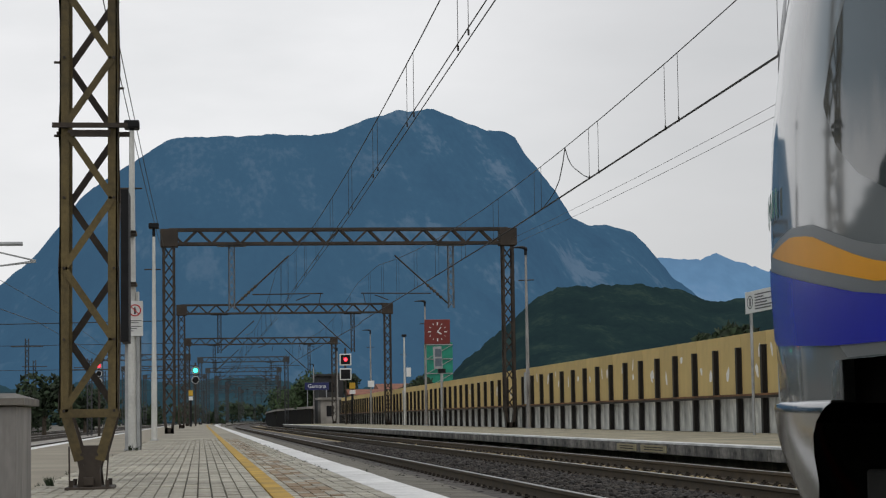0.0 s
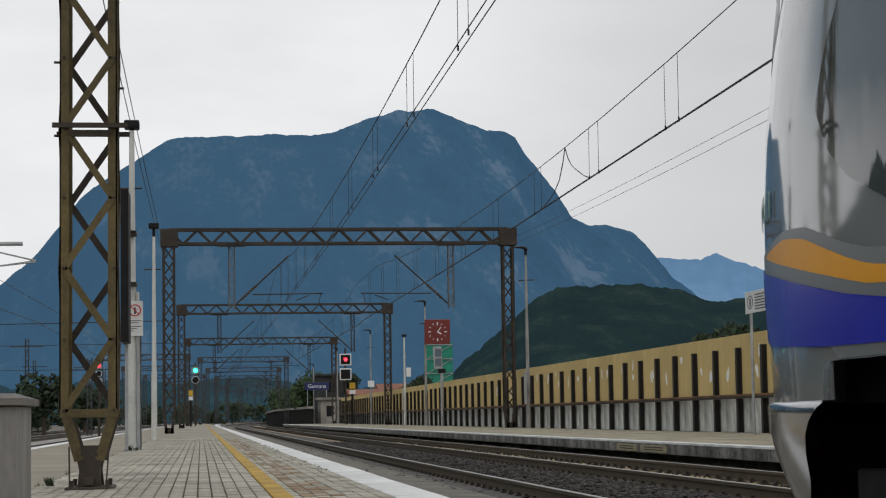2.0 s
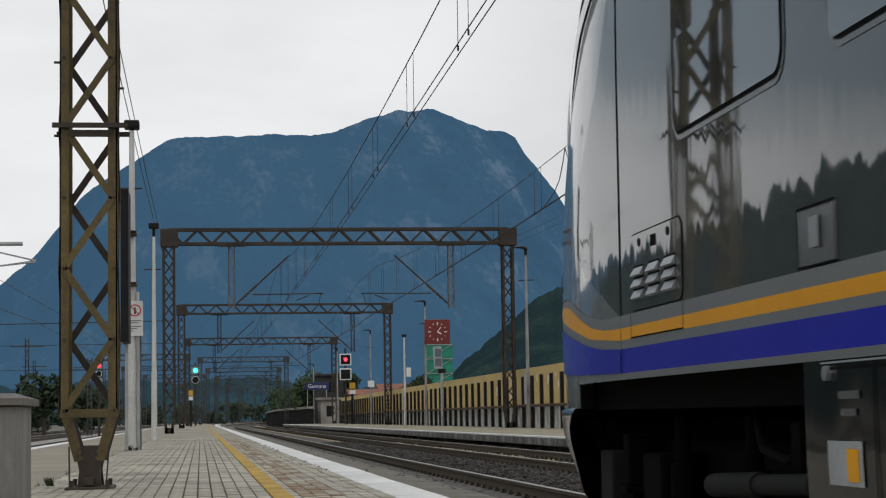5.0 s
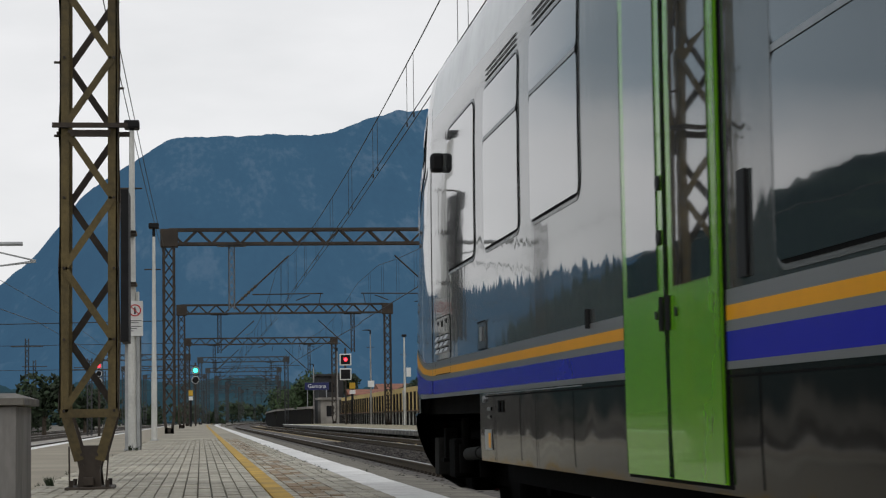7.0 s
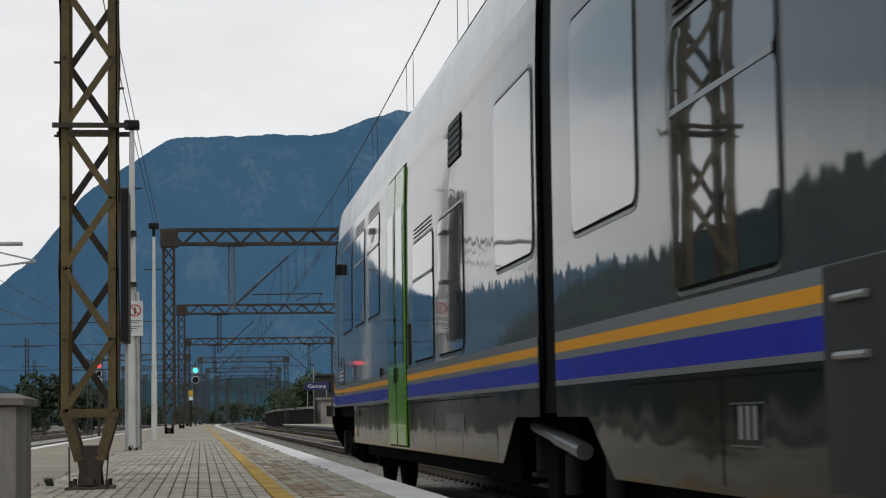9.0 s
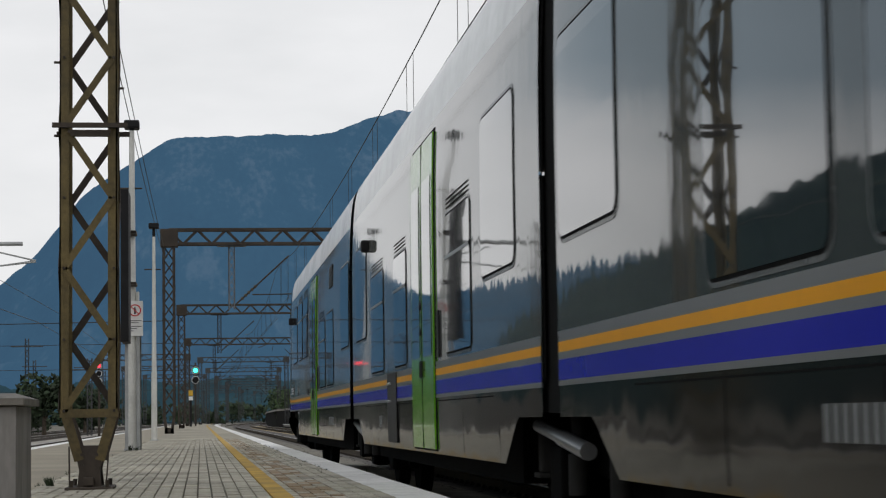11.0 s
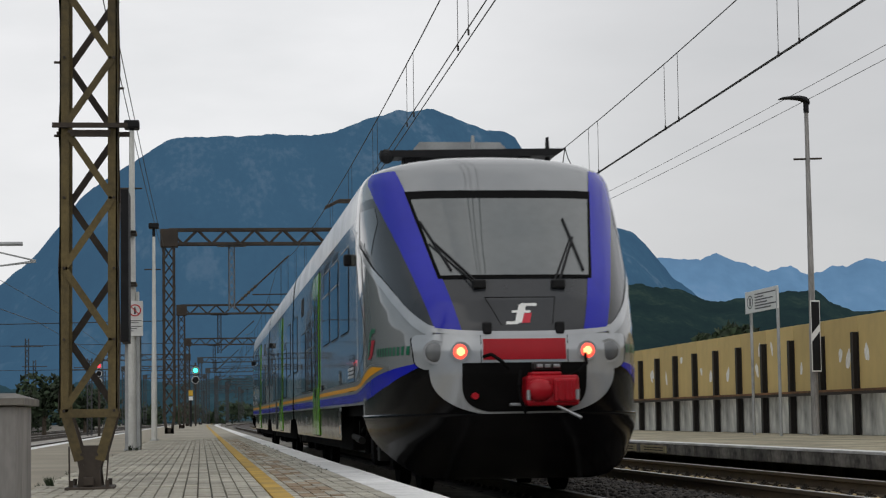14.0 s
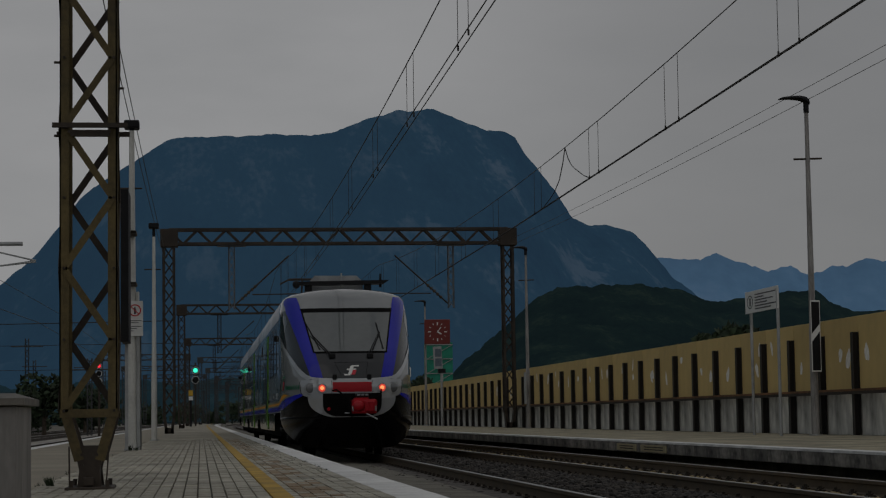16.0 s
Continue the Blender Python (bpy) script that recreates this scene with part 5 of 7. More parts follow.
def build_train():
    train = tagged(new("commuter_train"), "silver three-car commuter train with green doors", "train")
    end_car(train, 1, False)
    tail_car = end_car(train, -1, True)
    pantograph(train, 2.4)
    mid = new("middle_car")
    mid.parent = train
    tagged(mid, "silver middle car with green door and stripes")
    bm = new_bm()
    shell(bm, 0.24, CAR - 0.24, 0.972, 3.10)
    smooth(part("body", bm, PAINT, mid), 30)
    bm = new_bm()
    shell(bm, 0.24, CAR - 0.24, 3.10, 3.76)
    smooth(part("roof", bm, ROOF, mid, "pale curved roof"), 60)
    bm = new_bm()
    shell(bm, 1.8, CAR - 1.8, 0.55, 0.972)
    shell(bm, 0.26, 1.8, 0.82, 0.972, 0, 6)
    arch_fill(bm, 1.05, 1.8)
    shell(bm, CAR - 1.8, CAR - 0.26, 0.82, 0.972, 0, 6)
    arch_fill(bm, CAR - 1.05, CAR - 1.8)
    smooth(part("skirt", bm, SKIRT, mid, "dark grey lower skirt"), 30)
    bm = new_bm()
    box(bm, (-1.35, 0.3, 0.85), (1.35, CAR - 0.3, 1.05))
    box(bm, (-1.3, 1.9, 0.42), (1.3, CAR - 1.9, 0.9))
    part("underframe", bm, UNDER, mid)
    livery(mid, 0.26, CAR - 0.26, 1.8, CAR - 1.8)
    for s in (-1, 1):
        door(mid, s, 5.0, 6.55)
        for y0, y1, z0, z1, sp in ((1.08, 2.42, 1.70, 2.69, 0), (2.95, 4.3, 1.29, 2.27, 1.97), (7.1, 8.2, 1.29, 2.27, 1.97), (9.27, 10.66, 1.29, 2.26, 1.95), (11.29, 12.71, 1.69, 2.70, 0)):
            window(mid, s, y0, y1, z0, z1, sp)
        car_number(mid, s, 9.6, 0.74, 3)
        for a, d, e, f in ((9.50, 9.92, 0.855, 0.862), (9.50, 9.92, 0.715, 0.722), (9.50, 9.508, 0.72, 0.86), (9.912, 9.92, 0.72, 0.86)):
            bm = new_bm()
            side_patch(bm, s, a, d, e, f, 0.005)
            part("plate_rim", bm, FRAME, mid)
        bm = new_bm()
        box(bm, (min(s * 1.44, s * 1.54), 10.92, 2.57), (max(s * 1.44, s * 1.54), 11.03, 2.70), 0.025)
        part("camera_housing", bm, BLACK, mid, "black side camera housing")
        bm = new_bm()
        side_patch(bm, s, 8.0, 8.85, 0.60, 1.236, 0.006, 0.008)
        bmesh.ops.recalc_face_normals(bm, faces=bm.faces)
        part("ramp_cupboard", bm, CUPBOARD, mid, "dark grey service cupboard door")
        for z in (0.98, 1.14):
            bm = new_bm()
            bar(bm, (s * 1.482, 8.45, z), (s * 1.482, 8.72, z), 0.012, 8)
            part("cupboard_handle", bm, STEEL_TUBE, mid)
        bm = new_bm()
        side_patch(bm, s, 4.7, 4.8, 1.27, 1.62, 0.004, 0.01)
        bmesh.ops.recalc_face_normals(bm, faces=bm.faces)
        part("door_control", bm, BLACK, mid)
    for y0, y1 in ((3.4, 6.6), (7.4, 11.6)):
        bm = new_bm()
        box(bm, (-0.9, y0, 3.6), (0.9, y1, 3.82), 0.05)
        part("roof_unit", bm, STEEL_GREY, mid)
    for y in (0, CAR):
        bm = new_bm()
        shell(bm, y - 0.25, y + 0.25, 0.84, 3.72, -0.03)
        smooth(part("gangway_bellows", bm, RUBBER, train, "black rubber gangway bellows"), 40)
        for s in (-1, 1):
            bm = new_bm()
            side_patch(bm, s, y - 0.25, y - 0.19, 1.0, 3.3, -0.01)
            side_patch(bm, s, y + 0.19, y + 0.25, 1.0, 3.3, -0.01)
            part("bellows_edge", bm, UNDER, train)
        bogie(train, y)
    return train


train = build_train()


# ---- wires ----
def wire_run(name, pts, r, label, group=""):
    bm = new_bm()
    for a, b in zip(pts, pts[1:]):
        bar(bm, a, b, r, 4)
    return tagged(part(name, bm, WIRE), label, "overhead wire", group, "structure")


def overhead(x, zc, zm, low, sag, drift, first, step, gap, apart):
    """One track's contact wires, messenger and droppers from mast to mast; the near span rises toward its mast."""
    spans = ((17.35, 88.0), (88.0, 146.0), (146.0, 206.0), (206.0, 263.0), (263.0, 318.0))
    contact = lambda y: zc + drift * max(-12.0, min(14.0, 33.0 - y))
    for k, (a, b) in enumerate(spans):
        n = 24
        mid = low if k == 0 else (a + b) / 2
        top = lambda y: min(zm + sag * (y - mid) ** 2 * (1.0 if k == 0 else 1.5), zm + 0.9)
        a0 = -30.0 if k == 0 else a
        ys = [a0 + (b - a0) * i / n for i in range(n + 1)]
        away = lambda y: -0.12 * math.cos(math.pi * (y - 17.35) / 62) if k else 0.0
        wire_run("messenger_wire", [(x + bend(y), y, top(y)) for y in ys], 0.010, "dark carrying wire above the track")
        for o in (-apart, apart):
            wire_run("contact_wire", [(x + o + bend(y) + away(y), y, contact(y)) for y in ys], 0.009, "taut contact wire above the track")
        bm = new_bm()
        y = a + first
        while y < b - 2:
            for d in (0.0, gap):
                xx = x + bend(y + d)
                bar(bm, (xx, y + d, top(y + d)), (xx + away(y + d), y + d, contact(y + d)), 0.0045, 4)
                bar(bm, (xx + away(y + d), y + d, contact(y + d) - 0.02), (xx + away(y + d), y + d, contact(y + d) + 0.05), 0.014, 5)
            y += step
        tagged(part("droppers", bm, WIRE), "thin dropper wires of the overhead line", "dropper wires", "", "stuff")


def wires():
    overhead(3.25, 5.12, 5.99, 45.0, 0.0006, 0.008, 6.45, 6.3, 1.0, 0.05)
    overhead(6.95, 4.80, 5.63, 44.0, 0.00078, 0.0053, 5.05, 5.95, 0.85, 0.014)
    loop = [(6.95, 37.5, 5.66), (6.95, 37.75, 5.40), (6.95, 38.15, 5.12), (6.95, 38.7, 4.95), (6.95, 39.3, 4.86), (6.95, 40.0, 4.78)]
    wire_run("jumper_wire", loop, 0.010, "slack jumper cable between overhead wires")
    loop = [(6.95, 37.5, 5.66), (6.95, 37.2, 5.42), (6.95, 36.9, 5.26), (6.95, 36.5, 5.13), (6.95, 36.1, 5.02), (6.95, 35.65, 4.90), (6.95, 35.2, 4.81)]
    wire_run("jumper_wire", loop, 0.010, "slack jumper cable between overhead wires")
    for dz in (0.0, -0.28):
        ys = [-20 + 108 * i / 12 for i in range(13)]
        wire_run("feeder_wire", [(13.75, y, 7.9 + dz + 0.00018 * (y - 35) ** 2) for y in ys], 0.007, "thin feeder cable above the opposite platform")
        wire_run("feeder_wire", [(-1.42 + dz * 0.3, y, 7.2 + dz * 0.4 + 0.0003 * (y - 52) ** 2) for y in [17.35 + 70.6 * i / 12 for i in range(13)]], 0.009, "thin feeder cable above the near platform")
    # cross spans and cables over the sidings
    for y, z, x0 in ((95.0, 5.15, -14.0), (150.0, 6.2, -26.0), (170.0, 4.9, -26.0), (205.0, 3.6, -26.0)):
        wire_run("cross_span_wire", [(x0, y, z + 0.15), ((x0 - 4.0) / 2, y, z), (-1.4, y, z + 0.1)], 0.02, "cross-span cable over the sidings")
    wire_run("siding_wire", [(-12.0, 30.0, 5.6), (-7.0, 88.0, 4.9), (-6.0, 170.0, 4.6)], 0.014, "contact wire over the siding")
    wire_run("siding_wire", [(-9.5, 60.0, 6.9), (-6.5, 95.0, 5.6), (-5.6, 170.0, 5.0)], 0.012, "carrying wire over the siding")


wires()


# ---- lamp posts ----
def lamp_post(x, y, z0, h, label, head="arm", r=0.075, extra=False):
    p = thing("street_lamp", label, "lamp post", (x, y, z0), group="platform lamps")
    bm = new_bm()
    bar(bm, (0, 0, 0), (0, 0, h * 0.32), r * 1.25, 14, r * 1.15)
    bar(bm, (0, 0, h * 0.32), (0, 0, h - 0.1), r * 1.0, 14, r * 0.6)
    smooth(part("pole", bm, POST_WORN if head == "arm" else POST_WHITE, p), 40)
    bm = new_bm()
    bar(bm, (0, 0, -0.02), (0, 0, 0.03), r * 2.0, 14)
    part("base_flange", bm, STEEL_GREY, p)
    if head == "arm":
        bm = new_bm()
        rings = []
        for px, pz, wide, deep in ((0.075, -0.07, 0.05, 0.06), (0.06, -0.05, 0.08, 0.09), (-0.03, -0.01, 0.11, 0.10), (-0.16, 0.03, 0.13, 0.075), (-0.34, 0.04, 0.14, 0.055), (-0.52, 0.03, 0.12, 0.04), (-0.62, 0.01, 0.07, 0.022)):
            turn = [2 * math.pi * i / 12 for i in range(12)]
            rings.append([bm.verts.new((px, wide * math.cos(a), h + pz + deep * math.sin(a) * (1.0 if math.sin(a) > 0 else 0.5))) for a in turn])
        for a, b in zip(rings, rings[1:]):
            for i in range(12):
                bm.faces.new((a[i], a[(i + 1) % 12], b[(i + 1) % 12], b[i]))
        bm.faces.new(rings[0])
        bm.faces.new(rings[-1])
        bmesh.ops.recalc_face_normals(bm, faces=bm.faces)
        bar(bm, (0, 0, h - 0.28), (0, 0, h), 0.06, 10)
        part("lamp_head", bm, BLACK, p, "dark curved flat lamp head")
        bm = new_bm()
        bar(bm, (-0.32, 0, h - 1.32), (0.32, 0, h - 1.30), 0.022, 8)
        part("cross_arm", bm, STEEL_DARK, p)
    else:
        bm = new_bm()
        box(bm, (-0.15, -0.15, h - 0.06), (0.15, 0.25, h + 0.10), 0.03)
        bar(bm, (0, 0, h - 0.30), (0, 0, h), 0.045, 10)
        part("lamp_head", bm, BLACK, p, "dark box lamp head")
        bm = new_bm()
        bar(bm, (-0.28, 0, h - 1.25), (0.2, 0, h - 1.25), 0.018, 8)
        part("cross_arm", bm, STEEL_DARK, p)
    if extra:
        bm = new_bm()
        box(bm, (-0.15, -0.10, 1.0), (-0.07, 0.10, 2.3), 0.01)
        part("junction_box", bm, STEEL_GREY, p)
    return p


def lamps():
    lamp_post(-1.33, 39.8, 0, 6.40, "pale lamp post on the paved platform", "box", 0.085)
    lamp_post(-1.33, 58.6, 0, 6.20, "pale slim lamp post on the paved platform", "box", 0.07)
    for y, ex in ((42.67, 0), (81.4, 1), (119.0, 0), (158.0, 0), (197.0, 0)):
        lamp_post(13.35, y, 0.035, 7.4, "weathered grey lamp post beside the ochre wall", "arm", 0.072, bool(ex))
    lamp_post(13.4, 132.0, 0.035, 5.9, "short pale post with cameras by the wall", "box", 0.08, True)
    lamp_post(13.2, 236.0, 0.0, 6.9, "distant grey lamp post", "arm", 0.085)


lamps()


# ---- signs ----
def no_crossing_sign():
    p = thing("warning_sign", "white no-crossing sign on a grey angle post", "sign", (-1.20, 39.75, 0))
    bm = new_bm()
    box(bm, (-0.045, -0.03, 0), (0.05, 0.0, 2.9))
    box(bm, (0.03, -0.03, 0), (0.05, 0.06, 2.9))
    part("post", bm, STEEL_GREY, p)
    bm = new_bm()
    bar(bm, (-0.02, 0.02, 2.75), (-0.02, 0.02, 3.1), 0.035, 10)
    part("post_cap", bm, POST_WHITE, p)
    bm = new_bm()
    box(bm, (-0.245, -0.062, 2.225), (0.085, -0.04, 2.915), 0.006)
    plate = part("plate", bm, SIGN_WHITE, p)
    bm = new_bm()
    r0, r1, n = 0.095, 0.12, 28
    ring = [[bm.verts.new((-0.07 + r * math.cos(2 * math.pi * i / n), -0.066, 2.73 + r * math.sin(2 * math.pi * i / n))) for i in range(n)] for r in (r0, r1)]
    for i in range(n):
        bm.faces.new((ring[0][i], ring[1][i], ring[1][(i + 1) % n], ring[0][(i + 1) % n]))
    flat(bm, (-0.14, -0.067, 2.80), (0.0, -0.067, 2.66), 0.02, 0.002, (0, 1, 0))
    part("prohibition_ring", bm, SIGN_RED, plate)
    bm = new_bm()
    box(bm, (-0.09, -0.0655, 2.66), (-0.05, -0.0625, 2.77))
    box(bm, (-0.085, -0.0655, 2.775), (-0.055, -0.0625, 2.80))
    part("pictogram", bm, SIGN_INK, plate)
    for k, (z, w) in enumerate(((2.52, 0.25), (2.48, 0.20), (2.41, 0.25), (2.37, 0.16), (2.32, 0.10))):
        bm = new_bm()
        box(bm, (-0.20, -0.0655, z), (-0.20 + w, -0.0625, z + 0.014))
        part("text_bar", bm, SIGN_INK, plate)


def edge_panel():
    p = thing("departure_board", "tall black display board seen edge-on beside a lamp post", "display", (-1.405, 38.2, 0))
    bm = new_bm()
    box(bm, (-0.075, -0.3, 2.05), (0.075, 0.9, 4.92), 0.01)
    part("housing", bm, BLACK, p)
    for z in (3.2, 4.2):
        bm = new_bm()
        box(bm, (0.0, 0.9, z), (0.18, 1.62, z + 0.05))
        part("bracket", bm, STEEL_DARK, p)
    bm = new_bm()
    box(bm, (-0.04, 0.9, 0), (0.02, 0.98, 4.9))
    part("support_post", bm, STEEL_GREY, p)


def long_sign():
    p = thing("platform_sign", "white platform safety sign on two slim posts", "sign", (12.66, 44.05, 0.035))
    for y in (-1.22, 1.22):
        bm = new_bm()
        bar(bm, (-0.04 * y / 1.22 * -1, y, 0), (0.04 * y / 1.22, y, 3.25), 0.035, 10)
        part("post", bm, STEEL_GREY, p)
    bm = new_bm()
    box(bm, (-0.065, -1.32, 2.80), (-0.04, 1.32, 3.30), 0.005)
    plate = part("plate", bm, SIGN_WHITE, p)
    for y0, y1, z in ((-1.15, 0.5, 3.19), (-0.2, 0.5, 3.125), (-0.95, 0.5, 3.06), (-0.5, 0.5, 2.995), (-1.2, 0.5, 2.93), (-0.8, 0.5, 2.865)):
        bm = new_bm()
        box(bm, (-0.069, y0, z), (-0.0655, y1, z + 0.026))
        part("text_bar", bm, SIGN_INK, plate)
    bm = new_bm()
    n = 24
    ring = [[bm.verts.new((-0.069, 0.90 + 1.6 * r * math.cos(2 * math.pi * i / n), 3.05 + r * math.sin(2 * math.pi * i / n))) for i in range(n)] for r in (0.13, 0.155)]
    for i in range(n):
        bm.faces.new((ring[0][i], ring[1][i], ring[1][(i + 1) % n], ring[0][(i + 1) % n]))
    box(bm, (-0.069, 0.85, 2.96), (-0.066, 0.95, 3.14))
    part("pictogram", bm, SIGN_INK, plate)


def striped_board():
    p = thing("marker_board", "black and white diagonal marker board on a lamp post", "sign", (13.35, 42.5, 0))
    bm = new_bm()
    box(bm, (-0.105, -0.05, 1.42), (0.105, -0.03, 2.98), 0.005)
    part("plate", bm, SIGN_WHITE, p)
    for z0, z1, z2, z3 in ((1.45, 1.45, 2.08, 2.30), (2.25, 2.47, 2.95, 2.95)):
        bm = new_bm()
        vs = [bm.verts.new(v) for v in ((-0.09, -0.054, z0), (0.09, -0.054, z1), (0.09, -0.054, z3), (-0.09, -0.054, z2))]
        bm.faces.new(vs)
        part("black_field", bm, BLACK, p)
    bm = new_bm()
    for z in (1.7, 2.7):
        box(bm, (-0.05, -0.03, z), (0.05, 0.12, z + 0.04))
    part("clamp", bm, STEEL_GREY, p)


def station_clock():
    p = thing("station_clock", "dark red square station clock with white marks", "clock", (14.05, 118.8, 0.035))
    red = mat("dark_red_clock_face", (0.16, 0.018, 0.012), 0.4, 0, 0.1, 2, 9, 0.0)
    bm = new_bm()
    box(bm, (-0.76, -0.15, 4.85), (0.76, 0.15, 6.32), 0.02)
    part("case", bm, red, p)
    for k in range(12):
        a = radians(30 * k)
        l = 0.16 if k % 3 == 0 else 0.1
        bm = new_bm()
        flat(bm, (math.sin(a) * 0.56, -0.156, 5.585 + math.cos(a) * 0.56), (math.sin(a) * (0.56 - l), -0.156, 5.585 + math.cos(a) * (0.56 - l)), 0.07 if k % 3 == 0 else 0.035, 0.006, (0, 1, 0))
        part("hour_mark", bm, SIGN_WHITE, p)
    for a, l, w in ((radians(120), 0.27, 0.08), (radians(38), 0.36, 0.05)):
        bm = new_bm()
        flat(bm, (0, -0.16, 5.585), (math.sin(a) * l, -0.16, 5.585 + math.cos(a) * l), w, 0.006, (0, 1, 0))
        part("hand_pointer", bm, SIGN_WHITE, p)
    bm = new_bm()
    box(bm, (-0.72, -0.03, 5.0), (-0.6, 0.25, 5.08))
    bar(bm, (-0.70, 0.2, 0), (-0.70, 0.2, 6.3), 0.05, 10)
    part("bracket", bm, STEEL_GREY, p)


def info_totem():
    p = thing("information_sign", "grey information panel on a slim post", "sign", (13.9, 115.6, 0.035))
    bm = new_bm()
    bar(bm, (0, 0, 0), (0, 0, 3.2), 0.085, 12)
    part("post", bm, STEEL_GREY, p)
    bm = new_bm()
    box(bm, (-0.22, -0.12, 3.05), (0.22, 0.12, 3.3), 0.02)
    part("socket", bm, BLACK, p)
    bm = new_bm()
    box(bm, (-0.26, -0.06, 3.3), (0.24, 0.06, 4.6), 0.02, Matrix.Rotation(radians(-3), 4, "Y"))
    pl = part("panel", bm, STEEL_GREY, p)
    for z0, z1 in ((3.45, 3.9), (4.0, 4.45)):
        bm = new_bm()
        box(bm, (-0.38 + 0.0, -0.066, z0), (0.0, -0.062, z1), 0, None)
        part("notice", bm, mat("blue_grey_notice", (0.10, 0.13, 0.16), 0.4, 0, 0.2, 6, 30, 0), pl)


no_crossing_sign()
edge_panel()
long_sign()
striped_board()
station_clock()
info_totem()


# ---- signals ----
SIGNAL_RED = glow("red_signal_light", (1.0, 0.03, 0.05), 4.0)
SIGNAL_GREEN = glow("green_signal_light", (0.05, 1.0, 0.65), 3.5)


def signal(x, y, z, heads, label, square, size, post_z=0.0):
    p = thing("railway_signal", label, "signal", (x, y, 0), group="railway signals")
    bm = new_bm()
    bar(bm, (0, 0.2, post_z), (0, 0.2, z + size), 0.08, 10)
    part("post", bm, STEEL_DARK, p)
    for k, lit in enumerate(heads):
        zz = z - k * size * 1.25
        bm = new_bm()
        if square:
            box(bm, (-size / 2, -0.02, zz - size / 2), (size / 2, 0.10, zz + size / 2), 0.03)
        else:
            bar(bm, (0, 0.10, zz), (0, -0.02, zz), size / 2, 24)
        h = part("target", bm, SIGN_WHITE, p, "white-rimmed signal target")
        bm = new_bm()
        if square:
            box(bm, (-size * 0.40, -0.05, zz - size * 0.40), (size * 0.40, -0.022, zz + size * 0.40))
        else:
            bar(bm, (0, -0.022, zz), (0, -0.05, zz), size * 0.43, 24)
        part("face", bm, BLACK, h)
        bm = new_bm()
        bar(bm, (0, -0.05, zz), (0, -0.09, zz), size * (0.15 if square else 0.30), 16)
        part("lens", bm, lit or BLACK, h)
    return p


signal(12.3, 171.0, 5.55, (SIGNAL_RED, None), "signal showing red above a dark lower head", True, 1.0, 0.03)
signal(-0.47, 190.0, 5.25, (SIGNAL_GREEN, None), "signal showing green beside the gantries", False, 0.72)
signal(-5.95, 120.0, 3.85, (SIGNAL_RED, None, None), "three-light signal showing red over the sidings", False, 0.36, -0.45)


def small_board(x, y, z, w, h, material, label, post=True, z0=0.0):
    p = thing("track_sign", label, "sign", (x, y, z0))
    bm = new_bm()
    box(bm, (-w / 2, -0.03, z - h / 2), (w / 2, 0.0, z + h / 2), 0.01)
    part("plate", bm, material, p)
    if post:
        bm = new_bm()
        bar(bm, (0, 0.08, 0), (0, 0.08, z), 0.11, 10)
        part("post", bm, BLACK, p)


SIGN_YELLOW = mat("yellow_sign", (0.55, 0.33, 0.02), 0.5, 0, 0.1, 4, 20, 0)
small_board(12.9, 171.5, 3.3, 0.5, 0.5, SIGN_YELLOW, "small yellow sign on a black post", True, 0.03)
small_board(12.9, 171.4, 2.75, 0.5, 0.35, SIGN_WHITE, "small white sign under a yellow one", False, 0.03)
small_board(-0.9, 188.0, 3.1, 0.4, 0.5, SIGN_YELLOW, "small yellow track sign on a black post")
small_board(-0.9, 187.9, 2.6, 0.4, 0.35, SIGN_WHITE, "small white plate under a yellow sign", False)
small_board(13.35, 157.8, 3.2, 0.5, 0.5, SIGN_WHITE, "round white plate on a lamp post", False, 0.03)
small_board(13.65, 131.8, 3.5, 0.3, 0.6, SIGN_WHITE, "small white box beside a post", False, 0.03)


def name_board():
    p = thing("station_sign", "dark blue station name board with white letters", "sign", (13.5, 234.5, 0))
    blue = mat("dark_blue_enamel", (0.012, 0.018, 0.10), 0.4, 0, 0.1, 2, 9, 0)
    bm = new_bm()
    box(bm, (-1.4, -0.05, 3.9), (1.4, 0.05, 4.75), 0.02)
    board = part("board", bm, blue, p)
    for x in (-1.1, 1.1):
        bm = new_bm()
        bar(bm, (x, 0.09, 0), (x, 0.09, 4.7), 0.05, 8)
        part("post", bm, STEEL_GREY, p)
    cu = bpy.data.curves.new("name_lettering", "FONT")
    cu.body, cu.size, cu.extrude, cu.align_x, cu.align_y = "Gemona", 0.62, 0.004, "CENTER", "CENTER"
    tx = new("name_lettering", cu)
    tx.data.materials.append(SIGN_WHITE)
    tx.parent = board
    tx.matrix_basis = pose(0, -0.058, 4.32, 90, 0, 0)


name_board()


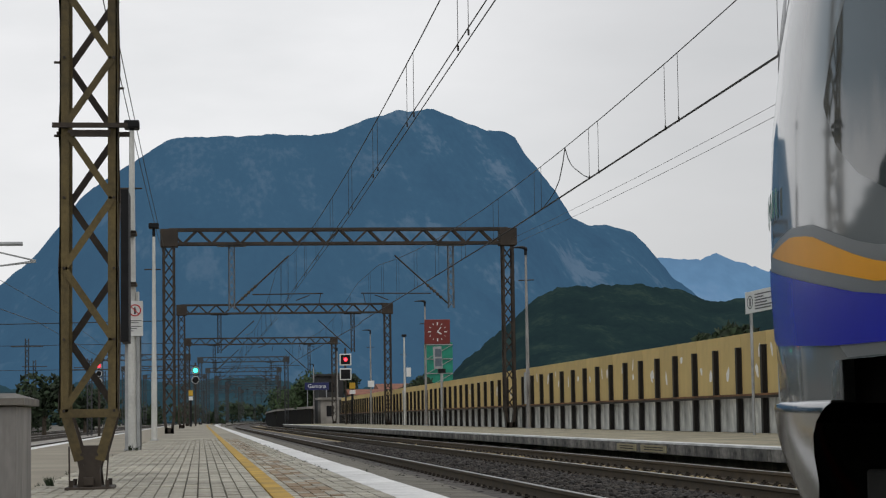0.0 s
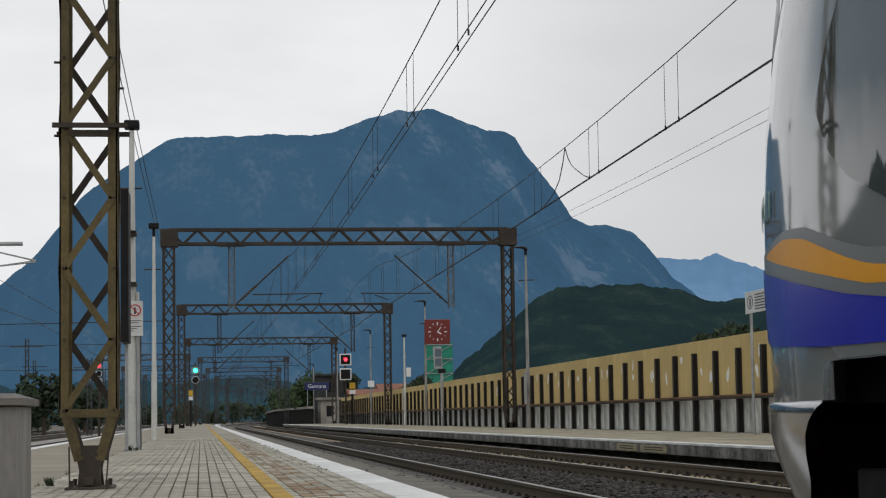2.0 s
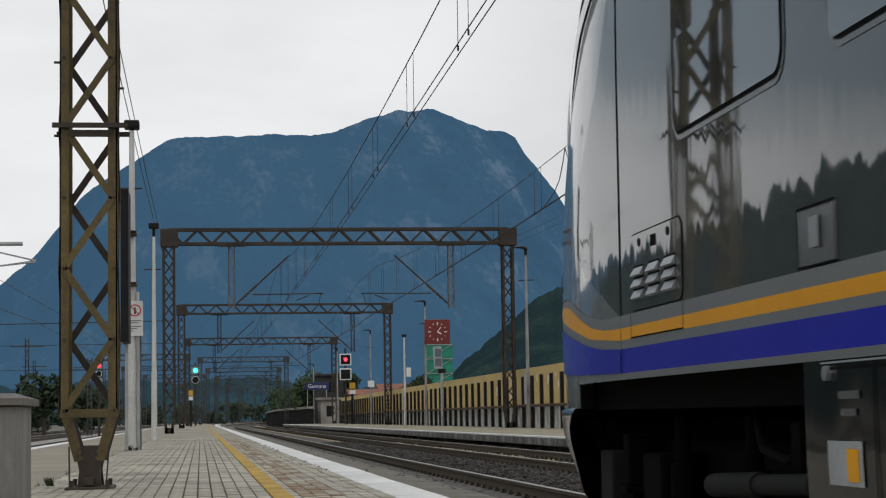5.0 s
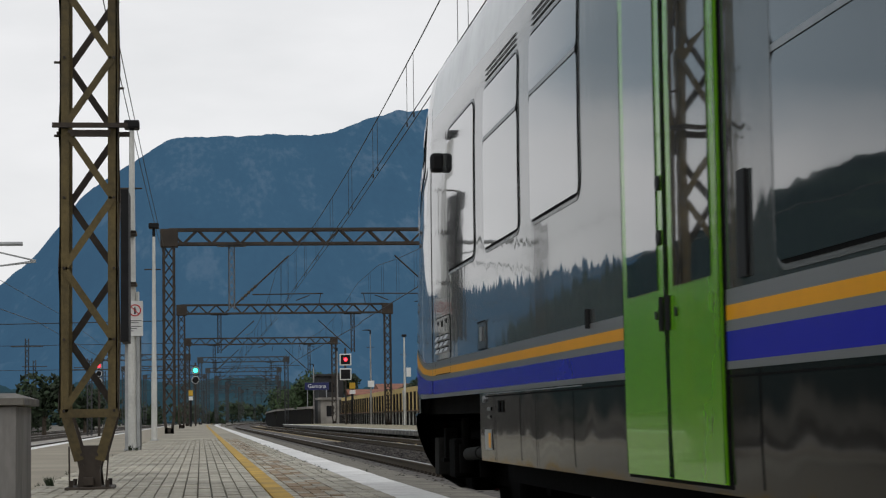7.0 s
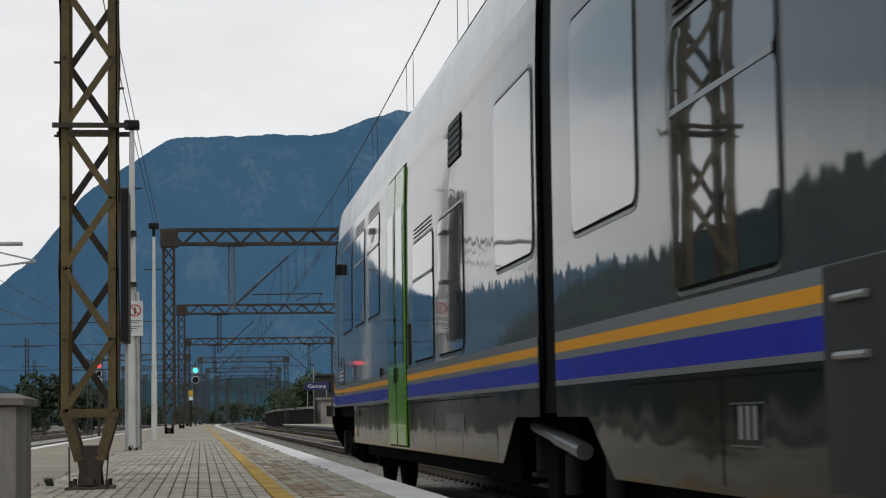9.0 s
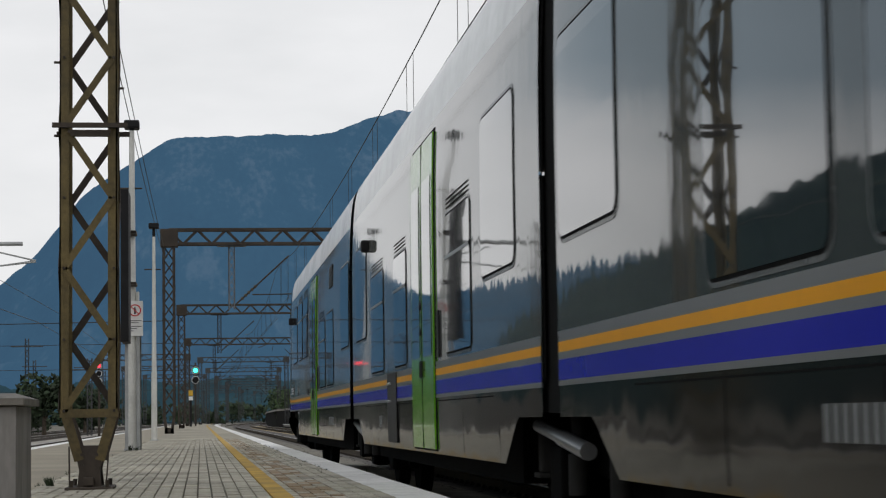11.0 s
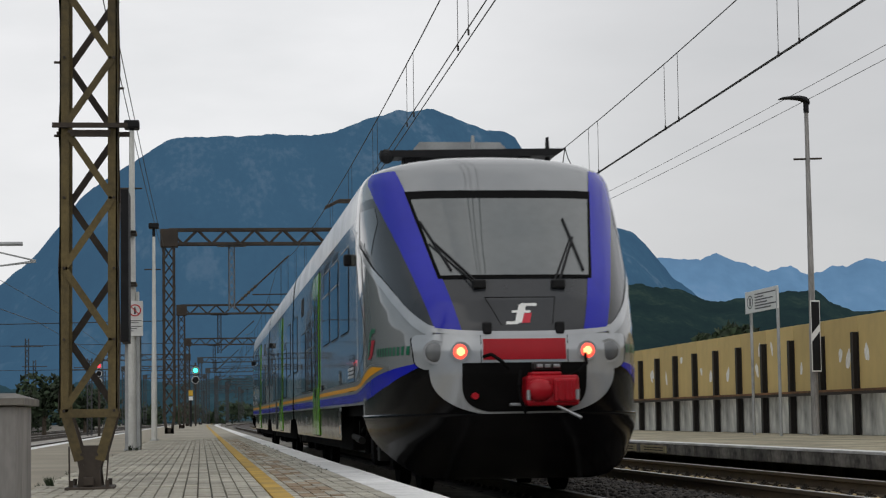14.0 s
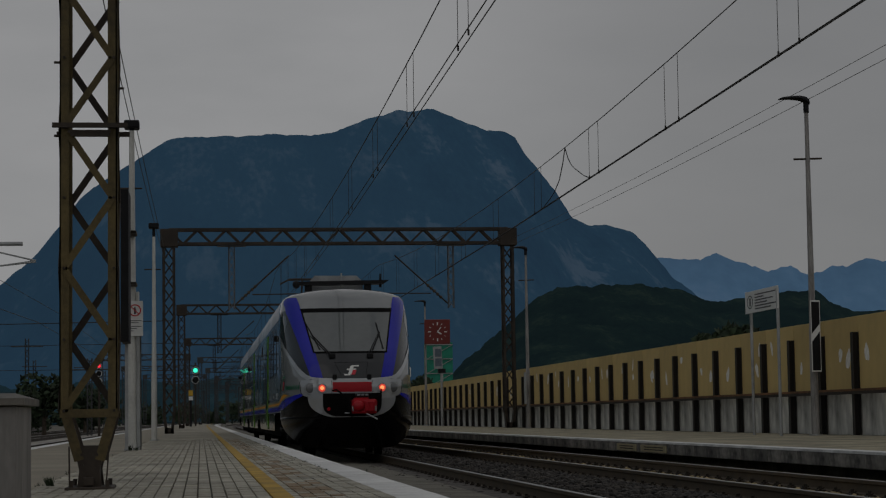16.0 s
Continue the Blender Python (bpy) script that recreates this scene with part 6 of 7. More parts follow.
# ---- cabinet, far buildings ----
def cabinet():
    p = thing("control_cabinet", "plain grey metal cabinet with a sloping lid", "cabinet", (-1.62, 11.9, 0))
    grey = mat("grey_cabinet_paint", (0.19, 0.18, 0.17), 0.6, 0.1, 0.45, 3.0, 22, 0.08, stretch=(1, 1, 0.3))
    lid = mat("weathered_lid_paint", (0.13, 0.12, 0.105), 0.7, 0.1, 0.4, 3, 25, 0.15)
    bm = new_bm()
    box(bm, (-0.6, -0.5, 0), (0.60, 0.5, 0.655), 0.004)
    part("body", bm, grey, p)
    bm = new_bm()
    box(bm, (-0.64, -0.54, 0.66), (0.645, 0.54, 0.70), 0.004)
    part("lid", bm, lid, p, "overhanging flat lid")
    bm = new_bm()
    vs = [bm.verts.new(v) for v in ((-0.64, -0.54, 0.70), (0.645, -0.54, 0.70), (0.645, 0.54, 0.70), (-0.64, 0.54, 0.70), (-0.64, 0, 0.75), (0.55, 0, 0.735))]
    for f in ((0, 1, 5, 4), (2, 3, 4, 5), (1, 2, 5), (3, 0, 4), (3, 2, 1, 0)):
        bm.faces.new([vs[i] for i in f])
    part("lid_crown", bm, lid, p)


cabinet()


def building(x0, x1, y0, y1, h, wall_mat, roof_mat, label, name="house", pitched=True, z0=-0.7):
    p = thing(name, label, "building", ((x0 + x1) / 2, (y0 + y1) / 2, 0))
    w, d = (x1 - x0) / 2, (y1 - y0) / 2
    bm = new_bm()
    box(bm, (-w, -d, z0), (w, d, h))
    part("wall", bm, wall_mat, p)
    bm = new_bm()
    if pitched:
        r = 0.35 * w
        vs = [bm.verts.new(v) for v in ((-w - .3, -d - .3, h), (w + .3, -d - .3, h), (w + .3, d + .3, h), (-w - .3, d + .3, h), (-w - .3, 0, h + r), (w + .3, 0, h + r))]
        for f in ((0, 1, 5, 4), (2, 3, 4, 5), (1, 2, 5), (3, 0, 4), (3, 2, 1, 0)):
            bm.faces.new([vs[i] for i in f])
    else:
        box(bm, (-w - .3, -d - .3, h), (w + .3, d + .3, h + 0.25))
    part("roof", bm, roof_mat, p)
    n = max(1, int(w * 2 / 2.5))
    for i in range(n):
        bm = new_bm()
        cx = -w + (i + 0.5) * 2 * w / n
        box(bm, (cx - 0.4, -d - 0.04, h - 1.9), (cx + 0.4, -d + 0.02, h - 0.7))
        part("window", bm, BLACK, p)
    return p


PLASTER = mat("pale_plaster", (0.36, 0.33, 0.29), 0.9, 0, 0.2, 0.5, 8, 0.1)
TILE = mat("red_roof_tiles", (0.22, 0.085, 0.05), 0.85, 0, 0.3, 1, 9, 0.2)
DARKWALL = mat("dark_shed_wall", (0.03, 0.03, 0.03), 0.8, 0, 0.3, 1, 8, 0.1)
building(13.6, 15.7, 229, 235, 2.7, CONCRETE, CONCRETE, "small grey concrete platform hut", "platform_hut", False)
building(14.0, 17.0, 240, 250, 5.6, DARKWALL, DARKWALL, "dark two-storey signal building behind the platform", "signal_building", False)
building(23.5, 29.0, 262, 272, 4.1, PLASTER, TILE, "pale house with a red tiled roof beyond the wall", "house")
building(17.6, 21.5, 236, 244, 3.3, PLASTER, TILE, "low house with a red roof beyond the wall", "house")
building(-33, -22, 196, 210, 1.6, PLASTER, DARKWALL, "low pale shed beside the sidings", "shed", False)


def scaffold_tower():
    p = thing("scaffold_tower", "tall scaffold wrapped in bright green netting", "scaffold", (29.9, 252.0, 0))
    net = mat("green_netting", (0.02, 0.23, 0.15), 0.8, 0, 0.25, 0.8, 6, 0.2)
    bm = new_bm()
    box(bm, (-1.65, -1.5, -0.7), (1.65, 1.5, 9.9), 0.05)
    part("netting", bm, net, p)
    for z in (4.2, 6.0, 7.8, 9.6):
        bm = new_bm()
        bar(bm, (-1.65, -1.58, z), (1.65, -1.58, z), 0.06, 6)
        bar(bm, (-1.65, -1.58, z - 1.8), (1.65, -1.58, z), 0.045, 6)
        part("ledger", bm, STEEL_GREY, p)


scaffold_tower()


def far_wall():
    dark = mat("dark_boundary_wall", (0.02, 0.018, 0.016), 0.95, 0, 0.3, 0.5, 8, 0.1, spec=0.05)
    line = ((12.6, 229), (10.9, 290), (12.6, 380), (15.2, 470))
    for a, b in zip(line, line[1:]):
        bm = new_bm()
        flat(bm, (*a, 0.5), (*b, 0.5), 0.3, 2.4)
        tagged(part("boundary_wall", bm, dark), "dark boundary wall beyond the platform end", "wall", "", "structure")
        bm = new_bm()
        flat(bm, (a[0] - 0.03, a[1], 1.83), (b[0] - 0.03, b[1], 1.83), 0.5, 0.26)
        tagged(part("wall_coping", bm, CONCRETE), "pale concrete coping on the boundary wall", "wall", "", "structure")
    bm = new_bm()
    flat(bm, (-14.0, 100, 0.6), (-20.0, 260, 0.6), 0.3, 2.0)
    tagged(part("siding_wall", bm, mat("dim_siding_wall", (0.10, 0.095, 0.085), 0.9, 0, 0.3, 0.5, 8, 0.1)), "low grey wall beside the sidings", "wall", "", "structure")


far_wall()


# ---- trees, weeds ----
def leaf_mass(bm, centre, radius, n, leaf, rng, squash=0.8):
    lobes = [(Vector((rng.uniform(-1, 1), rng.uniform(-1, 1), rng.uniform(-0.7, 0.8))) * radius * 0.6, radius * rng.uniform(0.35, 0.6)) for _ in range(9)]
    for _ in range(n):
        o, r = rng.choice(lobes)
        d = Vector((rng.gauss(0, 1), rng.gauss(0, 1), rng.gauss(0, 1))).normalized() * r * rng.uniform(0.6, 1.08)
        p = Vector(centre) + o + Vector((d.x, d.y, d.z * squash))
        u = Vector((rng.gauss(0, 1), rng.gauss(0, 1), rng.gauss(0, 1))).normalized()
        v = u.orthogonal().normalized()
        k = leaf * rng.uniform(0.6, 1.3)
        vs = [bm.verts.new(p + u * k), bm.verts.new(p + v * k * 0.6), bm.verts.new(p - u * k), bm.verts.new(p - v * k * 0.6)]
        bm.faces.new(vs)


def tree(x, y, h, r, seed, label, leaves=1400, z0=-0.7, leaf=None):
    rng = random.Random(seed)
    t = thing("tree", label, "tree", (x, y, z0), group="trees beyond the station")
    bm = new_bm()
    bar(bm, (0, 0, -0.1), (0, 0, h * 0.6), 0.04 * h, 8, 0.015 * h)
    for k in range(5):
        a = k * 1.3
        bar(bm, (0, 0, h * (0.3 + 0.06 * k)), (math.cos(a) * r * 0.6, math.sin(a) * r * 0.6, h * (0.55 + 0.06 * k)), 0.014 * h, 6, 0.005 * h)
    part("trunk", bm, BARK, t)
    bm = new_bm()
    leaf_mass(bm, (0, 0, h - r * 0.85), r, leaves, 0.16 + r * 0.035, rng)
    part("crown", bm, leaf or LEAF, t)
    return t


def trees():
    rng = random.Random(4)
    for i in range(13):
        y = 252 + i * 13 + rng.uniform(-4, 4)
        tree(float(np.interp(y, (252, 290, 380, 470), (13.2, 12.6, 14.3, 17.0))) + rng.uniform(0.6, 2.2) + (i % 3) * 0.8, y, rng.uniform(5.2, 7.6), rng.uniform(2.4, 3.4), 20 + i, "dense green tree behind the boundary wall", 1100, leaf=LEAF_MID)
    for x, y, h, r in ((-11.4, 150, 5.0, 2.1), (-8.9, 158, 4.0, 1.7), (-15.5, 185, 3.4, 1.7), (-9.6, 175, 3.0, 1.5)):
        tree(x, y, h, r, int(y + x * 7), "dark bushy tree beyond the sidings", 1500)
    for x, y, h, r in ((21.4, 200, 5.6, 1.9), (18.2, 245, 7.4, 2.0), (20.5, 215, 4.6, 1.6), (16.2, 250, 7.2, 1.7)):
        tree(x, y, h, r, int(y * 3), "dark tree standing behind the platform wall", 1000)
    for x, y, h, r in ((16.2, 63, 4.0, 0.8), (16.3, 65, 3.9, 0.8), (16.1, 59.5, 3.95, 0.7), (16.2, 61.3, 3.85, 0.7)):
        tree(x, y, h, r, int(y * 5), "leafy shrub rising over the ochre wall", 900)


def weeds():
    rng = random.Random(9)
    g = bpy.data.materials["dark_green_leaves"]
    bm = new_bm()
    spots = [(-1.33, 18.2, 0.085, 50), (-1.36, 18.6, 0.06, 40), (-1.38, 39.3, 0.14, 40), (-1.25, 39.4, 0.1, 30)]
    spots += [(rng.choice((1.345, 1.36, 1.72)), 21 + 42 * rng.random() ** 1.3, rng.uniform(0.015, 0.04), 9) for _ in range(60)]
    spots += [(-1.42 + rng.uniform(-0.05, 0.03), 15 + 50 * rng.random(), rng.uniform(0.02, 0.05), 8) for _ in range(40)]
    spots += [(rng.uniform(0.7, 1.35), 20 + 30 * rng.random(), rng.uniform(0.012, 0.03), 6) for _ in range(90)]
    for x, y, h, n in spots:
        for _ in range(n):
            a, l = rng.uniform(0, 6.3), h * rng.uniform(0.5, 1.2)
            b = Vector((x + rng.uniform(-1, 1) * h * 0.4, y + rng.uniform(-1, 1) * h * 0.4, 0))
            tip = b + Vector((math.cos(a) * l * 0.6, math.sin(a) * l * 0.6, l))
            s = Vector((-math.sin(a), math.cos(a), 0)) * h * 0.07
            bm.faces.new([bm.verts.new(b - s), bm.verts.new(b + s), bm.verts.new(tip)])
    tagged(part("weeds", bm, g), "small green weeds in the paving joints", "weeds", "", "stuff")


def tree_belt():
    """Far woods and hedges that close the plain."""
    rng = random.Random(77)
    bm = new_bm()
    for i in range(150):
        x = -260 + i * 3.6 + rng.uniform(-2, 2)
        y = 640 + rng.uniform(-30, 60)
        leaf_mass(bm, (x, y, rng.uniform(1.5, 3.5)), rng.uniform(3.0, 6.0), 120, 0.9, rng)
    tagged(part("tree_belt", bm, LEAF), "dark belt of far woods across the plain", "woods", "", "stuff")
    bm = new_bm()
    for i in range(70):
        y = 110 + i * 2.6
        leaf_mass(bm, (-15.5 - i * 0.10 + rng.uniform(-1, 1), y, rng.uniform(-0.3, 0.3)), rng.uniform(0.8, 1.4), 130, 0.22, rng)
    tagged(part("hedge", bm, LEAF), "low dark hedge along the sidings", "hedge", "", "stuff")


trees()
tree_belt()
weeds()


# ---- distant sidings gear ----
def siding_mast(x, y, h, label):
    p = thing("siding_mast", label, "mast", (x, y, -0.5), group="masts over the sidings")
    bm = new_bm()
    lattice(bm, -0.2, 0.2, 0, 0.0, h, 0.4, 0.07, 0.05, 0.5)
    part("column", bm, STEEL_HAZE, p)
    bm = new_bm()
    bar(bm, (-1.6, 0, h - 0.8), (1.6, 0, h - 0.8), 0.05, 6)
    part("cross_arm", bm, STEEL_HAZE, p)
    return p


for x, y, h in ((-17.3, 205, 9.5), (-12.6, 230, 8.0), (-7.9, 146, 5.6), (-15.0, 320, 9.0), (-21.0, 260, 9.0)):
    siding_mast(x, y, h, "pale lattice mast among the sidings")


def siding_cantilever():
    p = thing("siding_cantilever", "steel cantilever reaching over the siding", "mast", (-11.2, 86.0, -0.5))
    bm = new_bm()
    lattice(bm, -0.22, 0.22, 0, 0, 9.4, 0.4, 0.08, 0.05, 0.5)
    part("column", bm, STEEL_DARK, p)
    for a, b, r in (((0.2, 0, 8.62), (3.75, 0, 8.62), 0.09), ((2.2, 0, 8.4), (4.3, 0, 7.9), 0.035), ((4.3, 0, 7.9), (2.2, 0, 7.6), 0.035), ((0.2, 0, 7.4), (4.3, 0, 7.85), 0.035)):
        bm = new_bm()
        bar(bm, a, b, r, 8)
        part("arm_tube", bm, STEEL_GREY, p)


siding_cantilever()


# ---- paving, sleepers, clips, stones ----
def paving():
    """Concrete blocks in rows along the platform, the nearest as pieces of their own."""
    floor = thing("paving", "grey concrete block paving, worn and uneven", "paving", kind="structure")
    rng = random.Random(5)
    bw, bl = 0.1073, 0.2146
    y0, y1, x0 = 13.0, 62.0, -1.42
    nx, ny = 26, int((y1 - y0) / bl)

    def block():
        bm = new_bm()
        box(bm, (0.0035, 0.0045, -0.05), (bw - 0.0035, bl - 0.0045, 0.0))
        for v in bm.verts:
            if v.co.z > -0.01:
                v.co.x += 0.003 if v.co.x < bw / 2 else -0.003
                v.co.y += 0.003 if v.co.y < bl / 2 else -0.003
        return bm
    proto = block()
    me = bpy.data.meshes.new("paving_block")
    proto.normal_update()
    proto.to_mesh(me)
    proto.free()
    me.materials.append(PAVER)
    base = [tuple(v.co) for v in me.vertices]
    faces = [tuple(p.vertices) for p in me.polygons]
    tan = me.copy()
    tan.name = "tan_paving_block"
    tan.materials[0] = PAVER_TAN
    vs, fs = [], []
    tv, tf = [], []
    count = 0
    for j in range(ny):
        for i in range(nx):
            x = x0 + i * bw
            y = y0 + (j + (0.5 if i % 2 else 0.0)) * bl
            z = 0.0005 + rng.uniform(-0.004, 0.003)
            if 15.0 < y < 17.6 and count < 300:
                ob = new("paving_block", tan if i in (20, 21, 22) and rng.random() < 0.7 else me)
                ob.parent = floor
                ob.location = (x, y, z)
                count += 1
            else:
                if i in (20, 21, 22) and y < 60 and rng.random() < 0.5:
                    k = len(tv)
                    tv += [(x + a, y + b, z + c) for a, b, c in base]
                    tf += [tuple(q + k for q in f) for f in faces]
                    continue
                k = len(vs)
                vs += [(x + a, y + b, z + c) for a, b, c in base]
                fs += [tuple(q + k for q in f) for f in faces]
    worn = bpy.data.meshes.new("tan_paving_rest")
    worn.from_pydata(tv, [], tf)
    worn.materials.append(PAVER_TAN)
    ob = new("tan_paving_rest", worn)
    ob.parent = floor
    tagged(ob, kind="stuff")
    rest = bpy.data.meshes.new("paving_rest")
    rest.from_pydata(vs, [], fs)
    rest.materials.append(PAVER)
    ob = new("paving_rest", rest)
    ob.parent = floor
    tagged(ob, kind="stuff")
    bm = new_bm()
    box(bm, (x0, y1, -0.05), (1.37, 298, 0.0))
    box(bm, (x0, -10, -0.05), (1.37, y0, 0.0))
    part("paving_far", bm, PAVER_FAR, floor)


CLIP_RUST = mat("dark_rusty_fastening", (0.02, 0.0145, 0.009), 0.9, 0.1, 0.4, 6, 40, 0.2)


def sleepers(track_ob, x, z, y0, near, far, clip_side):
    bm = new_bm()
    vs = []
    for xx, zz in ((-1.2, -0.02), (-0.95, 0.0), (-0.55, 0.0), (-0.35, -0.04), (0.35, -0.04), (0.55, 0.0), (0.95, 0.0), (1.2, -0.02)):
        vs.append([bm.verts.new((xx, yy, zc)) for yy, zc in ((-0.15, -0.16), (-0.11, zz), (0.11, zz), (0.15, -0.16))])
    for a, b in zip(vs, vs[1:]):
        for i in range(3):
            bm.faces.new((a[i], a[i + 1], b[i + 1], b[i]))
    bm.faces.new(vs[0])
    bm.faces.new(vs[-1][::-1])
    bmesh.ops.recalc_face_normals(bm, faces=bm.faces)
    me = bpy.data.meshes.new("sleeper")
    bm.normal_update()
    bm.to_mesh(me)
    bm.free()
    me.materials.append(SLEEPER)
    bm = new_bm()
    box(bm, (-0.05, -0.06, 0.0), (0.05, 0.06, 0.026), 0.006)
    bar(bm, (-0.004, 0, 0.02), (-0.004, 0, 0.072), 0.021, 6)
    bar(bm, (-0.03, -0.05, 0.03), (0.03, -0.045, 0.045), 0.011, 5)
    bar(bm, (-0.03, 0.05, 0.03), (0.03, 0.045, 0.045), 0.011, 5)
    cm = bpy.data.meshes.new("rail_clip")
    bm.normal_update()
    bm.to_mesh(cm)
    bm.free()
    cm.materials.append(CLIP_RUST)
    top = z - 0.176
    n = 0
    sv, sf, cv, cf = [], [], [], []
    sb, sp = [tuple(v.co) for v in me.vertices], [tuple(p.vertices) for p in me.polygons]
    cb, cp = [tuple(v.co) for v in cm.vertices], [tuple(p.vertices) for p in cm.polygons]
    y, i = y0, 0
    while y < far:
        if y < near:
            ob = new("sleeper", me)
            ob.parent = track_ob
            ob.location = (x, y, top)
        else:
            k = len(sv)
            sv += [(x + bend(y) + a, y + b, top + c) for a, b, c in sb]
            sf += [tuple(q + k for q in f) for f in sp]
        for rx in (-0.75, 0.75):
            for s in (-1, 1):
                at = (x + rx + s * 0.115 + bend(y), y, top)
                if clip_side and y < near and s == -1 and n < 300:
                    ob = new("rail_clip", cm)
                    ob.parent = track_ob
                    ob.location = at
                    n += 1
                else:
                    k = len(cv)
                    cv += [(at[0] + a, at[1] + b, at[2] + c) for a, b, c in cb]
                    cf += [tuple(q + k for q in f) for f in cp]
        y += 0.6
    for nm, v, f, m in (("sleeper_rest", sv, sf, SLEEPER), ("clip_rest", cv, cf, CLIP_RUST)):
        if v:
            r = bpy.data.meshes.new(nm)
            r.from_pydata(v, [], f)
            r.materials.append(m)
            ob = new(nm, r)
            ob.parent = track_ob
            tagged(ob, kind="stuff")


def stones():
    """Loose ballast between and beside the rails."""
    rng = random.Random(12)
    bm = new_bm()
    bmesh.ops.create_icosphere(bm, subdivisions=1, radius=1.0)
    tris = [tuple(v.index for v in f.verts) for f in bm.faces]
    bm.verts.ensure_lookup_table()
    ico = [v.co.copy() for v in bm.verts]
    bm.free()
    shapes = []
    for _ in range(14):
        shapes.append([tuple(c * rng.uniform(0.5, 1.2) for c in (v.x, v.y, v.z)) for v in ico])
    vs, fs, dv, df, gv, gf = [], [], [], [], [], []
    for _ in range(20000):
        y = 13.0 + 62 * rng.random() ** 1.7
        lane = rng.random()
        if lane < 0.62:
            x = rng.uniform(4.12, 5.86)
            hump = 0.06 * math.sin((x - 4.1) / 1.76 * math.pi)
            zt = -0.40 + hump
        elif lane < 0.72:
            x, zt = rng.uniform(7.66, 8.4), -0.40
        elif lane < 0.88:
            x, zt = rng.uniform(2.6, 3.85), -0.455
        else:
            x, zt = rng.uniform(6.1, 7.35), -0.40
        r = rng.uniform(0.026, 0.058)
        a = rng.uniform(0, 6.3)
        ca, sa = math.cos(a) * r, math.sin(a) * r
        zz = zt + rng.uniform(-0.02, 0.02)
        if lane >= 0.88:
            k = len(dv)
            dv += [(x + p[0] * ca - p[1] * sa, y + p[0] * sa + p[1] * ca, zz + p[2] * r * 0.8) for p in shapes[_ % 14]]
            df += [tuple(q + k for q in t) for t in tris]
            continue
        k = len(vs)
        vs += [(x + p[0] * ca - p[1] * sa, y + p[0] * sa + p[1] * ca, zz + p[2] * r * 0.8) for p in shapes[_ % 14]]
        fs += [tuple(q + k for q in t) for t in tris]
    for i in range(9000):
        y, x = 15.0 + 34 * rng.random() ** 1.5, rng.uniform(1.76, 2.62)
        r, a, k = rng.uniform(0.008, 0.024), rng.uniform(0, 6.3), len(gv)
        ca, sa, zz = math.cos(a) * r, math.sin(a) * r, -0.36 - 0.036 * (x - 1.66) / 0.96
        gv += [(x + p[0] * ca - p[1] * sa, y + p[0] * sa + p[1] * ca, zz + p[2] * r * 0.7) for p in shapes[i % 14]]
        gf += [tuple(q + k for q in t) for t in tris]
    me = bpy.data.meshes.new("gravel_stones")
    me.from_pydata(gv, [], gf)
    me.materials.append(FINE_GRAVEL)
    tagged(new("gravel_stones", me), "small pale gravel stones beside the platform edge", "gravel", "", "stuff")
    me = bpy.data.meshes.new("dusty_stones")
    me.from_pydata(dv, [], df)
    me.materials.append(DUST)
    tagged(new("dusty_stones", me), "tan dusty ballast stones between the rails", "ballast", "", "stuff")
    me = bpy.data.meshes.new("ballast_stones")
    me.from_pydata(vs, [], fs)
    me.materials.append(BALLAST)
    tagged(new("ballast_stones", me), "dark broken ballast stones heaped between the tracks", "ballast", "", "stuff")


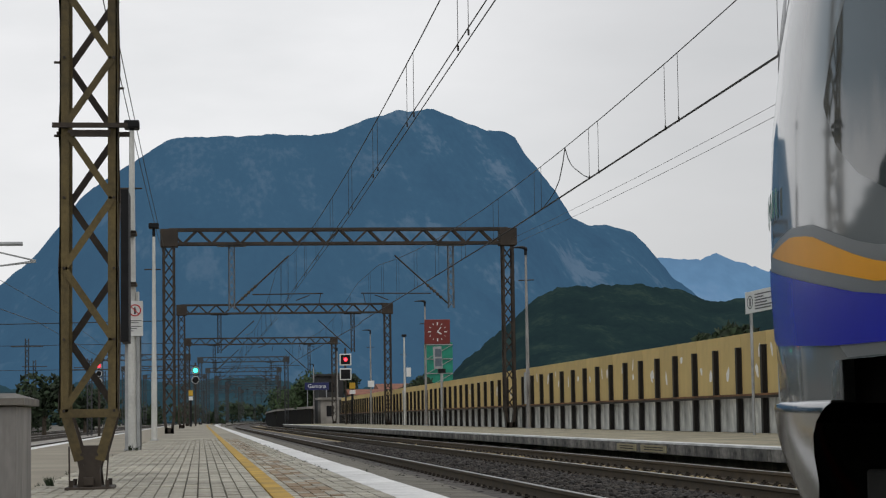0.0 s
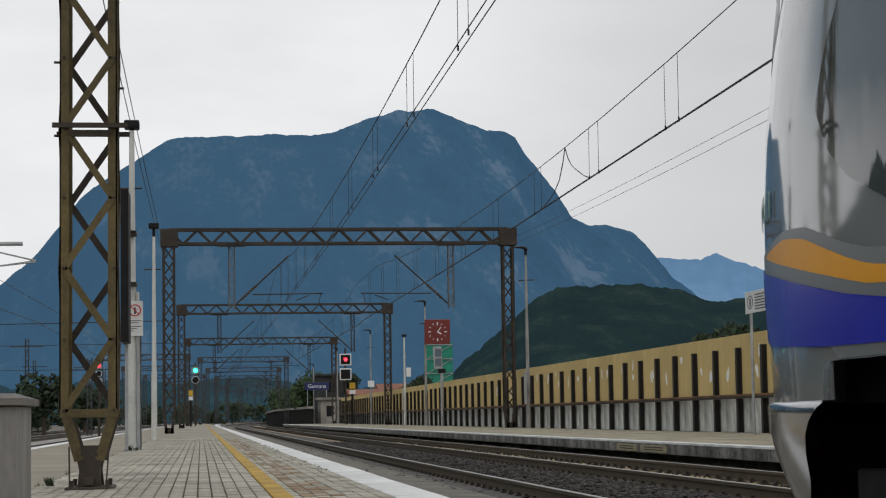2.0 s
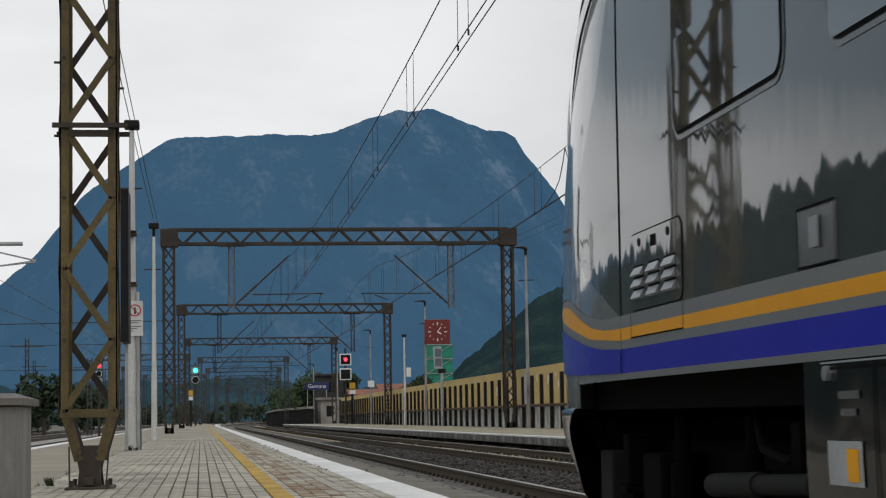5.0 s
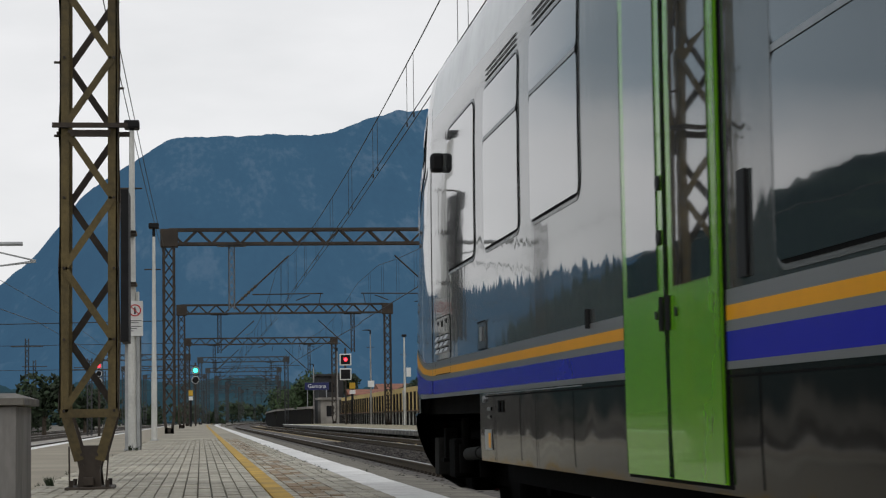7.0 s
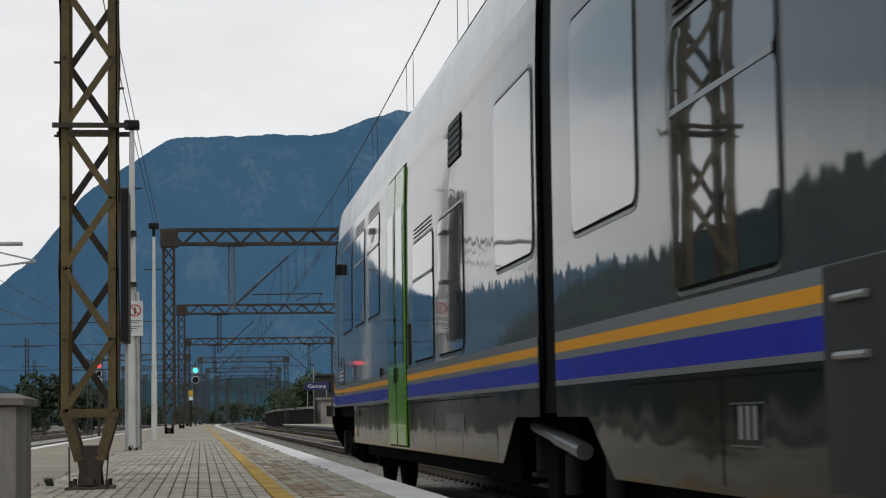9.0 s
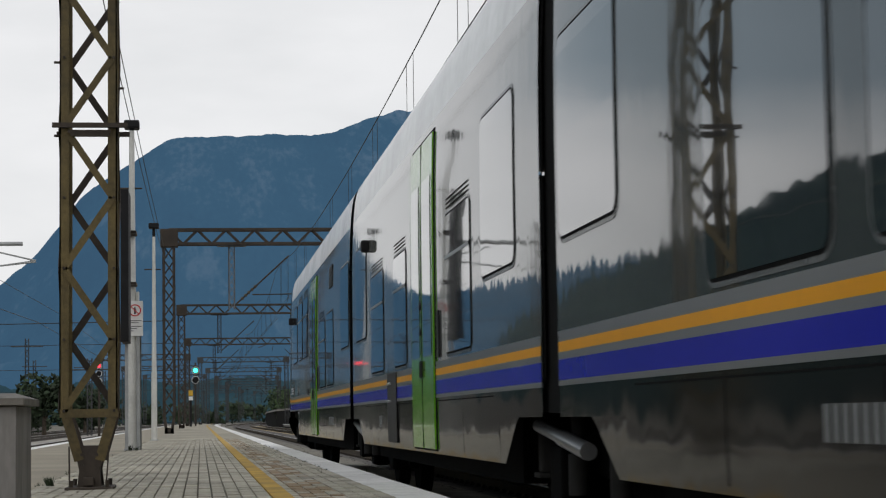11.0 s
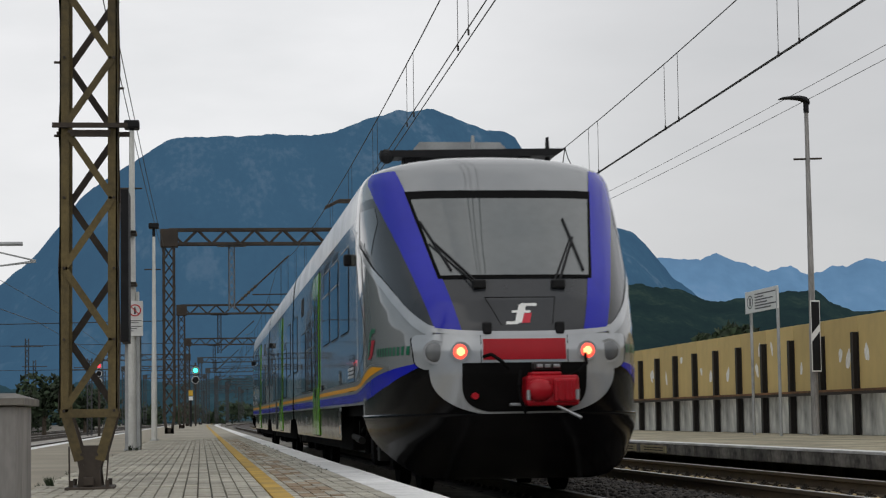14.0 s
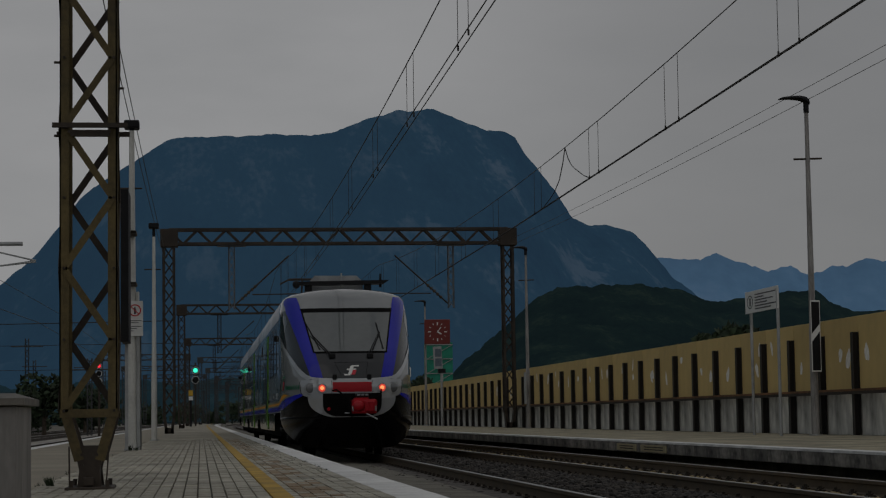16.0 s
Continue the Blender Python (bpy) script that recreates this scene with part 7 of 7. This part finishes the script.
def wall_smears():
    """Pale rubbed patches on the ochre panels."""
    w = bpy.data.objects["wall_opposite"]
    rng = random.Random(3)
    pale = mat("pale_rubbed_paint", (0.82, 0.80, 0.75), 0.85, 0, 0.15, 8, 40, 0.05)
    for i in range(-4, 34):
        for _ in range(rng.choice((1, 1, 2))):
            bm = new_bm()
            n = 14
            ph = rng.uniform(0, 6)
            vs = []
            hh, ww = rng.uniform(0.10, 0.23), rng.uniform(0.07, 0.17)
            lean = rng.uniform(-0.4, 0.4)
            for k in range(n):
                a = 2 * math.pi * k / n
                q = 1 + 0.10 * math.sin(3 * a + ph) + 0.05 * math.sin(5 * a)
                vs.append(bm.verts.new((0, ww * q * math.cos(a) + lean * hh * q * math.sin(a), hh * q * math.sin(a))))
            bm.faces.new(vs[::-1])
            ob = part("rubbed_patch", bm, pale, w)
            ob.location = (WALL_X - 0.004, POST_0 + POST_GAP * (i + rng.uniform(0.2, 0.8)), rng.uniform(1.55, 2.2))


def edge_plates():
    """Two small worded plates on the opposite platform's edge."""
    beige = mat("beige_plate", (0.34, 0.29, 0.17), 0.7, 0, 0.15, 3, 20, 0.05)
    for y0, y1 in ((37.9, 39.7), (35.4, 37.5)):
        p = thing("edge_plate", "beige worded plate on the platform edge", "sign", (8.30, y0, 0), group="plates on the platform edge")
        bm = new_bm()
        box(bm, (-0.008, 0, -0.15), (0.004, y1 - y0, -0.02))
        part("plate", bm, beige, p)
        for k in range(2):
            bm = new_bm()
            box(bm, (-0.011, 0.25, -0.115 + 0.045 * k), (-0.008, y1 - y0 - 0.3, -0.095 + 0.045 * k))
            part("text_bar", bm, STEEL_DARK, p)


edge_plates()
paving()
sleepers(track_right, TRACK_R, RAIL_R, 13.829, 65, 240, True)
sleepers(track_near, TRACK_L, RAIL_L, 13.6, 60, 240, False)
stones()
wall_smears()


# ---- motion ----
def motions():
    rows = [(0.0, -24.75), (1.4, -24.75), (2.0, -24.67), (2.5, -24.52), (3.0, -24.16), (3.5, -23.64), (4.2, -22.65), (5.2, -20.3), (6.3, -16.7), (7.0, -13.93),
            (7.6, -11.1), (8.2, -7.95), (9.0, -3.35), (10.1, 3.75), (11.3, 12.4), (12.1, 19.4), (12.9, 26.95), (13.3, 30.95), (14.0, 38.55), (14.5, 44.1), (15.2, 52.25), (16.0, 61.6)]
    walk(train, [(t, pose(TRACK_L, y, RAIL_L)) for t, y in rows])


motions()
